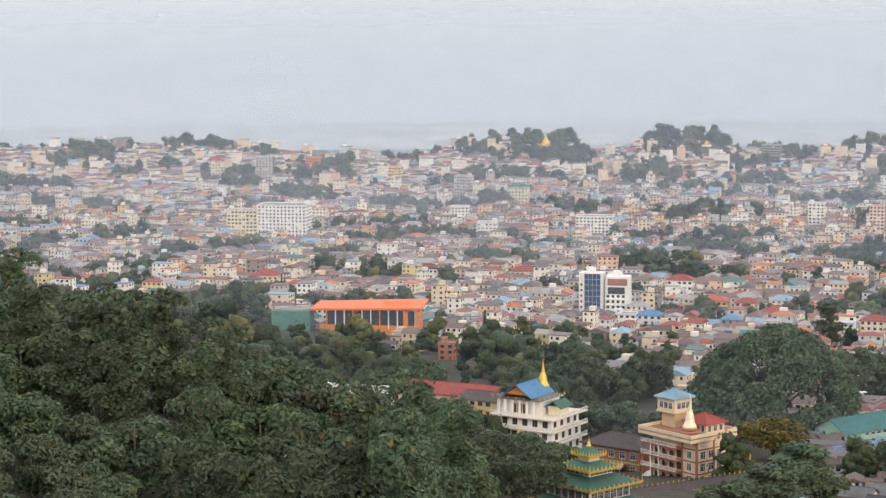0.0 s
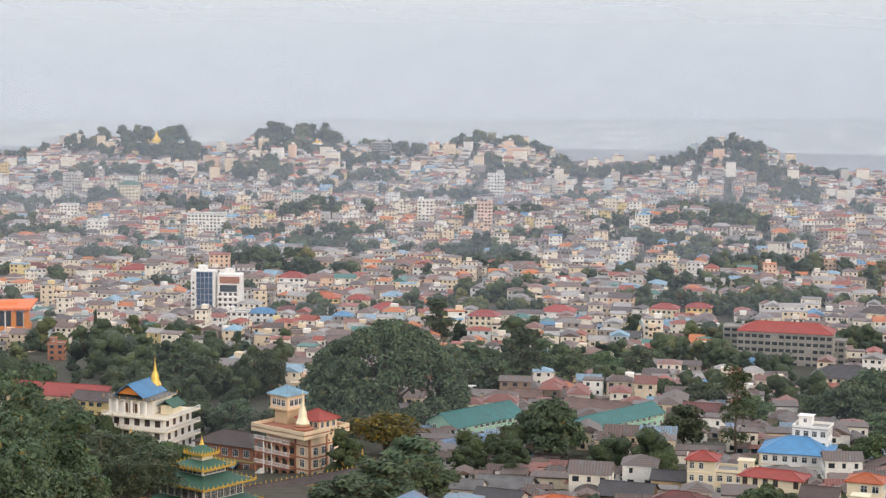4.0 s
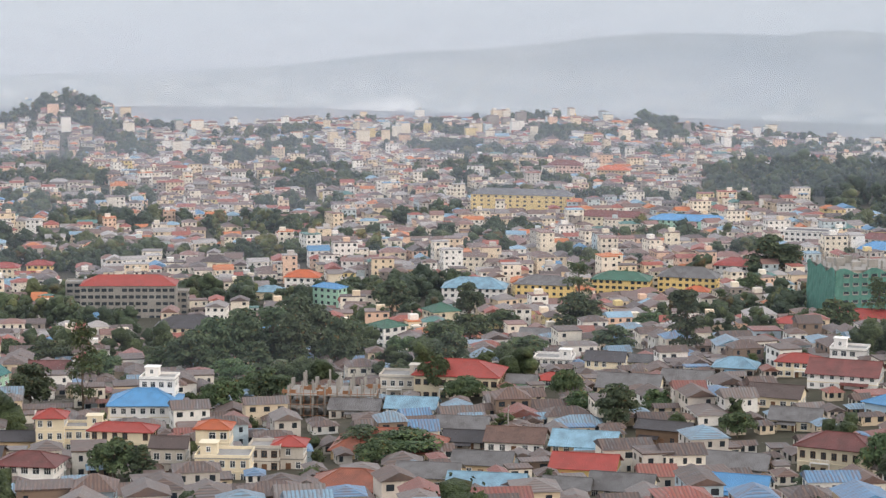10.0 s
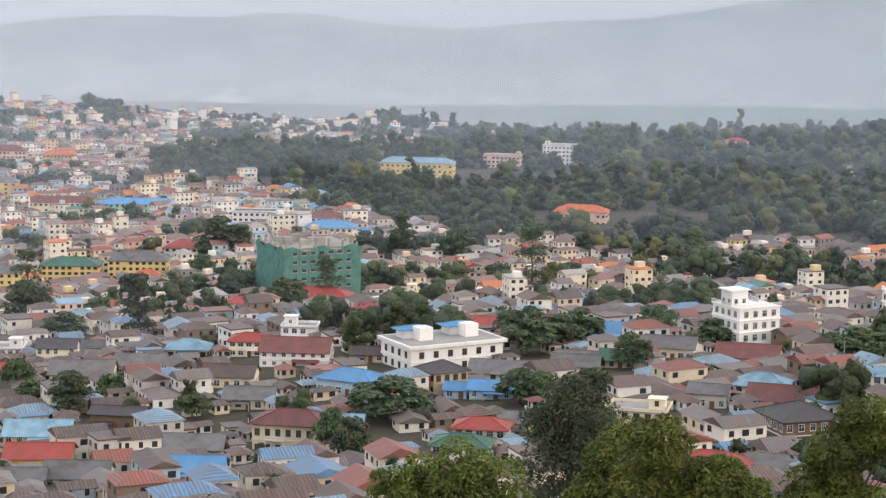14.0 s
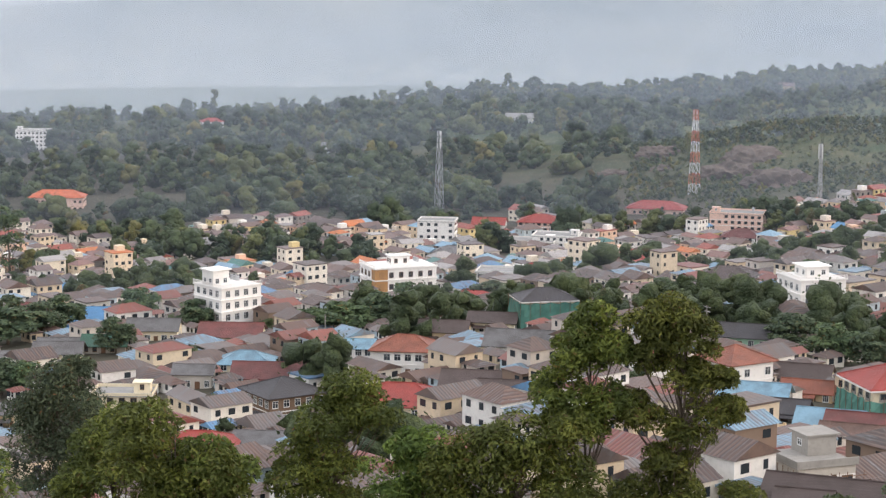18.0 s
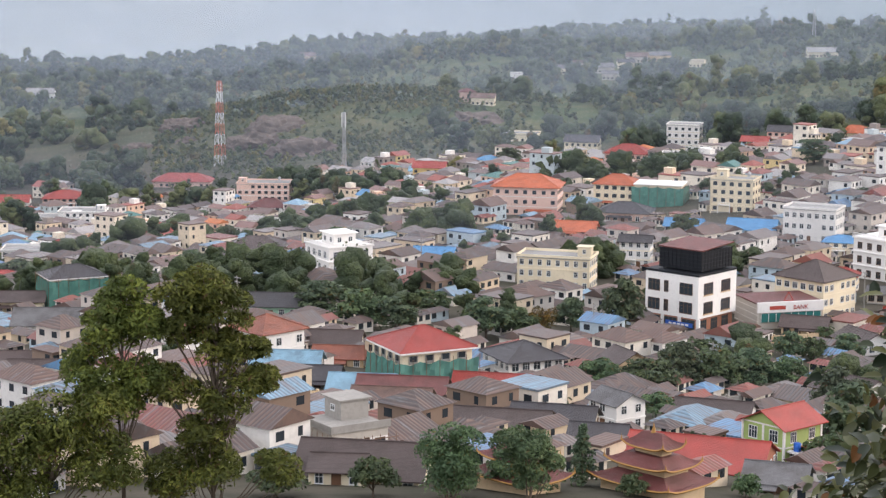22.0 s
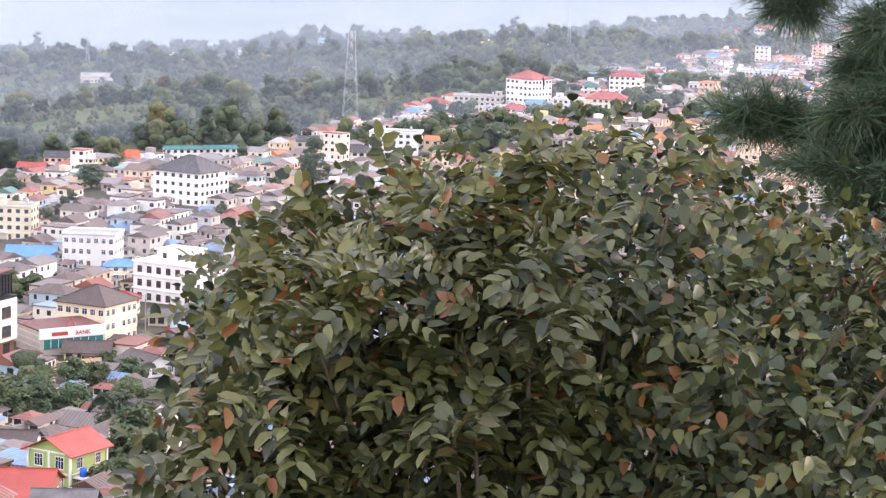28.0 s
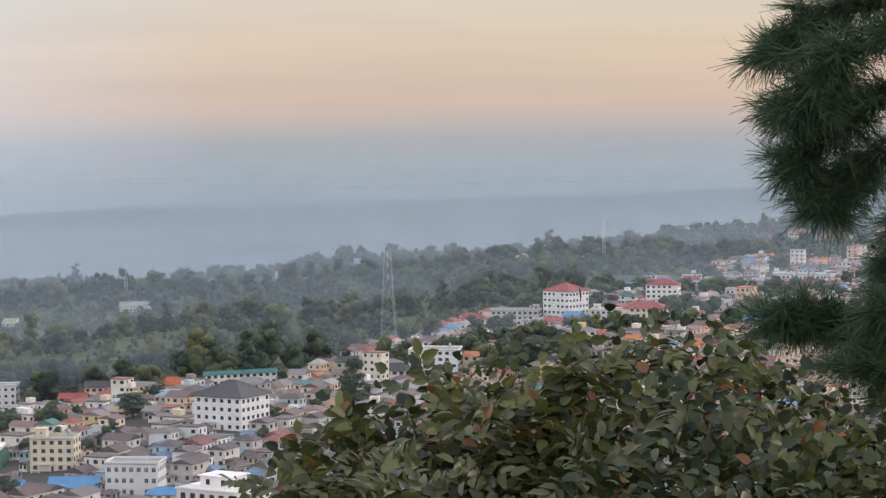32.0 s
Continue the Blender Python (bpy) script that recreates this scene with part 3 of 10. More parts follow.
# ---- evening haze and wood smoke over the town: tinted sheets stand in for the air ----
def build_haze_sheets():
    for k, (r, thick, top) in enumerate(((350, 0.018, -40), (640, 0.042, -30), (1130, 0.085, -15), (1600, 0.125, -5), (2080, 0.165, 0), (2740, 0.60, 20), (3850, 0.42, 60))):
        m = bpy.data.materials.new("haze_sheet")
        m.use_nodes = True
        t = m.node_tree
        t.nodes.clear()
        g = t.nodes.new("ShaderNodeNewGeometry")
        s = t.nodes.new("ShaderNodeSeparateXYZ")
        t.links.new(g.outputs["Position"], s.inputs[0])
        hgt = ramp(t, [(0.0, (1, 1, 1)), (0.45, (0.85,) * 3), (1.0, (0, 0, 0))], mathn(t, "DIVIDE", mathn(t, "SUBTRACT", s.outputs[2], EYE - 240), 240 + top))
        hgt.color_ramp.interpolation = "EASE"
        mp_ = t.nodes.new("ShaderNodeMapping")
        mp_.inputs["Scale"].default_value = (1, 1, 3.5)
        t.links.new(g.outputs["Position"], mp_.inputs[0])
        f = noise_n(t, 0.006, 4, mp_.outputs[0])
        # the sheets are denser to the east, where the woods look hazier
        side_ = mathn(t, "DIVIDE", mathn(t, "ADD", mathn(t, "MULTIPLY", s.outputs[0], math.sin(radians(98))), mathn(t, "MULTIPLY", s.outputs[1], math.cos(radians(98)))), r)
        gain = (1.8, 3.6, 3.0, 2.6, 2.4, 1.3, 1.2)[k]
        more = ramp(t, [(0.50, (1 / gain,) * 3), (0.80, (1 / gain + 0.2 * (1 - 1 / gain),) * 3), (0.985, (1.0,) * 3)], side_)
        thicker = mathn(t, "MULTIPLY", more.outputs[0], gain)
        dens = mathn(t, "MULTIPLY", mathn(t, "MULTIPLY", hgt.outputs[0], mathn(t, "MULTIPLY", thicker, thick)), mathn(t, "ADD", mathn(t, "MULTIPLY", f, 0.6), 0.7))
        tr = node(t, "ShaderNodeBsdfTransparent")
        df = t.nodes.new("ShaderNodeBsdfDiffuse")
        tl = t.nodes.new("ShaderNodeBsdfTranslucent")
        # haze blue, and its backlit darkening towards the glow, are put into the colour
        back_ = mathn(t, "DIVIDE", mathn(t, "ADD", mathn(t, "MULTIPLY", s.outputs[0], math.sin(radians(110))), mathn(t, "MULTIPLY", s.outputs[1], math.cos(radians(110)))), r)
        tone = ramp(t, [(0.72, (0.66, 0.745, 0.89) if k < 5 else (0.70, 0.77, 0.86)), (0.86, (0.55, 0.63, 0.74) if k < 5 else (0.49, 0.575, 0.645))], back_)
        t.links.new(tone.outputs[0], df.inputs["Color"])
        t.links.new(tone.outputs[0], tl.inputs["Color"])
        both = node(t, "ShaderNodeMixShader", Fac=0.5)
        mx = node(t, "ShaderNodeMixShader")
        out = t.nodes.new("ShaderNodeOutputMaterial")
        t.links.new(df.outputs[0], both.inputs[1])
        t.links.new(tl.outputs[0], both.inputs[2])
        t.links.new(dens, mx.inputs[0])
        t.links.new(tr.outputs[0], mx.inputs[1])
        t.links.new(both.outputs[0], mx.inputs[2])
        t.links.new(mx.outputs[0], out.inputs[0])
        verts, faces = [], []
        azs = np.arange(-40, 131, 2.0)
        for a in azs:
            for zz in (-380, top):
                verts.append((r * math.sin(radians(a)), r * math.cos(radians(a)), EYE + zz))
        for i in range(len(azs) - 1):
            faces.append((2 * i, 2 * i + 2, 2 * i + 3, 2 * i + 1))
        tagged(mesh_ob("mist", verts, faces, m), "thin bluish sheets standing in for evening haze and wood smoke over the town", "mist", kind="stuff")


build_haze_sheets()
FRONTS = []  # what must stay in view over the roofs before it: bearing, distance, half-angle
TAKEN = []  # footprints already built on: x, y, radius


def free(x, y, r):
    return all((x - a) ** 2 + (y - b) ** 2 > (r + c) ** 2 for a, b, c in TAKEN)


# ---- builders ----
class Geo:
    """Collects boxes, prisms and sheets of one mesh, in local metres."""

    def __init__(self):
        self.v, self.f, self.m = [], [], []

    def poly(self, pts, mat=0):
        n = len(self.v)
        self.v += [tuple(p) for p in pts]
        self.f.append(tuple(range(n, n + len(pts))))
        self.m.append(mat)

    def hull(self, low, high, mat=0, bottom=True, top=True):
        """Two matching rings of points joined by sides."""
        n, k = len(self.v), len(low)
        self.v += [tuple(p) for p in low] + [tuple(p) for p in high]
        for i in range(k):
            j = (i + 1) % k
            self.f.append((n + i, n + j, n + k + j, n + k + i))
            self.m.append(mat)
        if bottom:
            self.f.append(tuple(range(n + k - 1, n - 1, -1)))
            self.m.append(mat)
        if top:
            self.f.append(tuple(range(n + k, n + 2 * k)))
            self.m.append(mat)

    def box(self, x0, x1, y0, y1, z0, z1, mat=0, grow=0.0):
        low = [(x0, y0, z0), (x1, y0, z0), (x1, y1, z0), (x0, y1, z0)]
        high = [(x0 - grow, y0 - grow, z1), (x1 + grow, y0 - grow, z1), (x1 + grow, y1 + grow, z1), (x0 - grow, y1 + grow, z1)]
        self.hull(low, high, mat)

    def tube(self, x, y, z0, z1, r0, r1, n=8, mat=0):
        ring = [(math.cos(2 * math.pi * i / n), math.sin(2 * math.pi * i / n)) for i in range(n)]
        self.hull([(x + r0 * c, y + r0 * s, z0) for c, s in ring], [(x + r1 * c, y + r1 * s, z1) for c, s in ring], mat)

    def rod(self, a, b, r, n=4, mat=0, r2=None):
        a, b = Vector(a), Vector(b)
        d = (b - a).normalized()
        u = d.cross(Vector((0, 0, 1)) if abs(d.z) < 0.9 else Vector((1, 0, 0))).normalized()
        w = d.cross(u)
        r2 = r if r2 is None else r2
        ring = [(math.cos(2 * math.pi * i / n), math.sin(2 * math.pi * i / n)) for i in range(n)]
        self.hull([a + (u * c + w * s) * r for c, s in ring], [b + (u * c + w * s) * r2 for c, s in ring], mat)

    def hip(self, w, d, z, rise, over=0.6, ridge=None, x=0.0, y=0.0, mat=0, fascia=0.16):
        """A hipped roof with a fascia; ridge along the longer side."""
        a, b = w / 2 + over, d / 2 + over
        if w >= d:
            rl = max(0.15, (w - d) / 2) if ridge is None else ridge
            r1, r2 = (x - rl, y, z + rise), (x + rl, y, z + rise)
        else:
            rl = max(0.15, (d - w) / 2) if ridge is None else ridge
            r1, r2 = (x, y - rl, z + rise), (x, y + rl, z + rise)
        e = [(x - a, y - b, z), (x + a, y - b, z), (x + a, y + b, z), (x - a, y + b, z)]
        lo = [(p, q, z - fascia) for p, q, _ in e]
        self.hull(lo, e, mat, True, False)
        if w >= d:
            for tri in ((e[0], e[1], r2, r1), (e[1], e[2], r2), (e[2], e[3], r1, r2), (e[3], e[0], r1)):
                self.poly(tri, mat)
        else:
            for tri in ((e[0], e[1], r1), (e[1], e[2], r2, r1), (e[2], e[3], r2), (e[3], e[0], r1, r2)):
                self.poly(tri, mat)
        for p, q in ((e[0], r1 if w >= d else r1), (e[1], r2 if w >= d else r1), (e[2], r2), (e[3], r1 if w >= d else r2), (r1, r2)):
            self.rod((p[0], p[1], p[2] + 0.03), (q[0], q[1], q[2] + 0.03), 0.11, 4, mat)

    def gable(self, w, d, z, rise, over=0.55, x=0.0, y=0.0, mat=0, along="x", wall_mat=None, thick=0.14):
        """A ridged roof of two sheets with thickness, gable walls below."""
        def q(u, v, h):
            return (x + u, y + v, h) if along == "x" else (x + v, y + u, h)
        L, D = (w, d) if along == "x" else (d, w)
        a, b = L / 2 + over, D / 2 + over
        drop = rise * over / (D / 2)
        for s in (-1, 1):
            low = [q(-a, s * b, z - drop), q(a, s * b, z - drop), q(a, 0, z + rise), q(-a, 0, z + rise)]
            if (s == 1) == (along == "x"):
                low = low[::-1]
            self.hull(low, [(p[0], p[1], p[2] + thick) for p in low], mat)
        self.rod(q(-a, 0, z + rise + thick), q(a, 0, z + rise + thick), 0.12, 5, mat)
        if wall_mat is not None:
            for s in (-1, 1):
                i, o = s * (L / 2 - 0.25), s * L / 2
                self.hull([q(i, -D / 2, z), q(i, D / 2, z), q(i, 0, z + rise)], [q(o, -D / 2, z), q(o, D / 2, z), q(o, 0, z + rise)], wall_mat)

    def mesh(self, name, mats, smooth_=False):
        me = bpy.data.meshes.new(name)
        me.from_pydata(self.v, [], self.f)
        for m in (mats if isinstance(mats, (list, tuple)) else [mats]):
            me.materials.append(m)
        me.polygons.foreach_set("material_index", np.array(self.m, np.int32))
        if smooth_:
            me.polygons.foreach_set("use_smooth", np.ones(len(self.f), bool))
        bm = bmesh.new()
        bm.from_mesh(me)
        bmesh.ops.recalc_face_normals(bm, faces=bm.faces)
        bm.to_mesh(me)
        bm.free()
        me.update()
        return me


def part(name, mesh, parent, m=None, label=""):
    ob = new(name, mesh)
    ob.parent = parent
    if mesh.name in PANE_OF and parent.parent is None:
        glass = new("pane", pane_mesh(*PANE_OF[mesh.name]))
        glass.parent = ob
    elif mesh.name in PANE_OF:
        glass = new("pane", pane_mesh(*PANE_OF[mesh.name]))
        glass.parent = parent
        glass.matrix_basis = m
    if m is not None:
        ob.matrix_basis = m
    if label:
        ob["label"] = label
    return ob


def thing(name, m, label, category, group="", kind=""):
    ob = new(name)
    ob.empty_display_size = 0.5
    ob.matrix_basis = m
    return tagged(ob, label, category, group, kind)


MESHES = {}


def shared(key, make):
    if key not in MESHES:
        MESHES[key] = make()
    return MESHES[key]


def lattice(g, xs, zs, holes, y0, y1, mat=0):
    """A flat frame of one piece with openings; holes: the (column, row) cells left open."""
    nx, nz = len(xs), len(zs)
    base = len(g.v)
    for y in (y0, y1):
        for z in zs:
            for x in xs:
                g.v.append((x, y, z))

    def at_(i, k, back):
        return base + back * nx * nz + k * nx + i
    solid = {(i, k) for i in range(nx - 1) for k in range(nz - 1)} - set(holes)
    for i, k in solid:
        g.f.append((at_(i, k, 0), at_(i + 1, k, 0), at_(i + 1, k + 1, 0), at_(i, k + 1, 0)))
        g.m.append(mat)
        for di, dk, a, b in ((-1, 0, (i, k), (i, k + 1)), (1, 0, (i + 1, k), (i + 1, k + 1)), (0, -1, (i, k), (i + 1, k)), (0, 1, (i, k + 1), (i + 1, k + 1))):
            if (i + di, k + dk) not in solid:
                g.f.append((at_(*a, 0), at_(*b, 0), at_(*b, 1), at_(*a, 1)))
                g.m.append(mat)


def window_mesh(w, h, frame_m, bars=1):
    """The frame of a window, proud of the wall, with its glazing bars. Looks along -y."""
    def make():
        g = Geo()
        f = 0.09
        xs = [-w / 2 - f, -w / 2]
        for i in range(bars):
            x = -w / 2 + w * (i + 1) / (bars + 1)
            xs += [x - 0.03, x + 0.03]
        xs += [w / 2, w / 2 + f]
        zs = [-f * 1.8, 0, h * 0.66, h * 0.66 + 0.05, h, h + f]
        lattice(g, xs, zs, [(i, k) for i in range(1, len(xs) - 1, 2) for k in (1, 3)], -0.08, 0.0)
        return g.mesh("window", frame_m)
    me = shared(("window", round(w, 1), round(h, 1), frame_m.name, bars), make)
    PANE_OF[me.name] = (w, h)
    return me


PANE_OF = {}


def pane_mesh(w, h):
    def make():
        g = Geo()
        g.box(-w / 2 - 0.02, w / 2 + 0.02, -0.03, 0.012, -0.02, h + 0.02, 0)
        return g.mesh("pane", GLASS)
    return shared(("pane", round(w, 1), round(h, 1)), make)


def door_mesh(w=1.0, h=2.05):
    def make():
        g = Geo()
        g.box(-w / 2 - 0.1, w / 2 + 0.1, -0.05, 0.02, 0, h + 0.1, 1)
        g.box(-w / 2, w / 2, -0.09, 0.0, 0.02, h, 0)
        for s in (-0.25, 0.25):
            for z in (0.25, 1.15):
                g.box(s * w - w * 0.17, s * w + w * 0.17, -0.115, -0.08, z, z + 0.7, 0)
        g.box(w * 0.38, w * 0.42, -0.15, -0.09, 1.0, 1.12, 1)
        return g.mesh("door", [WOOD, FRAME_B])
    return shared(("door", w, h), make)


def tank_mesh():
    def make():
        g = Geo()
        for sx in (-0.45, 0.45):
            for sy in (-0.45, 0.45):
                g.rod((sx, sy, -0.2), (sx * 0.9, sy * 0.9, 0.7), 0.05)
        g.tube(0, 0, 0.6, 0.78, 0.6, 0.62, 14)
        g.tube(0, 0, 0.78, 2.0, 0.6, 0.6, 14)
        for z in (1.05, 1.35, 1.65):
            g.tube(0, 0, z, z + 0.05, 0.63, 0.63, 14)
        g.tube(0, 0, 2.0, 2.3, 0.6, 0.2, 14)
        g.tube(0, 0, 2.3, 2.42, 0.22, 0.2, 10)
        return g.mesh("water_tank", STEEL, True)
    return shared("tank", make)


WALL_WORD = {"white": "white plastered", "cream": "cream plastered", "yellow": "yellow painted", "pink": "pale pink", "grey": "bare grey plaster", "concrete": "unfinished concrete", "brown": "dark brown boarded",
             "green": "lime green", "mint": "mint green", "sky": "pale blue", "brick": "red brick", "tan": "tan plastered", "orange": "orange"}
ROOF_WORD = {"red": "red", "orange": "bright orange", "maroon": "faded maroon", "brown": "weathered brown", "slate": "dark slate-grey", "grey": "dull grey", "blue": "bright blue", "paleblue": "faded blue", "teal": "teal",
             "green": "green", "rust": "rusty", "brick": "brick-red", "cement": "grey"}
COUNT_WORD = {1: "single-storey", 2: "two-storey", 3: "three-storey", 4: "four-storey", 5: "five-storey", 6: "six-storey", 7: "seven-storey", 8: "eight-storey"}
SHAPE_WORD = {"hip": "hipped sheet roof", "gable": "gabled sheet roof", "gabley": "long gabled sheet roof", "flat": "flat roof and parapet", "frame": "open window bays"}
house_rng = random.Random(11)
TANKS = []


def house(x, y, w, d, h, floors, turn, wall, roof, style, frame=None, label="", plain=False, name="house"):
    """A house with its walls, ledges, roof, windows, door, and what stands on its roof."""
    rng = house_rng
    z = min(float(land(x + u, y + v)) for u in (-w / 3, w / 3) for v in (-d / 3, d / 3))
    fh = h / floors
    lab = label or f"{COUNT_WORD.get(floors, 'tall')} {WALL_WORD[wall]} house with {ROOF_WORD[roof]} {SHAPE_WORD[style]}"
    root = thing(name if floors < 4 else "apartment_building", pose(x, y, z, 0, 0, turn), lab, "house" if floors < 4 else "building", "houses of the town")
    TAKEN.append((x, y, 0.5 * math.hypot(w, d) * 0.88))
    far = math.hypot(x, y)
    rows_ = Geo()
    FRONTS.append((math.degrees(math.atan2(x, y)), far, math.degrees(0.5 * max(w, d) / far)))
    if far < 1100:
        near_k = 1 - (0.5 * d + 5) / far
        TAKEN.append((x * near_k, y * near_k, 0.36 * w))
    wm, rm = WALLS[wall], ROOFS[roof]
    fm = frame or (FRAME_B if wall in ("grey", "brown", "tan", "concrete") and rng.random() < 0.6 else FRAME_W)
    g = Geo()
    g.box(-w / 2, w / 2, -d / 2, d / 2, -3.0, h, 0)
    if style in ("gable", "gabley"):
        rise = (d if style == "gable" else w) * rng.uniform(0.20, 0.27)
        if style == "gable":
            for s in (-1, 1):
                i, o = s * (w / 2 - 0.25), s * w / 2
                g.hull([(i, -d / 2, h), (i, d / 2, h), (i, 0, h + rise)], [(o, -d / 2, h), (o, d / 2, h), (o, 0, h + rise)], 0)
        else:
            for s in (-1, 1):
                i, o = s * (d / 2 - 0.25), s * d / 2
                g.hull([(-w / 2, i, h), (w / 2, i, h), (0, i, h + rise)], [(-w / 2, o, h), (w / 2, o, h), (0, o, h + rise)], 0)
    part("wall_shell", g.mesh("wall_shell", wm), root)
    if not plain:
        band_m = WALLS["white"] if wall in ("brown", "pink", "green") else WALLS["concrete"] if wall in ("grey", "concrete") else WALLS["cream"] if wall == "white" and rng.random() < 0.4 else wm
        g = Geo()
        g.box(-w / 2 - 0.06, w / 2 + 0.06, -d / 2 - 0.06, d / 2 + 0.06, -3.0, 0.35, 0)
        part("plinth", g.mesh("plinth", WALLS["concrete"]), root)
        for f in range(1, floors):
            g = Geo()
            g.box(-w / 2 - 0.12, w / 2 + 0.12, -d / 2 - 0.12, d / 2 + 0.12, f * fh - 0.12, f * fh + 0.1, 0)
            part("string_course", g.mesh("string_course", band_m), root)
        if style == "frame" or wall in ("brown", "white", "cream") and rng.random() < 0.5:
            for sx in (-1, 1):
                g = Geo()
                g.box(sx * w / 2 - 0.22, sx * w / 2 + 0.22, -d / 2 - 0.22, -d / 2 + 0.22, -2.9, h - 0.02, 0)
                part("corner_pier", g.mesh("corner_pier", band_m), root)
    g = Geo()
    if style == "hip":
        g.hip(w, d, h, min(w, d) * rng.uniform(0.22, 0.30), rng.uniform(0.6, 0.9))
    elif style == "gable":
        g.gable(w, d, h, rise, rng.uniform(0.5, 0.8))
    elif style == "gabley":
        g.gable(w, d, h, rise, 0.7, along="y")
    else:
        g.box(-w / 2 - 0.3, w / 2 + 0.3, -d / 2 - 0.3, d / 2 + 0.3, h - 0.02, h + 0.16, 0)
        for sx, sy, lx, ly in ((0, -1, w / 2 + 0.3, 0.08), (0, 1, w / 2 + 0.3, 0.08), (-1, 0, 0.08, d / 2 + 0.3), (1, 0, 0.08, d / 2 + 0.3)):
            cx, cy = sx * (w / 2 + 0.2), sy * (d / 2 + 0.2)
            g.box(cx - lx, cx + lx, cy - ly, cy + ly, h + 0.16, h + 0.85, 1)
    if style == "frame" and roof != "cement":
        g.hip(w * 0.98, d * 0.98, h + 0.9, min(w, d) * 0.26, 0.9, mat=2)
    part("roof", g.mesh("roof", [ROOFS["cement"] if style == "frame" else rm, wm, rm]), root)
    if style == "flat" and w > 6 and rng.random() < 0.75:
        g = Geo()
        tw, td, th = min(3.6, w * 0.4), min(3.2, d * 0.45), rng.uniform(2.3, 2.9)
        px, py = rng.choice((-1, 1)) * (w / 2 - tw / 2 - 0.6), rng.uniform(-0.1, 0.25) * d
        g.box(px - tw / 2, px + tw / 2, py - td / 2, py + td / 2, h + 0.1, h + th, 0)
        g.box(px - tw / 2 - 0.3, px + tw / 2 + 0.3, py - td / 2 - 0.3, py + td / 2 + 0.3, h + th, h + th + 0.18, 0)
        st = part("stair_tower", g.mesh("stair_tower", wm), root)
        part("window", window_mesh(0.8, 1.0, fm), st, pose(px, py - td / 2, h + 1.0))
    # windows and doors on the walls that face the open view
    for side in range(4):
        nx, ny, rot = ((0, -1, 0), (1, 0, 90), (0, 1, 180), (-1, 0, -90))[side]
        a = radians(turn)
        wx, wy = nx * math.cos(a) - ny * math.sin(a), nx * math.sin(a) + ny * math.cos(a)
        facing = -(wx * x + wy * y) / math.hypot(x, y)
        if facing < 0.12:
            continue
        span, off = (w, d / 2) if nx == 0 else (d, w / 2)
        step = 3.2 if plain or far > 760 else 2.5
        cols = max(1, min(14, round(span / step)))
        ww = rng.choice((1.0, 1.2, 1.4)) + (0.4 if far > 760 else 0) if span / cols > 2.1 else 0.9
        for f in range(floors):
            for c in range(cols):
                t = (c + 0.5) / cols * span - span / 2
                sill = f * fh + 0.95
                wh = min(1.35, fh - 1.25)
                if wh < 0.5:
                    sill, wh = f * fh + 0.75, max(0.6, fh - 1.2)
                m = pose(nx * off + (t if nx == 0 else 0), ny * off + (t if nx != 0 else 0), sill, 0, 0, rot)
                if f == 0 and side == 0 and c == cols // 2 and h > 2.4 and not plain:
                    m = pose(nx * off + (t if nx == 0 else 0), ny * off + (t if nx != 0 else 0), 0.0, 0, 0, rot)
                    part("door", door_mesh(), root, m)
                    continue
                if rng.random() < 0.08:
                    continue
                if style == "frame":
                    part("window_bay", shared(("bay", round(span / cols, 1), round(fh, 1)), lambda: bay_mesh(span / cols * 0.8, fh * 0.68)), root, pose(m.translation.x, m.translation.y, f * fh + 0.5, 0, 0, rot))
                elif far > 760:
                    a2, b2 = m @ Vector((-ww / 2, -0.06, 0)), m @ Vector((ww / 2, 0.04, wh))
                    rows_.box(min(a2.x, b2.x), max(a2.x, b2.x), min(a2.y, b2.y), max(a2.y, b2.y), sill, sill + wh)
                else:
                    part("window", window_mesh(ww, round(wh, 1), fm, rng.choice((1, 1, 2))), root, m)
    if rows_.v:
        tagged(part("window_rows", rows_.mesh("window_rows", GLASS), root), kind="stuff")
    # a balcony or porch roof on some fronts
    if not plain and floors >= 2 and w > 7 and rng.random() < 0.45:
        g = Geo()
        bx = rng.uniform(-0.2, 0.2) * w
        bw = min(4.2, w * 0.45)
        g.box(bx - bw / 2, bx + bw / 2, -d / 2 - 1.3, -d / 2 + 0.05, fh - 0.1, fh + 0.06, 0)
        for i in range(9):
            px = bx - bw / 2 + bw * i / 8
            g.box(px - 0.04, px + 0.04, -d / 2 - 1.3, -d / 2 - 1.2, fh + 0.06, fh + 0.95, 0)
        g.box(bx - bw / 2, bx + bw / 2, -d / 2 - 1.32, -d / 2 - 1.2, fh + 0.9, fh + 1.02, 0)
        for s in (-1, 1):
            g.box(bx + s * bw / 2 - 0.12, bx + s * bw / 2 + 0.12, -d / 2 - 1.3, -d / 2 - 1.06, -2.5, fh, 0)
        part("balcony", g.mesh("balcony", WALLS["white"] if wall != "white" else wm), root)
    elif not plain and style != "flat" and w > 7 and rng.random() < 0.5:
        g = Geo()
        bx, bw = rng.uniform(-0.25, 0.25) * w, w * rng.uniform(0.3, 0.5)
        z0 = min(2.5, h - 0.3)
        low = [(bx - bw / 2, -d / 2 - 1.8, z0 - 0.5), (bx + bw / 2, -d / 2 - 1.8, z0 - 0.5), (bx + bw / 2, -d / 2 - 0.02, z0), (bx - bw / 2, -d / 2 - 0.02, z0)]
        g.hull(low, [(p[0], p[1], p[2] + 0.1) for p in low], 0)
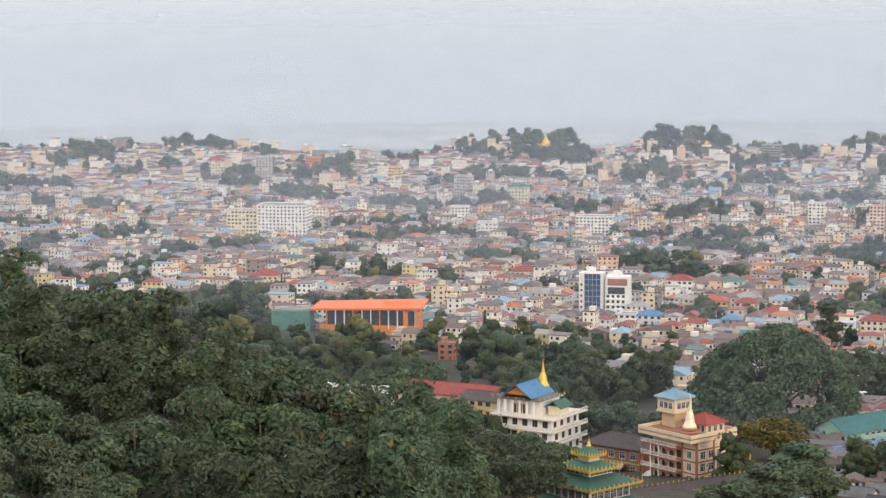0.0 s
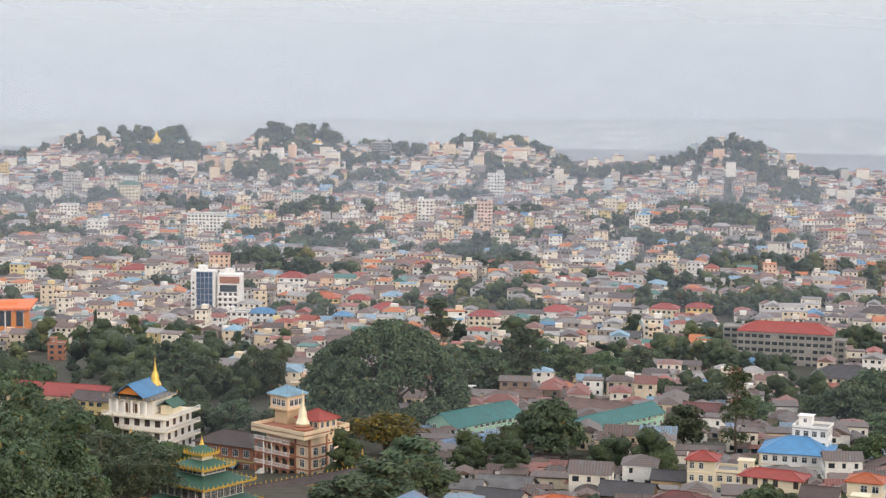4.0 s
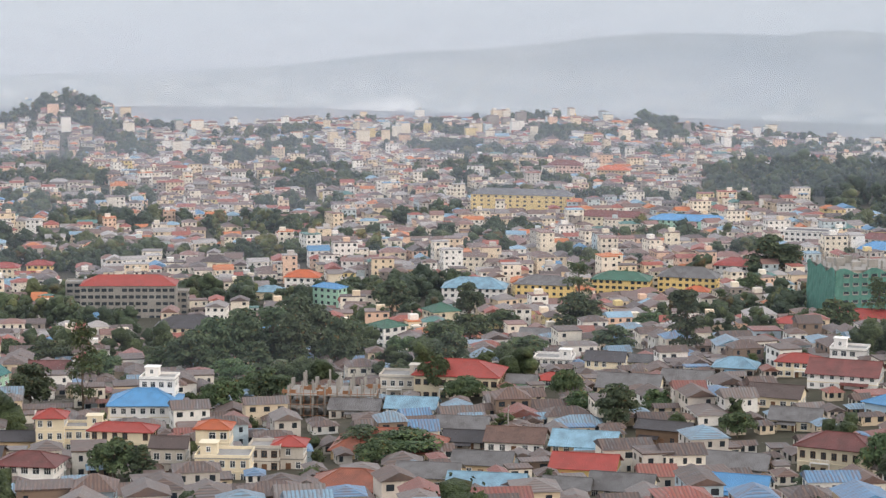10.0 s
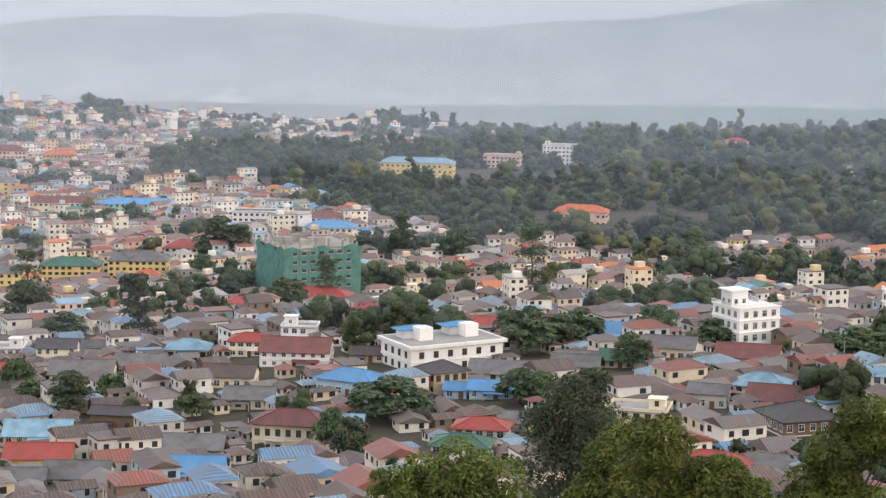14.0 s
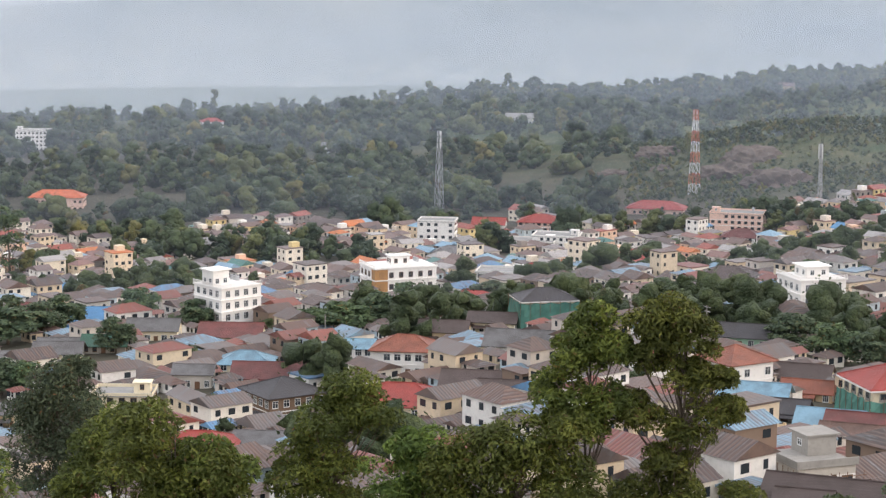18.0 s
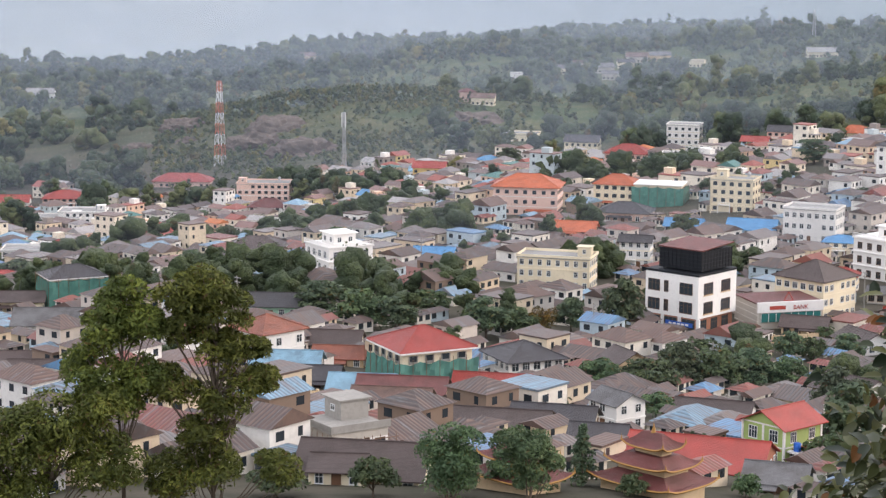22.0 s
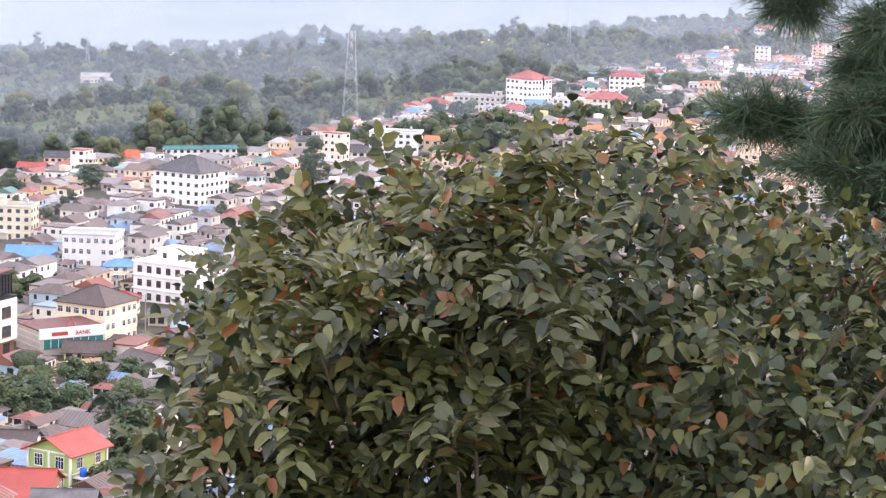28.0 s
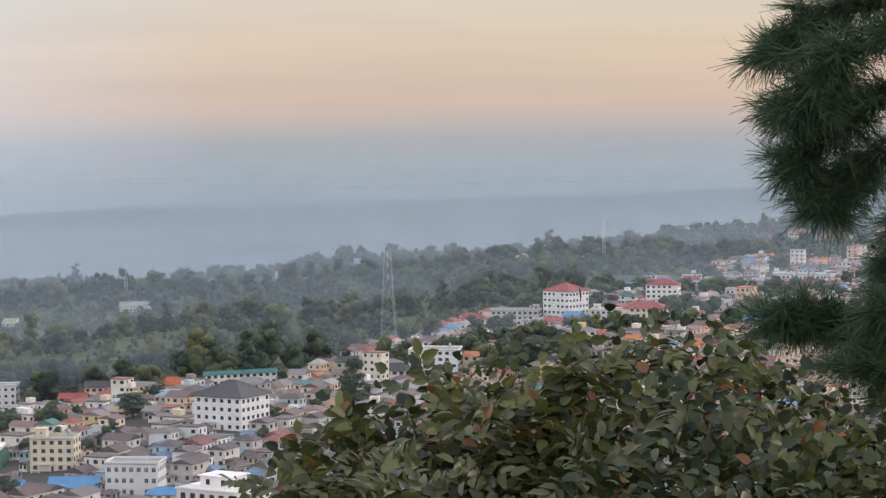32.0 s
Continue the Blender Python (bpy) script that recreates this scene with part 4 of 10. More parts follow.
        for s in (-1, 1):
            g.box(bx + s * (bw / 2 - 0.15) - 0.07, bx + s * (bw / 2 - 0.15) + 0.07, -d / 2 - 1.7, -d / 2 - 1.56, -2.5, z0 - 0.45, 1)
        part("porch", g.mesh("porch", [rm, wm]), root)
    if not plain and rng.random() < 0.22 and style in ("flat", "frame"):
        TANKS.append((x, y, z + h + 0.2, turn, w, d))
    return root


def bay_mesh(w, h):
    g = Geo()
    g.box(-w / 2, w / 2, -0.03, 0.02, 0, h, 0)
    g.box(-w / 2, w / 2, -0.12, 0.02, 0, h * 0.3, 1)
    for s in (-1, 1):
        g.box(s * w / 2 - 0.1, s * w / 2 + 0.1, -0.14, 0.02, 0, h, 1)
    return g.mesh("window_bay", [GLASS, WALLS["concrete"]])


# ---- houses that stand out: place, width, depth, height, storeys, turn ----
house(-171.0, 1887.5, 25.4, 15.0, 21.8, 7, -3, "cream", "cement", "flat")
house(-135.1, 1887.5, 42.4, 22.3, 26.5, 9, -11, "white", "cement", "flat")
house(21.3, 2200.0, 16.2, 11.7, 21.3, 7, -31, "grey", "cement", "flat")
house(16.2, 2012.6, 15.6, 11.2, 17.0, 6, -9, "white", "cement", "flat")
house(73.9, 2142.2, 19.9, 14.3, 16.4, 5, -10, "cream", "green", "hip")
house(131.3, 1898.2, 31.9, 15.0, 17.0, 6, -12, "white", "cement", "flat")
house(85.7, 1942.1, 14.1, 10.1, 9.0, 3, -11, "white", "red", "hip")
house(-191.4, 2374.4, 16.6, 11.9, 23.1, 8, -4, "grey", "cement", "flat")
house(-243.3, 2371.4, 18.4, 13.3, 15.8, 5, -2, "cream", "red", "hip")
house(-144.7, 2495.5, 18.0, 13.0, 11.5, 4, -5, "orange", "cement", "flat")
house(-51.9, 2421.3, 13.7, 9.9, 12.4, 4, -7, "yellow", "cement", "flat")
house(379.8, 2552.8, 21.3, 15.0, 14.5, 5, -17, "concrete", "cement", "frame")
house(526.8, 2468.4, 22.7, 15.0, 10.3, 3, -20, "cream", "cement", "flat")
house(435.0, 2149.2, 15.8, 11.4, 22.4, 7, -20, "white", "cement", "flat")
house(367.5, 1863.3, 12.3, 8.8, 23.3, 8, -19, "pink", "cement", "flat")
house(328.8, 1936.3, 14.2, 10.2, 21.1, 7, -18, "white", "cement", "flat")
house(38.4, 1888.7, 16.6, 11.9, 12.6, 4, -9, "white", "cement", "flat")
house(151.9, 1403.8, 16.4, 11.8, 10.1, 3, -14, "white", "red", "hip")
house(175.5, 1266.3, 12.6, 9.1, 8.2, 3, -16, "cream", "red", "hip")
house(184.3, 1213.6, 17.5, 12.6, 5.7, 2, -17, "pink", "red", "hip")
house(128.9, 1210.3, 12.0, 8.6, 6.9, 2, -14, "cream", "maroon", "hip")
house(114.7, 1213.7, 14.2, 10.2, 5.6, 2, -14, "white", "blue", "hip")
house(99.3, 1194.2, 12.4, 9.0, 7.7, 3, -13, "white", "cement", "flat")
house(161.2, 1313.2, 18.8, 13.6, 6.1, 2, -15, "yellow", "orange", "hip")
house(-120.4, 1496.6, 17.5, 12.6, 6.9, 2, -4, "cream", "red", "hip")
house(-12.1, 1543.6, 18.0, 12.9, 7.1, 2, -8, "white", "maroon", "hip")
house(57.0, 1511.3, 19.5, 14.1, 7.0, 2, -10, "cream", "red", "hip")
house(42.0, 1070.9, 13.4, 9.6, 2.8, 1, -11, "white", "paleblue", "gable")
house(1.6, 977.7, 7.1, 6.5, 7.6, 3, -8, "brick", "cement", "flat")
house(224.4, 1134.7, 15.6, 11.2, 8.3, 3, -20, "cream", "red", "hip")
house(275.0, 1178.7, 17.2, 12.4, 6.8, 2, -21, "white", "red", "hip")
house(337.3, 1185.2, 14.7, 10.6, 7.0, 2, -24, "cream", "red", "hip")
house(360.0, 1195.8, 13.6, 9.8, 5.8, 2, -25, "yellow", "red", "hip")
house(298.0, 1041.0, 11.3, 8.1, 5.6, 2, -24, "cream", "red", "hip")
house(285.5, 1072.8, 14.4, 10.4, 5.1, 2, -23, "white", "grey", "gable")
house(325.9, 1142.7, 14.8, 10.6, 3.1, 1, -24, "cream", "paleblue", "gable")
house(131.5, 678.0, 13.2, 31.1, 4.9, 2, -55, "mint", "teal", "gabley")
house(172.0, 663.8, 9.9, 42.3, 4.5, 2, -52, "mint", "teal", "gabley")
house(182.6, 715.1, 26.1, 13.8, 2.5, 1, -35, "brown", "rust", "gable")
house(167.3, 767.8, 11.3, 8.1, 4.1, 1, -21, "brick", "rust", "gable")
house(212.5, 749.4, 9.1, 6.6, 2.8, 1, -24, "white", "paleblue", "gable")
house(214.0, 702.9, 13.4, 9.6, 3.0, 1, -25, "brick", "maroon", "gable")
house(278.8, 868.9, 10.7, 7.7, 6.1, 2, -26, "cream", "red", "hip")
house(110.2, 470.1, 12.9, 10.6, 2.5, 1, -29, "brown", "orange", "hip")
house(120.5, 459.3, 8.2, 6.5, 2.5, 1, -23, "tan", "orange", "hip")
house(96.0, 507.3, 8.9, 6.5, 3.2, 1, -26, "grey", "grey", "gable")
house(108.5, 519.6, 12.7, 9.1, 2.5, 1, -24, "grey", "grey", "gable")
house(97.6, 472.5, 10.0, 8.1, 4.0, 1, -32, "grey", "slate", "gable")
house(133.8, 498.4, 12.3, 9.6, 2.5, 1, -28, "brown", "slate", "gable")
house(150.5, 518.6, 9.4, 6.7, 3.6, 1, -25, "tan", "slate", "gable")
house(156.3, 512.4, 6.8, 6.5, 9.2, 3, -25, "cream", "red", "hip")
house(164.1, 510.2, 9.3, 6.7, 6.1, 2, -26, "cream", "cement", "flat")
house(134.0, 454.8, 12.7, 8.8, 5.2, 2, -35, "white", "maroon", "hip")
house(333.3, 966.7, 43.4, 15.0, 15.7, 5, -25, "concrete", "red", "frame")
house(357.3, 967.0, 9.1, 6.6, 11.2, 4, -29, "concrete", "cement", "frame")
house(315.6, 987.4, 10.8, 7.8, 16.6, 6, -26, "concrete", "cement", "frame")
house(322.1, 858.9, 26.6, 15.0, 5.6, 2, -29, "cream", "slate", "hip")
house(442.9, 1138.4, 15.2, 10.9, 6.9, 2, -30, "cream", "brown", "hip")
house(450.7, 1035.4, 17.0, 12.2, 6.4, 2, -32, "white", "orange", "hip")
house(420.3, 1006.8, 14.2, 10.2, 4.5, 1, -31, "cream", "paleblue", "hip")
house(415.9, 924.8, 14.0, 7.3, 11.5, 4, -59, "mint", "blue", "hip")
house(394.2, 885.9, 15.6, 11.2, 3.0, 1, -32, "cream", "grey", "hip")
house(350.6, 728.2, 9.7, 10.9, 10.8, 4, -76, "white", "green", "hip")
house(422.1, 823.7, 11.2, 11.8, 6.4, 2, -92, "cream", "green", "hip")
house(201.3, 560.1, 9.2, 6.6, 12.0, 4, -32, "white", "cement", "flat")
house(196.4, 557.9, 18.1, 13.0, 6.4, 2, -26, "white", "blue", "hip")
house(163.8, 480.8, 14.4, 6.5, 8.4, 3, -34, "cream", "red", "hip", frame=FRAME_B)
house(179.1, 462.3, 7.6, 6.5, 9.6, 3, -30, "cream", "orange", "hip")
house(172.9, 440.2, 11.4, 8.2, 5.7, 2, -30, "cream", "cement", "flat")
house(186.9, 450.5, 6.7, 6.5, 5.6, 2, -31, "grey", "cement", "flat")
house(192.2, 449.3, 6.7, 6.5, 6.1, 2, -31, "grey", "red", "hip")
house(220.2, 455.9, 25.0, 15.0, 3.1, 1, -35, "tan", "brick", "hip")
house(257.1, 518.2, 12.8, 9.2, 2.7, 1, -35, "white", "paleblue", "gable")
house(244.5, 526.7, 13.3, 9.6, 3.0, 1, -33, "grey", "grey", "gable")
house(271.1, 552.2, 12.0, 8.7, 6.7, 2, -35, "grey", "cement", "flat")
house(284.0, 542.3, 23.8, 15.0, 7.2, 2, -37, "cream", "red", "hip", frame=FRAME_B)
house(359.5, 791.0, 9.1, 6.5, 3.1, 1, -33, "cream", "grey", "gable")
house(164.0, 449.9, 7.6, 6.5, 7.5, 2, -30, "grey", "brown", "gable")
house(486.0, 913.6, 29.3, 15.0, 8.0, 3, -34, "white", "paleblue", "hip")
house(517.7, 901.9, 26.8, 15.0, 8.8, 3, -37, "yellow", "grey", "hip")
house(562.2, 904.8, 27.5, 15.0, 7.9, 3, -40, "yellow", "green", "hip")
house(592.0, 891.6, 28.2, 15.0, 8.2, 3, -41, "yellow", "grey", "hip")
house(546.3, 816.2, 9.7, 7.0, 10.1, 3, -42, "white", "orange", "hip")
house(343.5, 561.2, 11.7, 8.4, 5.4, 2, -40, "cream", "slate", "gable")
house(359.9, 568.5, 8.8, 6.5, 3.5, 1, -41, "cream", "grey", "gable")
house(340.7, 587.3, 11.7, 8.4, 4.7, 2, -39, "white", "cement", "flat")
house(409.4, 715.1, 16.3, 11.7, 3.4, 1, -38, "cream", "grey", "gable")
house(313.2, 539.9, 9.8, 7.0, 2.6, 1, -39, "mint", "red", "hip")
house(299.7, 534.5, 8.3, 6.5, 3.2, 1, -38, "mint", "grey", "gable")
house(320.6, 510.8, 16.6, 12.0, 3.1, 1, -41, "cream", "grey", "gable")
house(338.7, 509.5, 13.7, 9.9, 2.5, 1, -42, "grey", "grey", "gable")
house(281.8, 433.1, 12.8, 6.2, 4.3, 1, -49, "brown", "slate", "gable")
house(261.6, 435.9, 14.9, 10.7, 2.5, 1, -40, "tan", "paleblue", "gable")
house(240.3, 400.3, 13.7, 9.9, 3.6, 1, -40, "yellow", "red", "gable")
house(232.6, 372.8, 12.5, 9.0, 2.5, 1, -41, "cream", "grey", "gable")
house(221.8, 376.5, 9.2, 6.6, 2.5, 1, -39, "grey", "grey", "gable")
house(249.1, 473.6, 12.0, 8.7, 3.1, 1, -36, "cream", "grey", "gable")
house(248.8, 446.1, 13.4, 9.6, 3.2, 1, -38, "white", "rust", "gable")
house(240.9, 455.9, 10.8, 7.8, 2.5, 1, -36, "grey", "slate", "gable")
house(225.7, 419.6, 12.7, 9.2, 3.3, 1, -37, "tan", "grey", "gable")
house(204.7, 404.6, 12.6, 9.1, 3.5, 1, -36, "cream", "grey", "gable")
house(208.9, 386.6, 15.0, 10.8, 2.5, 1, -37, "grey", "paleblue", "gable")
house(186.4, 403.3, 16.8, 12.1, 2.5, 1, -34, "tan", "brick", "hip")
house(540.4, 690.5, 32.2, 15.0, 6.7, 2, -47, "cream", "red", "hip")
house(482.4, 658.0, 11.5, 8.2, 6.7, 2, -45, "cream", "red", "hip")
house(647.0, 931.1, 20.5, 14.8, 5.8, 2, -43, "white", "red", "hip")
house(346.8, 426.0, 15.7, 10.2, 4.2, 1, -70, "sky", "blue", "hip")
house(295.3, 383.6, 16.5, 10.3, 7.0, 2, -52, "cream", "maroon", "hip", frame=FRAME_B)
house(364.6, 412.3, 9.1, 9.8, 6.0, 2, -101, "tan", "slate", "hip")
house(316.7, 391.8, 8.2, 6.5, 2.5, 1, -47, "grey", "paleblue", "gable")
house(323.3, 352.0, 11.5, 8.3, 5.5, 2, -51, "cream", "red", "hip")
house(303.3, 336.5, 11.7, 8.4, 5.2, 2, -51, "white", "green", "hip")
house(368.5, 498.6, 11.6, 8.4, 4.8, 2, -45, "cream", "red", "hip")
house(365.4, 473.3, 18.6, 13.4, 4.6, 2, -46, "white", "maroon", "gable")
house(393.9, 508.6, 10.1, 7.2, 5.3, 2, -46, "white", "cement", "flat")
house(359.9, 517.0, 11.5, 8.3, 3.2, 1, -43, "grey", "paleblue", "hip")
house(333.9, 460.8, 13.2, 9.5, 3.5, 1, -48, "cream", "brown", "gable")
house(318.6, 431.3, 12.0, 8.7, 3.1, 1, -45, "cream", "grey", "gable")
house(273.2, 390.6, 13.2, 9.5, 3.0, 1, -44, "tan", "grey", "gable")
house(254.0, 363.4, 12.6, 9.1, 2.5, 1, -44, "sky", "blue", "gable")
house(367.5, 396.5, 10.7, 7.7, 2.8, 1, -51, "sky", "blue", "gable")
house(362.3, 404.0, 5.7, 6.5, 2.5, 1, -50, "sky", "blue", "gable")
house(387.5, 414.8, 15.5, 11.2, 2.5, 1, -52, "grey", "grey", "gable")
house(339.7, 355.8, 9.3, 6.7, 3.8, 1, -52, "tan", "grey", "gable")
house(405.4, 405.1, 11.9, 8.6, 2.7, 1, -54, "cream", "grey", "gable")
house(473.4, 513.8, 17.7, 12.8, 2.9, 1, -51, "cream", "red", "hip")
house(502.5, 519.3, 15.4, 11.1, 3.0, 1, -53, "white", "maroon", "gable")
house(611.0, 616.9, 17.1, 12.3, 4.5, 1, -53, "cream", "blue", "gable")
house(380.0, 460.4, 9.3, 6.7, 2.5, 1, -48, "tan", "brown", "gable")
house(571.8, 689.6, 8.4, 6.5, 4.6, 2, -48, "white", "grey", "hip")
house(589.2, 690.7, 11.3, 8.2, 7.0, 2, -49, "cream", "cement", "flat")
house(499.0, 605.0, 12.2, 8.8, 4.4, 1, -48, "cream", "red", "hip")
house(462.4, 451.4, 16.7, 12.1, 4.0, 1, -54, "sky", "blue", "gable")
house(447.1, 381.8, 16.2, 11.6, 3.3, 1, -58, "cream", "maroon", "gable")
house(444.4, 407.5, 13.8, 9.9, 3.7, 1, -56, "cream", "grey", "gable")
house(412.9, 411.5, 11.5, 8.3, 2.7, 1, -54, "pink", "grey", "gable")
house(420.2, 402.6, 11.5, 8.3, 2.5, 1, -55, "grey", "green", "gable")
house(352.6, 332.3, 12.9, 9.3, 5.0, 2, -55, "cream", "cement", "flat", frame=FRAME_B)
house(381.2, 337.1, 8.8, 6.5, 4.0, 1, -57, "grey", "grey", "gable")
house(407.8, 343.7, 12.5, 9.0, 2.5, 1, -58, "cream", "paleblue", "hip")
house(394.7, 325.9, 16.0, 11.5, 2.6, 1, -59, "cream", "maroon", "gable")
house(306.1, 269.8, 14.1, 10.1, 3.2, 1, -57, "white", "red", "hip")
house(317.1, 262.8, 11.2, 8.1, 2.8, 1, -59, "brown", "grey", "gable")
house(357.2, 291.0, 12.6, 13.4, 6.2, 2, -112, "brown", "slate", "hip", frame=FRAME_W)
house(342.6, 249.6, 19.1, 13.7, 5.9, 2, -61, "cream", "red", "hip")
house(410.0, 297.1, 14.7, 10.6, 6.3, 2, -63, "white", "brick", "hip")
house(419.1, 317.4, 6.9, 6.5, 5.4, 2, -61, "white", "paleblue", "gable")
house(479.8, 319.2, 12.3, 8.8, 3.6, 1, -65, "cream", "brown", "gable")
house(421.0, 272.5, 15.1, 10.9, 3.3, 1, -66, "white", "grey", "gable")
house(371.1, 251.5, 12.4, 8.9, 2.5, 1, -65, "white", "brown", "gable")
house(348.5, 227.6, 12.1, 8.7, 2.6, 1, -66, "cream", "brown", "gable")
house(456.9, 319.0, 12.2, 8.8, 3.9, 1, -64, "tan", "brown", "gable")
house(564.1, 382.9, 20.4, 14.7, 2.5, 1, -65, "brick", "red", "hip")
house(698.6, 444.0, 20.5, 14.8, 3.4, 1, -66, "yellow", "red", "hip")
house(658.1, 434.3, 17.5, 12.6, 5.5, 2, -65, "white", "cement", "flat")
house(827.4, 471.9, 28.5, 15.0, 4.4, 1, -69, "cream", "red", "hip")
house(667.6, 348.0, 20.6, 14.8, 4.2, 1, -71, "cream", "brown", "hip")
house(852.6, 599.7, 17.3, 12.4, 11.7, 4, -63, "white", "cement", "flat")
house(922.6, 616.9, 16.1, 11.6, 4.3, 1, -65, "white", "red", "gable")
house(940.3, 597.3, 21.8, 15.0, 4.8, 2, -66, "pink", "red", "hip")
house(879.4, 549.6, 21.4, 15.0, 5.3, 2, -67, "white", "cement", "flat")
house(1035.2, 584.1, 30.6, 15.0, 3.6, 1, -69, "pink", "red", "hip")
house(807.4, 559.8, 15.3, 11.0, 3.5, 1, -64, "white", "grey", "hip")
house(951.2, 491.8, 25.3, 15.0, 10.9, 4, -69, "pink", "cement", "flat")
house(906.5, 466.2, 17.8, 12.8, 5.2, 2, -69, "white", "maroon", "hip")
house(961.2, 408.6, 15.1, 10.9, 6.9, 2, -75, "yellow", "red", "gable")
house(976.0, 419.7, 10.4, 7.5, 3.8, 1, -75, "white", "paleblue", "gable")
house(737.4, 275.2, 23.1, 15.0, 10.4, 3, -78, "pink", "orange", "hip")
house(929.8, 315.8, 21.7, 15.0, 4.0, 1, -80, "cream", "orange", "hip")
house(760.1, 249.1, 15.0, 10.8, 8.6, 3, -84, "cream", "orange", "hip")
house(722.8, 233.8, 18.0, 13.0, 3.5, 1, -81, "pink", "slate", "hip")
house(1075.3, 317.5, 16.7, 12.1, 13.2, 4, -82, "white", "cement", "flat")
house(973.6, 287.0, 21.9, 15.0, 6.7, 2, -82, "white", "cement", "flat")
house(738.6, 199.3, 14.6, 10.6, 11.3, 4, -90, "cream", "cement", "flat")
house(1023.0, 330.1, 21.0, 15.0, 6.6, 2, -81, "pink", "red", "hip")
house(1096.0, 378.9, 17.9, 12.9, 6.5, 2, -79, "cream", "slate", "gable")
house(1171.9, 443.5, 22.6, 15.0, 4.5, 1, -78, "cream", "cement", "flat")
house(868.2, 555.9, 20.8, 15.0, 3.2, 1, -66, "white", "cement", "flat")
house(680.8, 238.0, 14.5, 10.5, 2.5, 1, -79, "tan", "orange", "gable")
house(692.8, 203.8, 12.0, 8.6, 2.6, 1, -82, "grey", "blue", "gable")
house(682.7, 178.2, 15.3, 11.0, 2.9, 1, -84, "sky", "blue", "gable")
house(593.2, 250.6, 11.7, 8.4, 3.6, 1, -76, "white", "blue", "gable")
house(803.4, 150.1, 20.7, 18.0, 12.4, 4, -115, "white", "slate", "hip")
house(1024.1, 187.4, 5.1, 34.6, 5.8, 2, -154, "white", "teal", "gabley")
house(1021.6, 219.3, 16.1, 11.6, 4.0, 1, -86, "cream", "orange", "hip")
house(1047.8, 259.5, 15.0, 10.8, 6.1, 2, -84, "pink", "slate", "gable")
house(1032.8, 269.6, 12.7, 9.1, 4.6, 2, -84, "sky", "red", "gable")
house(644.1, 140.9, 10.3, 7.4, 4.6, 2, -86, "cream", "blue", "hip")
house(673.5, 156.5, 16.5, 10.9, 10.2, 3, -92, "white", "cement", "flat")
house(608.9, 193.5, 9.0, 6.5, 7.9, 3, -81, "white", "slate", "gable")
house(552.8, 197.7, 19.7, 10.1, 8.7, 3, -83, "cream", "cement", "flat")
house(398.8, 149.3, 11.9, 11.6, 5.5, 2, -134, "white", "slate", "hip")
house(541.7, 124.9, 14.7, 13.9, 10.5, 3, -112, "cream", "brown", "hip")
house(583.1, 127.5, 8.7, 6.5, 4.6, 2, -86, "cream", "red", "hip")
house(407.8, 86.2, 11.5, 10.7, 4.3, 1, -118, "white", "brown", "gable")
house(387.9, 73.4, 7.5, 6.5, 2.5, 1, -88, "cream", "brick", "gable")
house(501.2, 104.0, 10.6, 9.0, 3.2, 1, -133, "white", "brown", "gable")
house(416.2, 134.1, 8.1, 11.2, 3.0, 1, -132, "tan", "brown", "gable")
house(330.5, 107.7, 7.0, 5.9, 4.9, 2, -122, "white", "grey", "gable")
house(515.5, 120.9, 10.5, 7.5, 2.5, 1, -85, "tan", "brown", "gable")
house(523.3, 100.8, 9.2, 6.6, 2.8, 1, -88, "brown", "brown", "gable")
house(569.9, 112.5, 9.1, 6.5, 3.0, 1, -87, "grey", "grey", "gable")
house(289.0, 82.0, 18.8, 13.5, 2.5, 1, -86, "brick", "red", "gable")
house(461.7, 236.5, 13.5, 9.7, 3.2, 1, -72, "mint", "slate", "gable")
house(408.6, 195.4, 11.6, 8.3, 2.5, 1, -73, "cream", "brown", "gable")
house(374.2, 193.1, 10.1, 10.2, 7.1, 2, -113, "white", "brick", "hip")
house(307.3, 118.4, 14.2, 10.3, 2.5, 1, -80, "cream", "brown", "gable")
house(317.8, 113.7, 12.4, 8.9, 2.5, 1, -81, "grey", "slate", "gable")
house(342.1, 157.9, 11.0, 7.9, 2.5, 1, -74, "grey", "paleblue", "gable")
house(243.3, 111.8, 15.1, 10.9, 2.5, 1, -77, "cream", "brown", "gable")
house(325.5, 144.9, 12.3, 8.8, 2.5, 1, -75, "cream", "rust", "gable")
house(385.2, 182.7, 10.0, 7.2, 2.5, 1, -73, "tan", "brick", "gable")
house(360.0, 181.6, 12.2, 8.8, 2.5, 1, -72, "grey", "paleblue", "gable")
house(344.8, 168.7, 9.0, 6.5, 2.5, 1, -73, "grey", "slate", "gable")
house(363.9, 142.1, 13.2, 9.5, 2.5, 1, -78, "brick", "red", "gable")
house(295.7, 98.9, 7.4, 6.5, 2.5, 1, -80, "grey", "slate", "gable")
house(359.1, 99.5, 12.7, 9.2, 2.5, 1, -85, "white", "brown", "gable")
house(273.6, 67.1, 7.4, 6.5, 2.5, 1, -85, "brown", "grey", "gable")
house(343.6, 150.9, 14.7, 10.6, 2.5, 1, -75, "grey", "maroon", "gable")
house(266.2, 128.5, 4.7, 6.5, 2.5, 1, -73, "grey", "blue", "gable")
house(238.2, 113.0, 6.3, 6.5, 2.5, 1, -73, "cream", "brown", "gable")
house(1281.4, 42.9, 19.6, 17.6, 17.2, 5, -128, "white", "red", "hip")
house(1208.0, -3.1, 22.3, 15.0, 11.0, 4, -99, "cream", "red", "hip")
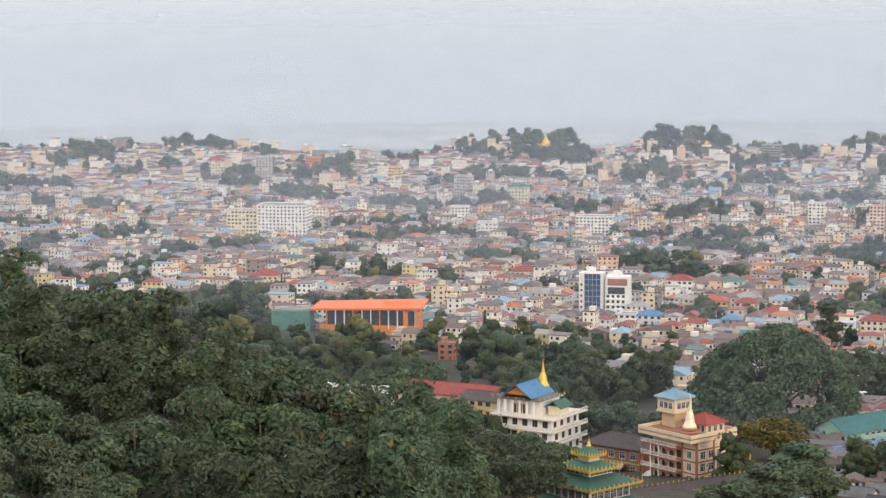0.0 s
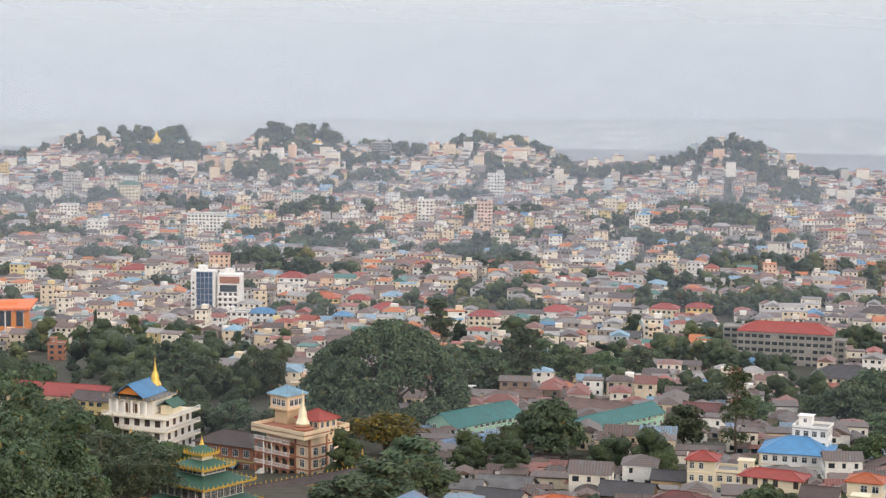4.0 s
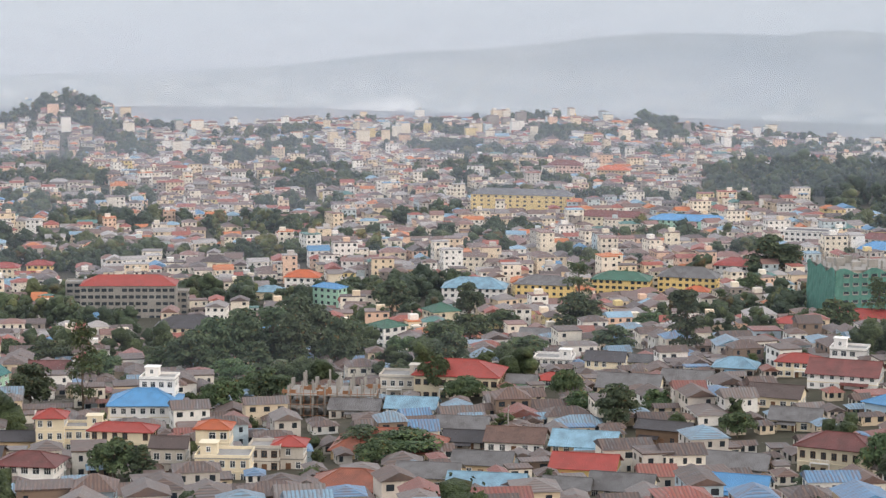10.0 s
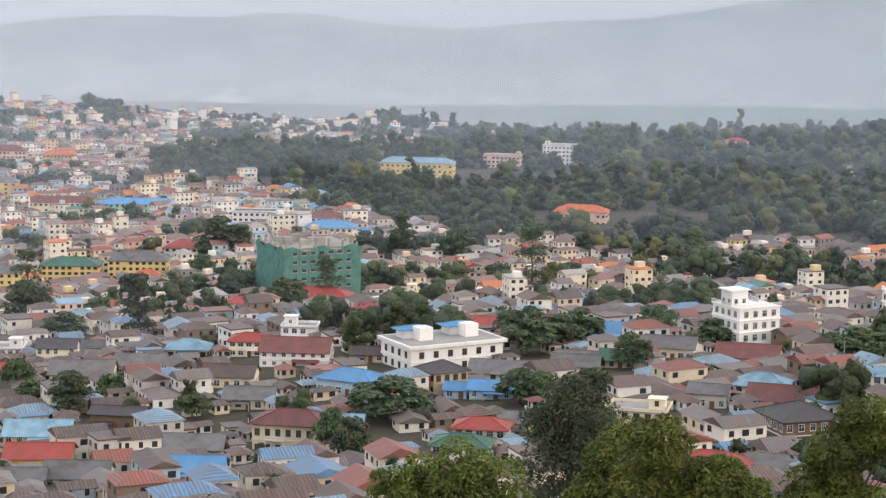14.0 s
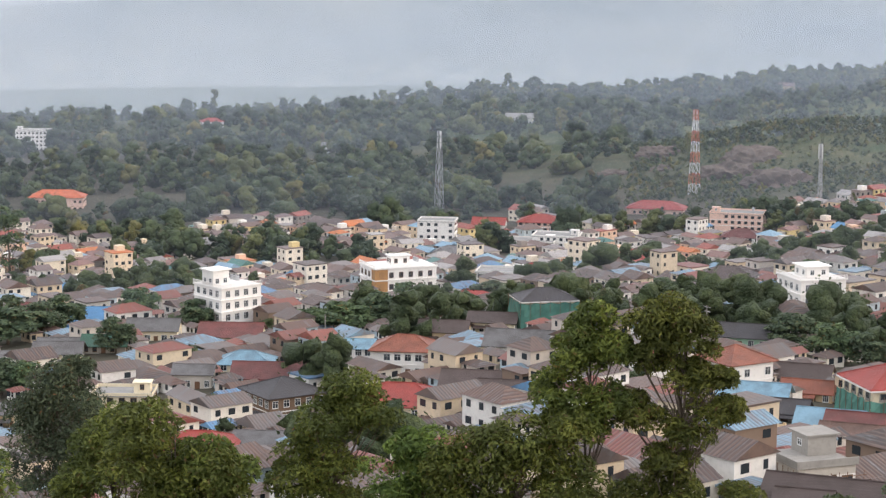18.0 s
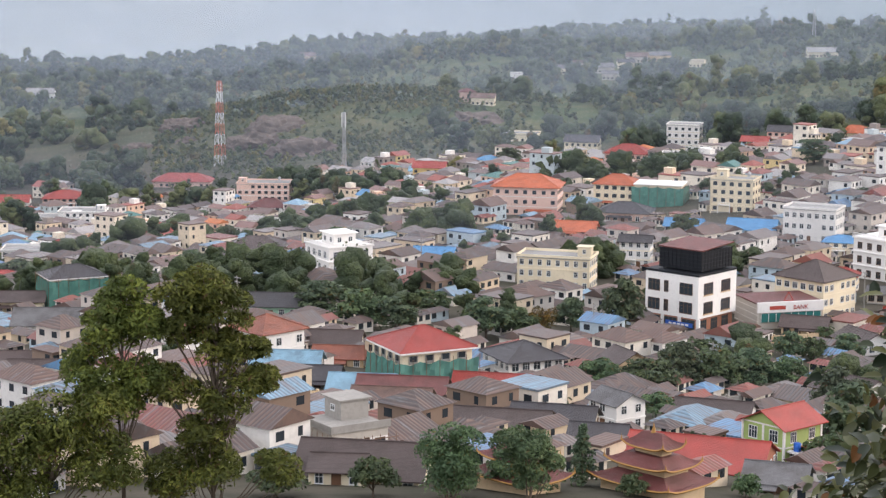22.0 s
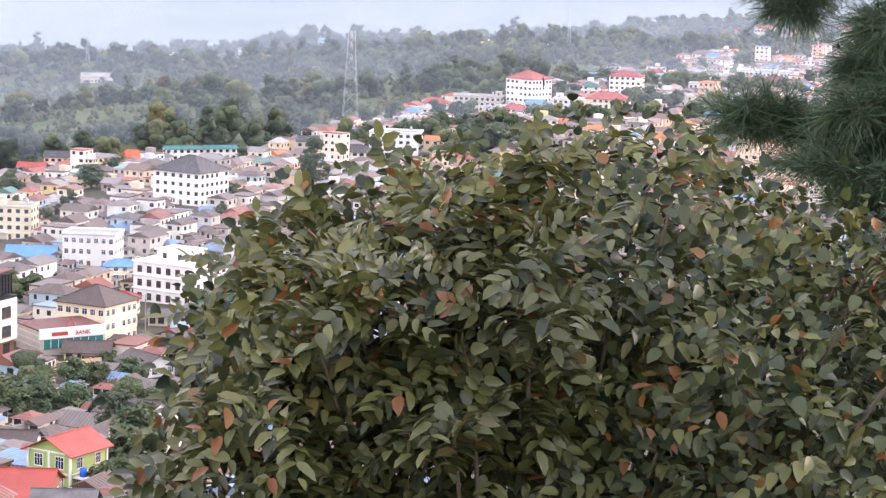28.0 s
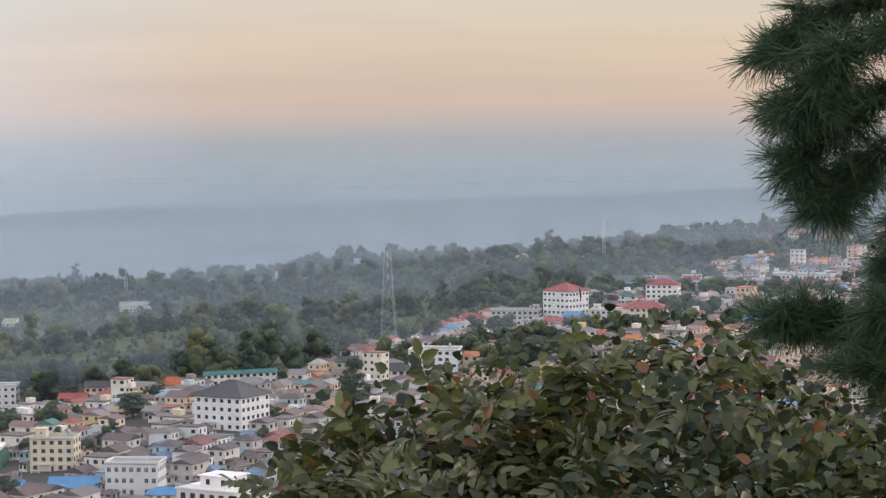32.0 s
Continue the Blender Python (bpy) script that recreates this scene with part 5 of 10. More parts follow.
house(1342.2, -14.0, 19.3, 13.9, 14.3, 5, -99, "white", "red", "hip")
house(988.8, 91.8, 21.9, 15.0, 11.1, 4, -93, "white", "cement", "flat")
house(968.5, 107.4, 15.0, 10.8, 5.5, 2, -92, "white", "slate", "hip")
house(1293.6, 97.2, 14.7, 10.6, 5.6, 2, -94, "white", "red", "hip")
house(1219.5, 47.8, 15.1, 10.8, 4.7, 2, -96, "cream", "red", "hip")
house(1281.4, 71.6, 27.6, 15.0, 8.5, 3, -95, "grey", "cement", "flat")
house(1231.4, 17.9, 17.7, 12.8, 8.5, 3, -98, "white", "cement", "flat")
house(1209.2, -72.3, 12.5, 9.0, 9.3, 3, -102, "sky", "cement", "flat")
house(1081.7, -95.1, 16.2, 11.6, 7.7, 3, -103, "white", "red", "hip")
house(1178.5, -79.5, 12.2, 8.7, 4.2, 1, -102, "white", "red", "gable")
house(1641.1, -118.6, 40.5, 15.0, 3.8, 1, -103, "white", "cement", "flat")
house(1967.4, -48.2, 35.3, 15.0, 4.5, 1, -100, "white", "cement", "flat")
house(1390.5, 8.6, 12.9, 9.3, 5.0, 2, -98, "white", "teal", "hip")
house(1032.9, 135.7, 13.4, 9.7, 6.4, 2, -91, "grey", "slate", "gable")
house(1433.9, -62.9, 14.8, 10.6, 6.6, 2, -101, "white", "cement", "flat")
house(1480.7, -114.1, 22.9, 15.0, 6.0, 2, -103, "cream", "maroon", "hip")


# ---- landmarks ----
def lathe(g, profile, n=16, x=0.0, y=0.0, mat=0):
    """Turned body out of (radius, height) pairs."""
    base = len(g.v)
    for r, z in profile:
        g.v += [(x + r * math.cos(2 * math.pi * i / n), y + r * math.sin(2 * math.pi * i / n), z) for i in range(n)]
    for k in range(len(profile) - 1):
        for i in range(n):
            j = (i + 1) % n
            a = base + k * n
            g.f.append((a + i, a + j, a + n + j, a + n + i))
            g.m.append(mat)
    for ring, flip in ((base, True), (base + (len(profile) - 1) * n, False)):
        f = tuple(range(ring, ring + n))
        g.f.append(f[::-1] if flip else f)
        g.m.append(mat)


def stupa_profile(r, h):
    return [(r * a, h * b) for a, b in ((1.0, 0), (1.0, 0.05), (0.86, 0.06), (0.86, 0.11), (0.74, 0.12), (0.74, 0.16), (0.66, 0.18), (0.64, 0.26), (0.56, 0.36), (0.40, 0.45), (0.30, 0.50), (0.32, 0.52),
                                       (0.24, 0.56), (0.25, 0.60), (0.17, 0.66), (0.18, 0.69), (0.11, 0.77), (0.13, 0.80), (0.06, 0.86), (0.08, 0.89), (0.02, 0.95), (0.01, 1.0))]


def stupa_mesh(r, h, mats):
    g = Geo()
    lathe(g, stupa_profile(r, h), 18)
    return g.mesh("stupa", mats, True)


def base_z(x, y, w, d):
    return min(float(land(x + u, y + v)) for u in (-w / 3, w / 3) for v in (-d / 3, d / 3))


def site(name, x, y, w, d, turn, label, category, front=True):
    TAKEN.append((x, y, 0.5 * math.hypot(w, d)))
    r = math.hypot(x, y)
    FRONTS.append((math.degrees(math.atan2(x, y)), r, math.degrees(0.6 * max(w, d) / r)))
    if front:
        k = 1 - (0.5 * max(w, d) + 4) / r
        TAKEN.append((x * k, y * k, 0.42 * max(w, d)))
    return thing(name, pose(x, y, base_z(x, y, w, d), 0, 0, turn), label, category)


def boxpart(name, parent, dims, mat, label="", grow=0.0):
    g = Geo()
    g.box(*dims, 0, grow)
    return part(name, g.mesh(name, mat), parent, None, label)


def hippart(name, parent, w, d, z, rise, over, mat, x=0.0, y=0.0, label=""):
    g = Geo()
    g.hip(w, d, z, rise, over, x=x, y=y)
    return part(name, g.mesh(name, mat), parent, None, label)


def row(parent, mesh, name, n, x0, x1, y, z, rot, axis="x"):
    for i in range(n):
        t = x0 + (x1 - x0) * (i + 0.5) / n
        part(name, mesh, parent, pose(t, y, z, 0, 0, rot) if axis == "x" else pose(y, t, z, 0, 0, rot))


def railing_mesh(L, h=0.95, posts=None):
    """White balustrade along x, standing at z = 0."""
    def make():
        g = Geo()
        n = posts or max(4, int(L / 0.45))
        for i in range(n + 1):
            x = -L / 2 + L * i / n
            g.box(x - 0.05, x + 0.05, -0.05, 0.05, 0, h, 0)
        g.box(-L / 2, L / 2, -0.08, 0.08, h, h + 0.12, 0)
        g.box(-L / 2, L / 2, -0.08, 0.08, -0.12, 0.08, 0)
        return g.mesh("railing", WALLS["white"])
    return shared(("rail", round(L, 1), h), make)


def finials(parent, w, d, z, x=0.0, y=0.0, size=0.9, step=1.6, name="gilded_finial"):
    """Gilded flame ornaments along an eave."""
    def make():
        g = Geo()
        g.hull([(-0.45, -0.06, 0), (0.45, -0.06, 0), (0.45, 0.06, 0), (-0.45, 0.06, 0)], [(-0.12, -0.04, 0.55), (0.12, -0.04, 0.55), (0.12, 0.04, 0.55), (-0.12, 0.04, 0.55)])
        g.hull([(-0.12, -0.04, 0.55), (0.12, -0.04, 0.55), (0.12, 0.04, 0.55), (-0.12, 0.04, 0.55)], [(-0.01, -0.01, 1), (0.01, -0.01, 1), (0.01, 0.01, 1), (-0.01, 0.01, 1)])
        return g.mesh("gilded_finial", GOLD)
    me = shared("finial", make)
    for side in range(4):
        L = w if side % 2 == 0 else d
        n = max(2, int(L / step))
        for i in range(n + 1):
            t = -L / 2 + L * i / n
            px, py, rot = ((t, -d / 2, 0), (w / 2, t, 90), (t, d / 2, 0), (-w / 2, t, 90))[side]
            part(name, me, parent, pose(x + px, y + py, z, 0, 0, rot) @ Matrix.Diagonal((size, size, size * (1.5 if i in (0, n) else 1), 1)))


def monastery_brown():
    w, d, h = 19.0, 16.5, 13.2
    root = site("monastery", 65.9, 590.3, w, d, -51, "tan and brick-red monastery building with balconies, tower and white-gold stupa", "monastery")
    tan, red = WALLS["tan"], WALLS["brick"]
    pale = painted("pale_tan_plaster", (0.74, 0.57, 0.39), 0.8, 0.2)
    boxpart("main_body", root, (-w / 2 + 2.4, w / 2, -d / 2 + 2.4, d / 2, -3, h), pale)
    for f in range(4):
        z = f * 3.3
        boxpart("floor_band", root, (-w / 2 + 2.3, w / 2 + 0.12, -d / 2 + 2.28, d / 2 + 0.1, z - 0.18, z + 0.18), red)
        if f:
            boxpart("balcony_slab", root, (-w / 2, w / 2 - 5.5, -d / 2, -d / 2 + 2.38, z - 0.15, z + 0.1), red)
            part("railing", railing_mesh(w - 5.6), root, pose(-2.75, -d / 2 + 0.1, z + 0.1))
        for i in range(5):
            if f < 3:
                x = -w / 2 + 0.4 + i * 3.1
                g = Geo()
                g.tube(x, -d / 2 + 0.35, z + 0.1, z + 3.1, 0.22, 0.2, 10)
                part("column", g.mesh("column", WALLS["white"] if i in (1, 2) else red), root)
                g = Geo()
                for k in range(8):
                    a0, a1 = math.pi * k / 8, math.pi * (k + 1) / 8
                    g.hull([(x + 1.55 - 1.3 * math.cos(a), -d / 2 + yy, z + 1.9 + 0.85 * math.sin(a)) for a in (a0, a1) for yy in ((0.25, 0.5) if a == a0 else (0.5, 0.25))],
                           [(x + 1.55 - 1.3 * math.cos(a), -d / 2 + yy, z + 3.1) for a in (a0, a1) for yy in ((0.25, 0.5) if a == a0 else (0.5, 0.25))])
                if i < 4:
                    part("arch", g.mesh("arch", red), root)
    big = window_mesh(1.7, 1.9, FRAME_W, 2)
    for f in range(3):
        row(root, big, "window", 4, -d / 2 + 3, d / 2 - 0.8, w / 2, f * 3.3 + 0.8, 90, "y")
        row(root, window_mesh(1.5, 1.9, FRAME_W, 2), "window", 1, w / 2 - 5, w / 2 - 0.6, -d / 2 + 2.4, f * 3.3 + 0.8, 0)
        row(root, window_mesh(1.4, 1.7, FRAME_B, 1), "window", 4, -w / 2 + 2.6, w / 2 - 5.2, -d / 2 + 2.4, f * 3.3 + 0.6, 0)
    for sx, sy in ((w / 2, -d / 2 + 2.4), (w / 2, d / 2), (w / 2, 0.5), (w / 2 - 5.3, -d / 2 + 2.4)):
        boxpart("corner_pier", root, (sx - 0.3, sx + 0.22, sy - 0.22, sy + 0.3, -3, h), red)
    boxpart("roof_terrace", root, (-w / 2 - 0.5, w / 2 + 0.7, -d / 2 - 0.5, d / 2 + 0.6, h - 3.2 * 0.0 - 0.1, h + 0.25), red)
    for dims in ((-w / 2 - 0.5, w / 2 + 0.7, -d / 2 - 0.5, -d / 2 - 0.2), (-w / 2 - 0.5, w / 2 + 0.7, d / 2 + 0.3, d / 2 + 0.6), (-w / 2 - 0.5, -w / 2 - 0.2, -d / 2 - 0.2, d / 2 + 0.3), (w / 2 + 0.4, w / 2 + 0.7, -d / 2 - 0.2, d / 2 + 0.3)):
        boxpart("parapet", root, (*dims, h - 1.0, h + 1.15), pale)
    # tower with a blue hipped roof
    tx, ty = -w / 2 + 3.2, 1.5
    boxpart("tower_shaft", root, (tx - 2.4, tx + 2.4, ty - 2.4, ty + 2.4, h, h + 4.2), tan)
    boxpart("tower_room", root, (tx - 3.3, tx + 3.3, ty - 3.3, ty + 3.3, h + 4.2, h + 8.2), pale)
    for k, z in enumerate((h + 4.1, h + 7.9)):
        boxpart("tower_cornice", root, (tx - 3.6 - 0.3 * k, tx + 3.6 + 0.3 * k, ty - 3.6 - 0.3 * k, ty + 3.6 + 0.3 * k, z, z + 0.4), tan)
    for off in (-1.7, 0, 1.7):
        part("window", window_mesh(1.3, 1.6, FRAME_W, 1), root, pose(tx + off, ty - 3.3, h + 5.4))
        part("window", window_mesh(1.3, 1.6, FRAME_W, 1), root, pose(tx + 3.3, ty + off, h + 5.4, 0, 0, 90))
    hippart("tower_roof", root, 7.0, 7.0, h + 8.35, 2.2, 0.6, ROOFS["paleblue"], tx, ty, "pale blue hipped tower roof")
    # shrine room with a red roof on the terrace
    boxpart("shrine_room", root, (1.0, 8.6, -1.5, 5.5, h + 0.2, h + 3.0), pale)
    row(root, window_mesh(1.0, 1.5, FRAME_W), "window", 4, 1.2, 8.4, -1.5, h + 1.0, 0)
    row(root, window_mesh(1.0, 1.5, FRAME_W), "window", 3, -1.3, 5.3, 8.6, h + 1.0, 90, "y")
    hippart("shrine_roof", root, 7.8, 7.2, h + 3.05, 2.4, 0.8, ROOFS["red"], 4.8, 2.0, "red hipped shrine roof")
    # stupa on its lotus base over the near corner
    g = Geo()
    for k in range(3):
        lathe(g, [(3.3 - k * 0.6, h + 0.2 + k * 0.75), (3.5 - k * 0.6, h + 0.6 + k * 0.75), (3.0 - k * 0.6, h + 0.95 + k * 0.75)], 12, 6.2, -d / 2 + 3.0)
    part("stupa_base", g.mesh("stupa_base", red), root)
    part("stupa", stupa_mesh(1.9, 9.4, painted("white_gold_glaze", (0.80, 0.70, 0.48), 0.35, 0.1, metal=0.2)), root, pose(6.2, -d / 2 + 3.0, h + 2.4), "white and gold glazed stupa")
    g = Geo()
    for k in range(9):
        g.box(-w / 2 + 2 + k * 0.35, -w / 2 + 2.35 + k * 0.35, -d / 2 - 2.6, -d / 2 - 1.0, -3, 0.3 + k * 0.3)
    part("outer_stair", g.mesh("outer_stair", WALLS["white"]), root)
    # gilded shrine beside the wall
    sh = thing("gilded_shrine", pose(82.5, 586.0, base_z(82, 586, 6, 6), 0, 0, -40), "small gilded shrine group with pointed spires", "shrine")
    boxpart("plinth", sh, (-4, 4, -3, 3, -3, 0.8), pale)
    for px, py, r, hh in ((0, 0, 1.6, 6.0), (-2.8, -1.5, 0.9, 3.4), (2.8, -1.5, 0.9, 3.4), (-2.8, 1.6, 0.9, 3.4), (2.8, 1.6, 0.9, 3.4)):
        part("spire", stupa_mesh(r, hh, GOLD), sh, pose(px, py, 0.8))
    pil = thing("gilded_pillar", pose(76.2, 577.5, base_z(76, 578, 3, 3)), "tall stepped gilded pagoda pillar", "shrine")
    for k in range(7):
        boxpart("tier", pil, (-1.5 + k * 0.19, 1.5 - k * 0.19, -1.5 + k * 0.19, 1.5 - k * 0.19, -1 + k * 1.25, 0.35 + k * 1.25), GOLD, grow=0.15)


def brick_wing():
    root = site("brick_building", 50.2, 612.5, 19, 11, -38, "two-storey brick-red dormitory with dark brown hipped roof", "building")
    boxpart("main_body", root, (-9.5, 9.5, -5.5, 5.5, -3, 8.2), WALLS["brick"])
    boxpart("floor_band", root, (-9.6, 9.6, -5.62, 5.6, 3.9, 4.2), WALLS["green"])
    hippart("roof", root, 19, 11, 8.2, 3.0, 0.9, ROOFS["brown"])
    for z in (1.3, 5.2):
        row(root, window_mesh(1.7, 1.9, FRAME_W, 2), "window", 5, -9, 9, -5.5, z, 0)
    g = Geo()
    g.gable(4, 3, 3.0, 0.9, 0.4, 3.0, -7.2)
    part("porch_roof", g.mesh("porch_roof", ROOFS["paleblue"]), root, None, "pale blue porch roof")
    for s in (1.4, 4.6):
        boxpart("porch_post", root, (s - 0.1, s + 0.1, -8.5, -8.3, -3, 3.0), WALLS["white"])


def monastery_white():
    w, d = 19.0, 17.5
    root = site("white_monastery", 28.0, 640.0, w, d, -33, "white monastery with blue roof, gold stupa and tiered balconies", "monastery")
    root.location.z += 5.2
    wh, cr = WALLS["white"], WALLS["cream"]
    for f, (a, b) in enumerate(((0, 0), (0.3, 0.3), (0.8, 0.6))):
        boxpart("storey", root, (-w / 2 + a, w / 2 - a, -d / 2 + b, d / 2 - b, -9 if f == 0 else f * 3.6, f * 3.6 + 3.6), wh)
        boxpart("balcony_slab", root, (-w / 2 - 1.2, w / 2 + 1.4, -d / 2 - 1.4, d / 2 + 1, f * 3.6 + 3.35, f * 3.6 + 3.62), cr)
        part("railing", railing_mesh(w + 2.4), root, pose(0.1, -d / 2 - 1.3, f * 3.6 + 3.7))
        part("railing", railing_mesh(d + 2), root, pose(w / 2 + 1.3, -0.2, f * 3.6 + 3.7, 0, 0, 90))
        row(root, window_mesh(1.5, 1.7, FRAME_B, 2), "window", 5, -w / 2 + 1, w / 2 - 1, -d / 2 + b, f * 3.6 + 0.9, 0)
        row(root, window_mesh(1.3, 1.6, FRAME_B, 1), "window", 4, -d / 2 + 1, d / 2 - 1, w / 2 - a, f * 3.6 + 0.9, 90, "y")
    # prayer hall on the roof
    boxpart("prayer_hall", root, (-w / 2 - 1, 3.4, -5.2, 6, 10.8, 15.0), wh)
    for s in (-4.5, -2.7, -0.9):
        part("door", door_mesh(1.2, 2.6), root, pose(s - 0.9, -5.2, 10.9))
    for i in range(6):
        x = -w / 2 - 0.6 + i * 2.4
        boxpart("column", root, (x - 0.25, x + 0.25, -6.6, -6.1, 10.8, 14.9), wh)
    boxpart("hall_eave", root, (-w / 2 - 2, 4.4, -7.0, 7, 14.9, 15.3), cr)
    g = Geo()
    g.hip(14.5, 13, 15.3, 1.2, 0.8, x=-3.6, y=0)
    part("lower_roof", g.mesh("lower_roof", ROOFS["grey"]), root)
    g = Geo()
    g.gable(8.6, 12.0, 16.4, 3.0, 0.9, -3.6, -0.5, along="y")
    part("upper_roof", g.mesh("upper_roof", ROOFS["blue"]), root, None, "bright blue gabled upper roof")
    g = Geo()
    g.hull([(-7.6, -6.3, 16.4), (0.4, -6.3, 16.4), (-3.6, -6.3, 19.0)], [(-7.6, -6.0, 16.4), (0.4, -6.0, 16.4), (-3.6, -6.0, 19.0)])
    part("pediment", g.mesh("pediment", WALLS["orange"]), root, None, "carved orange and gold pediment")
    finials(root, 16, 14.6, 15.4, -3.6, 0, 0.6, 2.6)
    part("stupa", stupa_mesh(1.9, 8.6, GOLD), root, pose(-2.0, 5.6, 17.2), "gilded stupa with slender spire")
    # garden house with a green roof
    boxpart("roof_house", root, (4.6, 8.6, -2.6, 2.6, 10.8, 13.4), cr)
    g = Geo()
    g.gable(4.6, 6.4, 13.4, 1.5, 0.6, 6.6, 0, along="y")
    part("roof_house_roof", g.mesh("roof_house_roof", ROOFS["green"]), root, None, "green gabled sheet roof")
    sh = thing("gilded_gate", pose(21.0, 611.0, base_z(21, 611, 6, 4), 0, 0, -30), "tiered gilded gateway with green roof tiles", "gate")
    for k in range(4):
        boxpart("tier", sh, (-3.4 + k * 0.8, 3.4 - k * 0.8, -1.6 + k * 0.3, 1.6 - k * 0.3, 3.6 + k * 1.6, 4.4 + k * 1.6), ROOFS["green"], grow=0.5)
        finials(sh, 6.8 - k * 1.6, 3.2 - k * 0.6, 4.4 + k * 1.6, 0, 0, 0.9, 1.4)
    for s in (-3, 3):
        boxpart("gate_pier", sh, (s - 0.5, s + 0.5, -1.2, 1.2, -2, 3.7), WALLS["cream"])
    part("spire", stupa_mesh(0.9, 3.6, GOLD), sh, pose(0, 0, 9.6))


def green_pavilion():
    root = site("prayer_pavilion", 33.6, 505.0, 16, 15, -49, "tiered prayer pavilion with green roofs and gilded eaves", "pavilion")
    green, cream = ROOFS["green"], WALLS["cream"]

    def skirt(name, w0, d0, z0, w1, d1, z1, mat=green):
        g = Geo()
        low = [(-w0 / 2, -d0 / 2, z0), (w0 / 2, -d0 / 2, z0), (w0 / 2, d0 / 2, z0), (-w0 / 2, d0 / 2, z0)]
        g.hull(low, [(p[0] / w0 * w1, p[1] / d0 * d1, z1) for p in low], 0)
        part(name, g.mesh(name, mat), root)
        for x0, x1, y0, y1 in ((-w0 / 2, w0 / 2, -d0 / 2 - 0.1, -d0 / 2), (-w0 / 2, w0 / 2, d0 / 2, d0 / 2 + 0.1), (-w0 / 2 - 0.1, -w0 / 2, -d0 / 2, d0 / 2), (w0 / 2, w0 / 2 + 0.1, -d0 / 2, d0 / 2)):
            boxpart("gilded_eave", root, (x0, x1, y0, y1, z0 - 0.15, z0 + 0.3), GOLD)

    boxpart("plinth", root, (-8.6, 8.6, -8, 8, -5, 0.3), WALLS["concrete"])
    boxpart("lower_hall", root, (-7.2, 7.2, -6.7, 6.7, 0.3, 1.6), cream)
    skirt("skirt_roof", 20.5, 19.2, 1.2, 14.6, 13.6, 2.7)
    finials(root, 20.5, 19.2, 1.4, 0, 0, 0.55, 2.2)
    boxpart("hall", root, (-7.0, 7.0, -6.5, 6.5, 2.5, 5.9), cream)
    for z in (2.9,):
        row(root, window_mesh(1.7, 2.0, FRAME_W, 3), "window", 6, -6.7, 6.7, -6.5, z, 0)
        row(root, window_mesh(1.7, 2.0, FRAME_W, 3), "window", 6, -6.2, 6.2, 7.0, z, 90, "y")
    for i in range(7):
        boxpart("pillar", root, (-7.1 + i * 2.3, -6.8 + i * 2.3, -6.75, -6.45, 2.6, 5.8), WALLS["white"])
    skirt("main_roof", 18.2, 17.0, 5.8, 8.6, 8.0, 7.9)
    finials(root, 18.2, 17.0, 6.0, 0, 0, 0.8, 1.5)
    boxpart("clerestory", root, (-4.0, 4.0, -3.7, 3.7, 7.6, 9.4), WALLS["white"])
    row(root, window_mesh(1.2, 0.9, FRAME_W, 1), "window", 5, -3.8, 3.8, -3.7, 8.1, 0)
    row(root, window_mesh(1.2, 0.9, FRAME_W, 1), "window", 5, -3.5, 3.5, 4.0, 8.1, 90, "y")
    skirt("upper_roof", 11.2, 10.4, 9.3, 4.4, 4.0, 10.8)
    finials(root, 11.2, 10.4, 9.5, 0, 0, 1.0, 1.2)
    boxpart("lantern", root, (-1.8, 1.8, -1.7, 1.7, 10.6, 12.2), cream)
    skirt("lantern_roof", 5.8, 5.4, 12.1, 0.9, 0.8, 14.2)
    finials(root, 5.8, 5.4, 12.3, 0, 0, 0.9, 0.9)
    part("spire", stupa_mesh(0.6, 2.6, GOLD), root, pose(0, 0, 14.0))


def covered_walk():
    """The long roofed walk with gilded ridge before the monastery."""
    L = 40.0
    root = thing("covered_walk", pose(59.5, 545.0, EYE - 131.5, 0, 0, 30), "long covered walk with brown sheet roof and gilded trim", "walkway")
    TAKEN.extend((59.5 + k * 6, 545 + k * 3.5, 6) for k in range(-3, 4))
    boxpart("back_wall", root, (-L / 2, L / 2, 1.6, 1.9, -6, 3.0), WALLS["cream"])
    boxpart("parapet", root, (-L / 2, L / 2, -1.9, -1.6, -6, 0.9), WALLS["cream"])
    for i in range(14):
        x = -L / 2 + 0.3 + i * (L - 0.6) / 13
        boxpart("post", root, (x - 0.16, x + 0.16, -1.9, -1.58, 0.9, 3.0), WALLS["white"])
    g = Geo()
    g.gable(L, 3.8, 3.0, 1.3, 0.9)
    part("roof", g.mesh("roof", ROOFS["brown"]), root)
    boxpart("gilded_eave", root, (-L / 2 - 0.6, L / 2 + 0.6, -2.95, -2.8, 2.3, 2.75), GOLD)
    for i in range(26):
        finial = shared("finial", lambda: None)
        part("gilded_finial", finial, root, pose(-L / 2 + i * L / 25, 0, 4.35) @ Matrix.Diagonal((0.8, 0.8, 0.9, 1)))


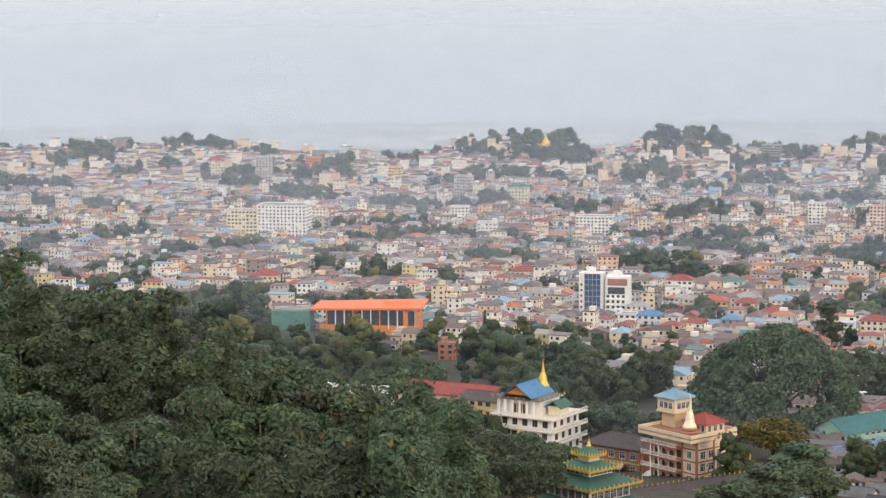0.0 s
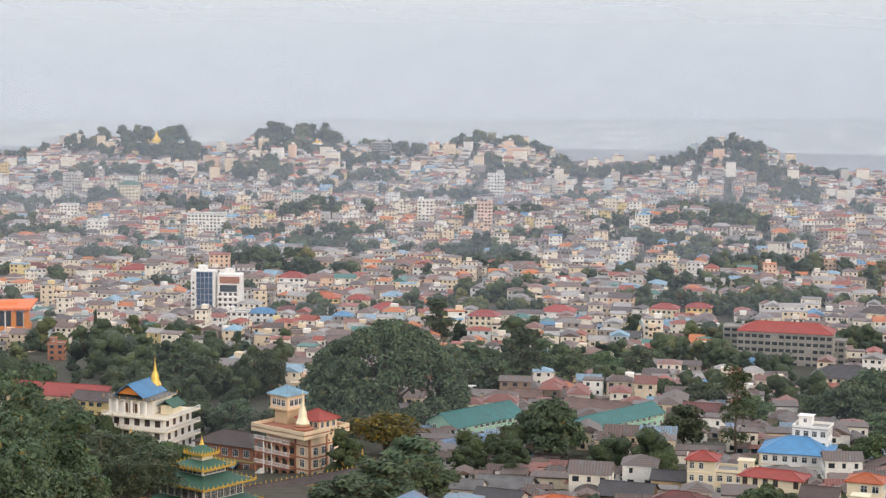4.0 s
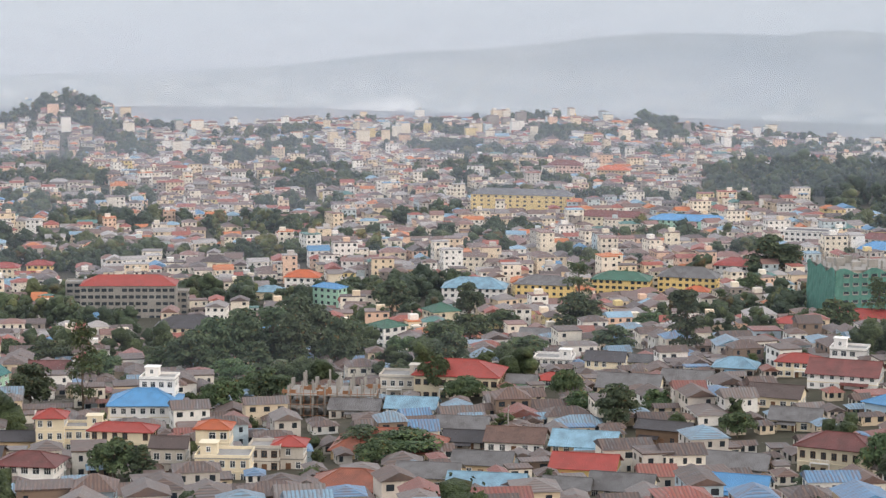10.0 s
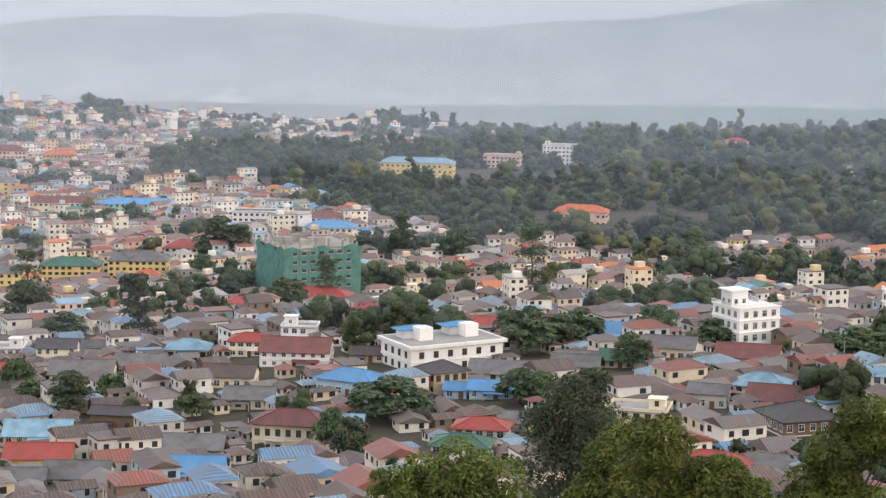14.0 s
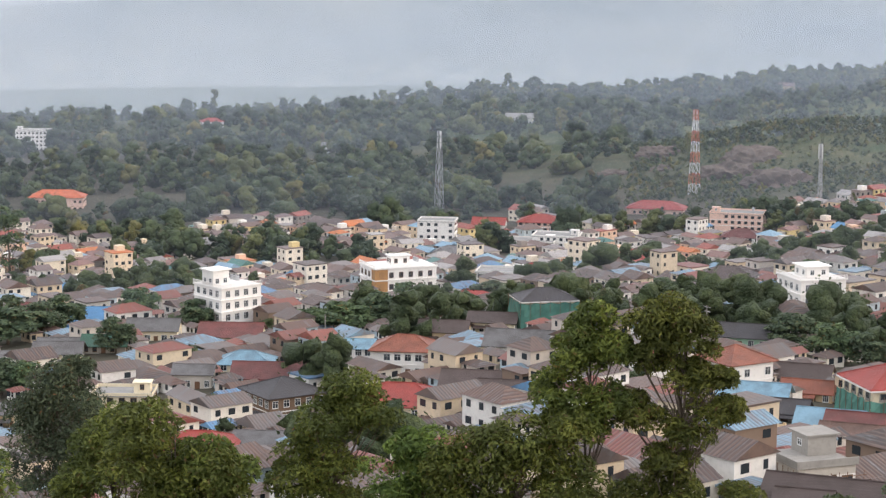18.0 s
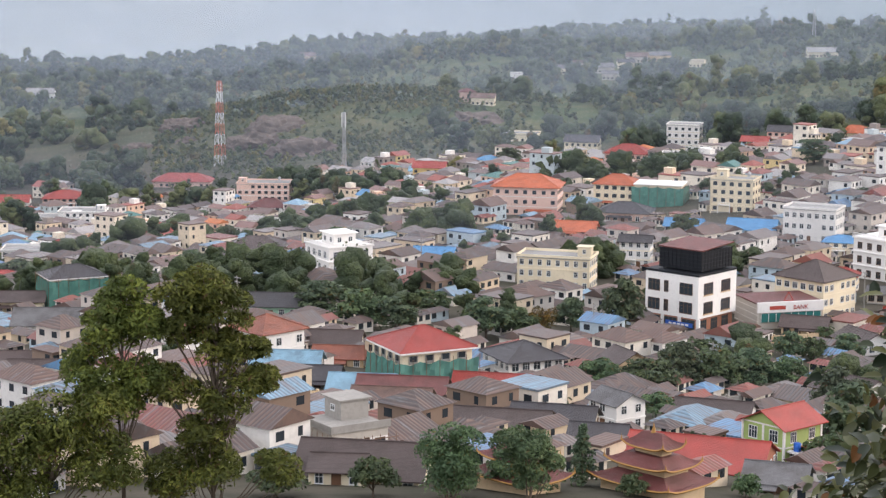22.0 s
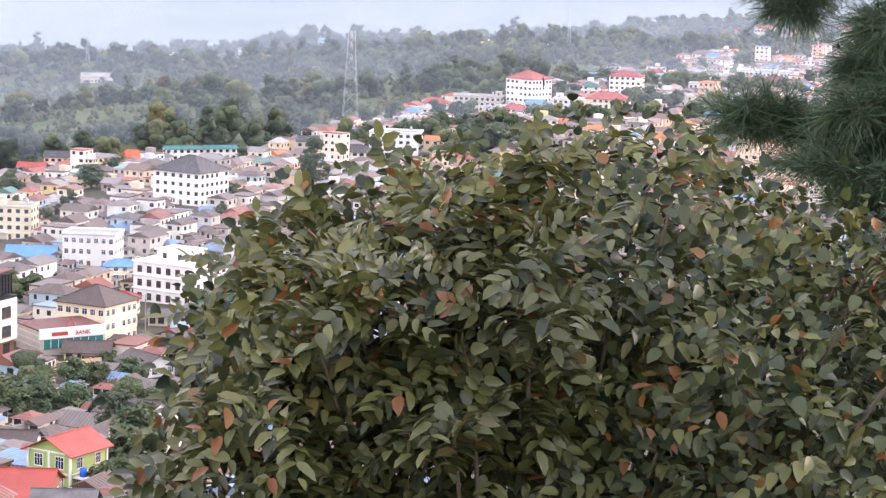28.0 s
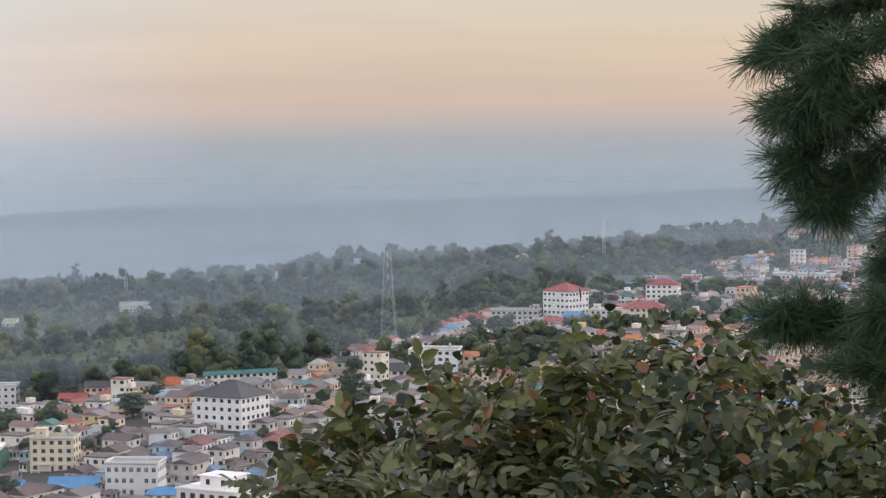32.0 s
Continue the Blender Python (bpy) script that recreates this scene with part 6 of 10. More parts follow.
def orange_hall():
    root = site("orange_hall", -38.0, 1154.0, 56, 23, -9, "long orange hall with wide flat canopy roof and glazed upper floor", "hall")
    o = WALLS["orange"]
    boxpart("main_body", root, (-26, 26, -9, 9, -8, 7.0), o)
    boxpart("glazed_floor", root, (-22, 25, -8.6, 8.6, 7.0, 14.6), GLASS)
    for i in range(11):
        x = -22 + i * 4.7
        boxpart("column", root, (x - 0.3, x + 0.3, -9.3, -8.7, 5, 15), WALLS["white"] if i % 3 else o)
    for x in (26.5, 20):
        boxpart("orange_pier", root, (x - 1.2, x + 1.2, -10, -7, -8, 15), o)
    g = Geo()
    low = [(-30, -12.5, 14.8), (29, -12.5, 16.0), (29, 11.5, 17.6), (-30, 11.5, 15.4)]
    g.hull(low, [(p[0], p[1], p[2] + 1.0) for p in low])
    canopy = painted("orange_canopy_sheet", (0.78, 0.16, 0.025), 0.55, 0.15)
    part("canopy_roof", g.mesh("canopy_roof", canopy), root, None, "wide orange canopy roof")
    g = Geo()
    g.gable(12, 10, 16.4, 2.0, 0.8, 14, -2)
    part("raised_roof", g.mesh("raised_roof", canopy), root)
    glass_n = site("scaffolded_building", -79.5, 1158.0, 20, 14, -5, "building wrapped in green safety netting", "building")
    boxpart("main_body", glass_n, (-9.6, 9.6, -6.6, 6.6, -8, 12.5), WALLS["concrete"])
    boxpart("netting", glass_n, (-10.2, 10.2, -7.3, 7.3, -8, 11.6), NETTING, "green safety netting")


def glass_towers():
    for x, y, w, h, lab, glassy in ((84.5, 1246.0, 13.6, 27.0, "white office tower with blue glass front", True), (99.5, 1246.0, 13.6, 25.0, "white office block with stacked balconies and red panel", False)):
        root = site("office_tower", x, y, w, 10, -12, lab, "building")
        boxpart("main_body", root, (-w / 2, w / 2, -5, 5, -5, h), WALLS["white"])
        if glassy:
            blue = painted("blue_curtain_glass", (0.03, 0.07, 0.14), 0.1, 0.1, relief=0.0, spec=0.8)
            for i in range(4):
                for k in range(8):
                    boxpart("pane", root, (-w / 2 + 3.2 + i * 2.3, -w / 2 + 5.3 + i * 2.3, -5.2, -5.0, 1.2 + k * 3.2, 4.2 + k * 3.2), blue)
            row(root, window_mesh(0.9, 1.0, FRAME_B), "window", 1, -w / 2, -w / 2 + 3, -5, 20, 0)
            for k in range(6):
                part("window", window_mesh(0.9, 1.0, FRAME_B), root, pose(-w / 2 + 1.4, -5, 4 + k * 3.2))
        else:
            boxpart("red_panel", root, (-w / 2 + 1.2, w / 2 - 1.2, -5.3, -5.0, h - 5, h - 1.2), WALLS["brick"])
            for k in range(4):
                boxpart("balcony_slab", root, (-w / 2 - 0.4, w / 2 - 3, -6.4, -5, 2.5 + k * 3.1, 3.3 + k * 3.1), WALLS["white"])
                row(root, window_mesh(1.4, 1.4, FRAME_B), "window", 4, -w / 2, w / 2 - 2, -5, 3.9 + k * 3.1, 0)
            boxpart("glass_band", root, (-w / 2 + 1.4, w / 2 - 2.6, -5.25, -5, 15.2, 19), GLASS)
        boxpart("roof_room", root, (-3, 2, -2, 3, h, h + 2.8), WALLS["white"])
        g = Geo()
        g.tube(1.5, 0.5, h + 2.8, h + 4.4, 0.9, 0.9, 10)
        part("roof_tank", g.mesh("roof_tank", STEEL), root)


def net_block():
    w, d, h = 29.8, 33.6, 25.0
    root = site("scaffolded_block", 577.7, 740.5, w, d, -105, "unfinished concrete block wrapped in green safety netting", "building")
    root.location.z += 4.0
    for f in range(7):
        boxpart("floor_slab", root, (-w / 2, w / 2, -d / 2, d / 2, f * 3.6 - (8 if f == 0 else 0), f * 3.6 + 0.35), WALLS["concrete"])
    for i in range(6):
        for j in range(6):
            if i in (0, 5) or j in (0, 5):
                x, y = -w / 2 + 0.6 + (w - 1.2) * i / 5, -d / 2 + 0.6 + (d - 1.2) * j / 5
                boxpart("column", root, (x - 0.35, x + 0.35, y - 0.35, y + 0.35, 0, 23.4 + (i * 7 + j * 5) % 3 * 1.1), WALLS["concrete"])
    boxpart("infill_wall", root, (-w / 2 + 0.8, w / 2 - 0.8, -d / 2 + 0.8, d / 2 - 0.8, 0, 21.5), WALLS["grey"])
    for k in range(6):
        boxpart("roof_room", root, (-10 + k * 3.3, -7.6 + k * 3.3, -12 + (k % 3) * 6, -8 + (k % 3) * 6, 21.9, 24.0 + (k % 2) * 1.2), WALLS["concrete"])
    net = Geo()
    for (x0, y0, x1, y1) in ((-w / 2 - 0.8, -d / 2 - 0.8, w / 2 + 0.8, -d / 2 - 0.8), (w / 2 + 0.8, -d / 2 - 0.8, w / 2 + 0.8, d / 2 + 0.8)):
        n, m = 18, 8
        for i in range(n):
            for k in range(m):
                pts = []
                for a, b in ((i, k), (i + 1, k), (i + 1, k + 1), (i, k + 1)):
                    t = a / n
                    bulge = 0.25 * math.sin(a * 2.1 + b * 1.7)
                    nx, ny = (0, -bulge) if y0 == y1 else (bulge, 0)
                    top = 21.8 + 1.2 * math.sin(a * 0.9)
                    pts.append((x0 + (x1 - x0) * t + nx, y0 + (y1 - y0) * t + ny, -6 + (top + 6) * b / m))
                net.poly(pts)
    part("netting", net.mesh("netting", NETTING), root, None, "sagging green safety netting")
    win = shared("netwin", lambda: bay_mesh(2.4, 1.5))
    for f in range(1, 6):
        row(root, win, "window_opening", 7, -d / 2 + 2, d / 2 - 3, w / 2 + 1.0, f * 3.6 + 0.9, 90, "y")


def white_wide():
    w, d, h = 17.6, 28.1, 7.0
    root = site("white_villa", 392.4, 443.9, w, d, -103, "wide white modern building with flat roof and roof towers", "building")
    wh = WALLS["white"]
    boxpart("main_body", root, (-w / 2, w / 2, -d / 2, d / 2, -4, h), wh)
    boxpart("roof_slab", root, (-w / 2 - 0.9, w / 2 + 0.9, -d / 2 - 0.9, d / 2 + 0.9, h, h + 0.9), wh)
    boxpart("roof_floor", root, (-w / 2, w / 2, -d / 2, d / 2, h + 0.9, h + 0.95), ROOFS["cement"])
    boxpart("ledge", root, (-w / 2 - 0.2, w / 2 + 0.2, -d / 2 - 0.2, d / 2 + 0.2, 3.2, 3.5), wh)
    for yy in (-6.5, 7.5):
        boxpart("roof_tower", root, (-1.2, 3.2, yy - 2.0, yy + 2.0, h + 0.9, h + 4.4), wh)
        boxpart("roof_room", root, (-6.0, -1.2, yy - 4.5, yy + 2.5, h + 0.9, h + 3.3), wh)
        hippart("blue_roof", root, 5.0, 8.4, h + 3.35, 0.8, 0.5, ROOFS["blue"], -3.7, yy - 1.2, "small blue sheet roof")
    for f in (0, 1):
        row(root, window_mesh(1.3, 1.6, FRAME_B, 1), "window", 6, -d / 2 + 1, d / 2 - 1, w / 2, f * 3.4 + 1.0, 90, "y")
        row(root, window_mesh(1.2, 1.6, FRAME_B, 1), "window", 4, -w / 2 + 1, w / 2 - 1, -d / 2, f * 3.4 + 1.0, 0)


def stepped_white(name, x, y, w, d, turn, h, label, step=0.55, frame=FRAME_W, accent=None, corner=0.0, panel=None):
    """A pale flat-roofed house with set-back roof storey, ledges and balustrades."""
    root = site(name, x, y, w, d, turn, label, "house")
    wh = accent or WALLS["white"]
    fl = max(2, round(h / 3.5))
    fh = h / fl
    boxpart("main_body", root, (-w / 2, w / 2, -d / 2, d / 2, -4, h), wh)
    for f in range(1, fl + 1):
        boxpart("ledge", root, (-w / 2 - 0.35, w / 2 + 0.35, -d / 2 - 0.35, d / 2 + 0.35, f * fh - 0.15, f * fh + 0.18), wh)
    for f in range(fl):
        row(root, window_mesh(1.4, 1.7, frame, 2), "window", max(2, int(w / 3.2)), -w / 2 + 0.6, w / 2 - 0.6, -d / 2, f * fh + 0.9, 0)
        row(root, window_mesh(1.4, 1.7, frame, 2), "window", max(2, int(d / 3.2)), -d / 2 + 0.6, d / 2 - 0.6, w / 2, f * fh + 0.9, 90, "y")
    a, b = w * step / 2, d * step / 2
    v = -corner * (d / 2 - b)
    top = h + 3.2 + 1.4 * corner
    boxpart("roof_storey", root, (-a, a, v - b, v + b, h, top), wh)
    boxpart("roof_slab", root, (-a - 0.6, a + 0.6, v - b - 0.6, v + b + 0.6, top, top + 0.3), wh)
    row(root, window_mesh(1.1, 1.3, frame, 1), "window", 2, -a, a, v - b, h + 1.0, 0)
    row(root, window_mesh(1.1, 1.3, frame, 1), "window", 2, v - b, v + b, a, h + 1.0, 90, "y")
    if panel:  # cladding round the near corner
        boxpart("corner_panel", root, (w / 2 - 3.4, w / 2 + 0.05, -d / 2 - 0.05, -d / 2 + 4.6, fh + 0.2, h - 0.2), panel)
    for i in range(3):  # tanks and vents on the terrace
        g = Geo()
        g.tube(-w * 0.36 + i * 1.5, d * 0.36, h + 0.15, h + 1.5, 0.5, 0.5, 10)
        part("roof_tank", g.mesh("roof_tank", STEEL), root)
    part("railing", railing_mesh(w + 0.4), root, pose(0, -d / 2 - 0.2, h + 0.25))
    part("railing", railing_mesh(d + 0.4), root, pose(w / 2 + 0.2, 0, h + 0.25, 0, 0, 90))
    return root


def black_top():
    w, d, h = 15.5, 15.8, 10.6
    root = site("corner_building", 509.9, 148.0, w, d, -109, "white corner building with dark windows and black shade-cloth top storey", "building")
    wh = WALLS["white"]
    boxpart("main_body", root, (-w / 2, w / 2, -d / 2, d / 2, 3.6, h + 3.2), wh)
    boxpart("ground_floor", root, (-w / 2 + 0.1, w / 2 - 0.8, -d / 2 + 0.1, d / 2 - 0.3, -4, 3.6), WALLS["brick"])
    for x in (-w / 2, -2.6, 2.4, w / 2):
        boxpart("pier", root, (x - 0.45, x + 0.45, -d / 2 - 0.05, -d / 2 + 0.5, -4, 3.6), wh)
    for f in (4.7, 9.3):
        for x, ww in ((-5.2, 3.3), (-1.6, 1.1), (4.2, 3.6)):
            part("window", window_mesh(ww, 2.6, FRAME_B, 2), root, pose(x, -d / 2, f))
        for y in (-3.8, 3.4):
            part("window", window_mesh(3.6, 2.6, FRAME_B, 3), root, pose(w / 2, y, f, 0, 0, 90))
            boxpart("window_band", root, (w / 2, w / 2 + 0.06, y - 2.1, y + 2.1, f - 0.45, f - 0.2), WALLS["tan"])
    for x in (-5.2, -0.2, 5.0):
        part("shop_window", window_mesh(3.6, 2.8, FRAME_B, 2), root, pose(x, -d / 2 + 0.08, 0.4))
    for y in (-4.5, 0, 4.5):
        part("shop_window", window_mesh(2.6, 2.6, FRAME_B, 2), root, pose(w / 2 - 0.8, y, 0.3, 0, 0, 90))
    top = h + 3.2
    boxpart("roof_slab", root, (-w / 2 - 0.1, w / 2 + 0.1, -d / 2 - 0.1, d / 2 + 0.1, top, top + 0.55), BLACKNET)
    g = Geo()
    n = 10
    for k in range(5):
        g.box(-w / 2 + 2.4, w / 2 - 0.9, -d / 2 + 2.4 - 0.03 * k, d / 2 - 1.0, top + 0.9 + k * 0.95, top + 1.8 + k * 0.95, 0)
    for i in range(n + 1):
        x = -w / 2 + 2.4 + (w - 3.3) * i / n
        g.box(x - 0.06, x + 0.06, -d / 2 + 2.15, -d / 2 + 2.28, top + 0.9, top + 5.8, 0)
        y = -d / 2 + 2.4 + (d - 3.4) * i / n
        g.box(w / 2 - 0.88, w / 2 - 0.76, y - 0.06, y + 0.06, top + 0.9, top + 5.8, 0)
    part("shade_cloth_storey", g.mesh("shade_cloth_storey", BLACKNET), root, None, "black shade-cloth clad top storey")
    g = Geo()
    low = [(-w / 2 + 2.0, -d / 2 + 2.0, top + 5.8), (w / 2 - 0.5, -d / 2 + 2.0, top + 5.8), (w / 2 - 0.5, d / 2 - 0.6, top + 6.6), (-w / 2 + 2.0, d / 2 - 0.6, top + 6.6)]
    g.hull(low, [(p[0], p[1], p[2] + 0.25) for p in low])
    part("roof", g.mesh("roof", ROOFS["maroon"]), root, None, "low maroon sheet roof")
    g = Geo()
    g.box(-1.0, 6.8, -d / 2 - 0.9, -d / 2 - 0.7, 1.6, 2.6)
    for k in range(5):
        g.box(0.0 + k * 1.2, 0.9 + k * 1.2, -d / 2 - 0.94, -d / 2 - 0.9, 1.9, 2.3, 1)
    sign = thing("shop_sign", root.matrix_basis.copy(), "blue shop sign board with unreadable white lettering", "sign")
    part("sign_board", g.mesh("sign_board", [painted("blue_sign", (0.03, 0.10, 0.40), 0.5, 0.1), FRAME_W]), sign)
    part("sign_bracket", shared("bracket", lambda: bracket()), sign, pose(3, -d / 2 - 0.4, 2.0))


def bracket():
    g = Geo()
    for s in (-2.5, 2.5):
        g.rod((s, -0.4, 0), (s, 0.6, 0.2), 0.05)
    return g.mesh("sign_bracket", STEEL)


def bank():
    w, d, h = 13.7, 17.0, 6.6
    root = site("bank_building", 524.5, 130.0, w, d, -141, "low grey bank with teal glass band and red lettering", "building")
    boxpart("main_body", root, (-w / 2, w / 2, -d / 2, d / 2, -3, h), WALLS["grey"])
    boxpart("glass_band", root, (w / 2, w / 2 + 0.25, -d / 2 + 0.8, d / 2 - 0.4, 2.2, 4.4), painted("teal_glass", (0.03, 0.16, 0.15), 0.15, 0.1, relief=0.0, spec=0.7))
    for i in range(9):
        y = -d / 2 + 0.8 + i * (d - 1.2) / 8
        boxpart("mullion", root, (w / 2 + 0.2, w / 2 + 0.32, y - 0.06, y + 0.06, 2.2, 4.4), FRAME_W)
    boxpart("fascia", root, (w / 2 - 0.2, w / 2 + 0.45, -d / 2 - 0.2, d / 2 + 0.2, 4.6, h + 0.5), WALLS["white"])
    txt = bpy.data.curves.new("lettering", "FONT")
    txt.body, txt.size, txt.extrude, txt.align_x = "BANK", 1.5, 0.04, "CENTER"
    txt.materials.append(REDPAINT)
    part("lettering", txt, root, pose(w / 2 + 0.5, 2.6, 5.2, 90, 0, 90), "red lettering")
    g = Geo()
    g.box(w / 2 + 0.5, w / 2 + 0.56, -5.6, -1.4, 5.3, 6.2)
    part("brand_mark", g.mesh("brand_mark", REDPAINT), root)
    g = Geo()
    for a, b in (((w / 2 - 1, -1.3, h + 0.4), (w / 2 - 1, 0, h + 2.6)), ((w / 2 - 1, 1.3, h + 0.4), (w / 2 - 1, 0, h + 2.6)), ((w / 2 - 1, -1.3, h + 0.5), (w / 2 - 1, 1.3, h + 0.5))):
        g.rod(a, b, 0.12)
    part("roof_emblem", g.mesh("roof_emblem", REDPAINT), root)
    boxpart("roof", root, (-w / 2 - 0.2, w / 2 - 0.3, -d / 2 - 0.2, d / 2 + 0.2, h, h + 0.3), ROOFS["maroon"])
    for k in range(4):
        boxpart("panel_joint", root, (-w / 2 - 0.03, w / 2, -d / 2 - 0.03, -d / 2, 0.9 + k * 1.5, 1.0 + k * 1.5), WALLS["white"])
    sg = thing("red_white_sign", pose(546.0, 104.0, base_z(546, 104, 3, 3), 0, 0, -70), "red and white roadside sign panel", "sign")
    boxpart("panel", sg, (-4.5, 4.5, -0.2, 0.2, 2.0, 3.8), REDPAINT)
    boxpart("upper_panel", sg, (-3, 4.5, -0.22, 0.22, 3.8, 5.2), WALLS["sky"])
    for s in (-3.5, 3.5):
        boxpart("post", sg, (s - 0.12, s + 0.12, -0.12, 0.12, -2, 2.0), STEEL)


def net_house(x, y, w, d, h, turn, roof, label, net_from=0.0, net_to=0.75):
    root = site("scaffolded_house", x, y, w, d, turn, label, "house")
    boxpart("main_body", root, (-w / 2, w / 2, -d / 2, d / 2, -4, h), WALLS["cream"])
    row(root, bay_mesh(1.6, 1.5), "window_opening", max(2, int(w / 3)), -w / 2 + 0.5, w / 2 - 0.5, -d / 2, h - 2.4, 0)
    row(root, bay_mesh(1.6, 1.5), "window_opening", max(2, int(d / 3)), -d / 2 + 0.5, d / 2 - 0.5, w / 2, h - 2.4, 90, "y")
    if roof:
        hippart("roof", root, w, d, h, min(w, d) * 0.25, 0.8, ROOFS[roof])
        boxpart("fascia", root, (-w / 2 - 0.9, w / 2 + 0.9, -d / 2 - 0.9, d / 2 + 0.9, h - 0.4, h - 0.12), WALLS["white"])
    else:
        boxpart("roof_slab", root, (-w / 2 - 0.4, w / 2 + 0.4, -d / 2 - 0.4, d / 2 + 0.4, h, h + 0.4), WALLS["white"])
    for side, (x0, y0, x1, y1) in enumerate(((-w / 2 - 0.9, -d / 2 - 0.9, w / 2 + 0.9, -d / 2 - 0.9), (w / 2 + 0.9, -d / 2 - 0.9, w / 2 + 0.9, d / 2 + 0.9))):
        net = Geo()
        n, m = 16, 6
        for i in range(n):
            for k in range(m):
                pts = []
                for a, b in ((i, k), (i + 1, k), (i + 1, k + 1), (i, k + 1)):
                    bulge = 0.22 * math.sin(a * 1.9 + b * 1.3 + x)
                    sag = 0.5 * math.sin(a * math.pi / 4) ** 2 * (b == m)
                    pts.append((x0 + (x1 - x0) * a / n + (bulge if x0 == x1 else 0), y0 + (y1 - y0) * a / n + (bulge if y0 == y1 else 0), -2.5 * (net_from == 0) + h * net_from + (h * (net_to - net_from) + 2.5 * (net_from == 0)) * b / m - sag))
                net.poly(pts)
        part("netting", net.mesh("netting", NETTING), root, None, "green safety netting")
        g = Geo()
        for i in range(7):
            px, py = x0 + (x1 - x0) * i / 6, y0 + (y1 - y0) * i / 6
            g.rod((px * 1.02, py * 1.02, -2.5), (px * 1.02, py * 1.02, h * net_to + 0.6), 0.06)
        part("scaffold_poles", tagged_mesh(g.mesh("scaffold_poles", WOOD)), root)
    return root


def tagged_mesh(me):
    return me


def concrete_house():
    w, d, h = 9.1, 8.5, 5.4
    root = site("unfinished_house", 256.8, 121.5, w, d, -124, "unfinished concrete house with bamboo scaffold and green netting", "house")
    boxpart("main_body", root, (-w / 2, w / 2, -d / 2, d / 2, -4, h), WALLS["grey"])
    boxpart("white_wall", root, (w / 2, w / 2 + 0.06, -d / 2, d / 2, -3, h - 1.2), WALLS["white"])
    boxpart("roof_slab", root, (-w / 2 - 0.3, w / 2 + 0.3, -d / 2 - 0.3, d / 2 + 0.3, h, h + 0.2), WALLS["concrete"])
    for dims in ((-w / 2 - 0.3, w / 2 + 0.3, -d / 2 - 0.3, -d / 2 - 0.15), (w / 2 + 0.15, w / 2 + 0.3, -d / 2 - 0.15, d / 2 + 0.3)):
        boxpart("parapet", root, (*dims, h + 0.2, h + 1.0), WALLS["concrete"])
    boxpart("roof_room", root, (-w / 2, -w / 2 + 4.2, 0, d / 2, h + 0.2, h + 2.8), WALLS["concrete"])
    boxpart("roof_room_slab", root, (-w / 2 - 0.4, -w / 2 + 4.6, -0.4, d / 2 + 0.4, h + 2.8, h + 3.0), WALLS["concrete"])
    part("window", window_mesh(0.9, 0.7, FRAME_W), root, pose(-w / 2 + 2.1, 0, h + 1.3))
    for y, ww in ((-2.6, 1.5), (-0.2, 0.6), (1.0, 0.6), (3.0, 1.4)):
        part("window", window_mesh(ww, 1.4 if ww > 1 else 0.4, FRAME_B, 1), root, pose(w / 2 + 0.06, y, 2.6 if ww > 1 else 3.8, 0, 0, 90))
    part("window", window_mesh(1.5, 1.4, FRAME_B, 1), root, pose(2.5, -d / 2, 2.2))
    g = Geo()
    for i in range(9):
        y = -d / 2 - 0.6 + i * (d + 1.2) / 8
        g.rod((w / 2 + 1.2, y, -2.5), (w / 2 + 1.1, y, 4.8), 0.05)
        x = -w / 2 - 0.8 + i * (w + 1.6) / 8
        g.rod((x, -d / 2 - 1.2, -2.5), (x, -d / 2 - 1.1, 5.6), 0.05)
    for z in (0.6, 2.4, 4.2):
        g.rod((w / 2 + 1.15, -d / 2 - 1, z), (w / 2 + 1.15, d / 2 + 1, z), 0.05)
        g.rod((-w / 2 - 1, -d / 2 - 1.15, z), (w / 2 + 1, -d / 2 - 1.15, z), 0.05)
    part("bamboo_scaffold", g.mesh("bamboo_scaffold", WOOD), root, None, "bamboo scaffold poles")
    boxpart("netting", root, (-w / 2 - 0.5, -w / 2 + 1.4, -d / 2 - 1.4, -d / 2 - 1.25, 2.4, 6.8), NETTING, "green safety netting")


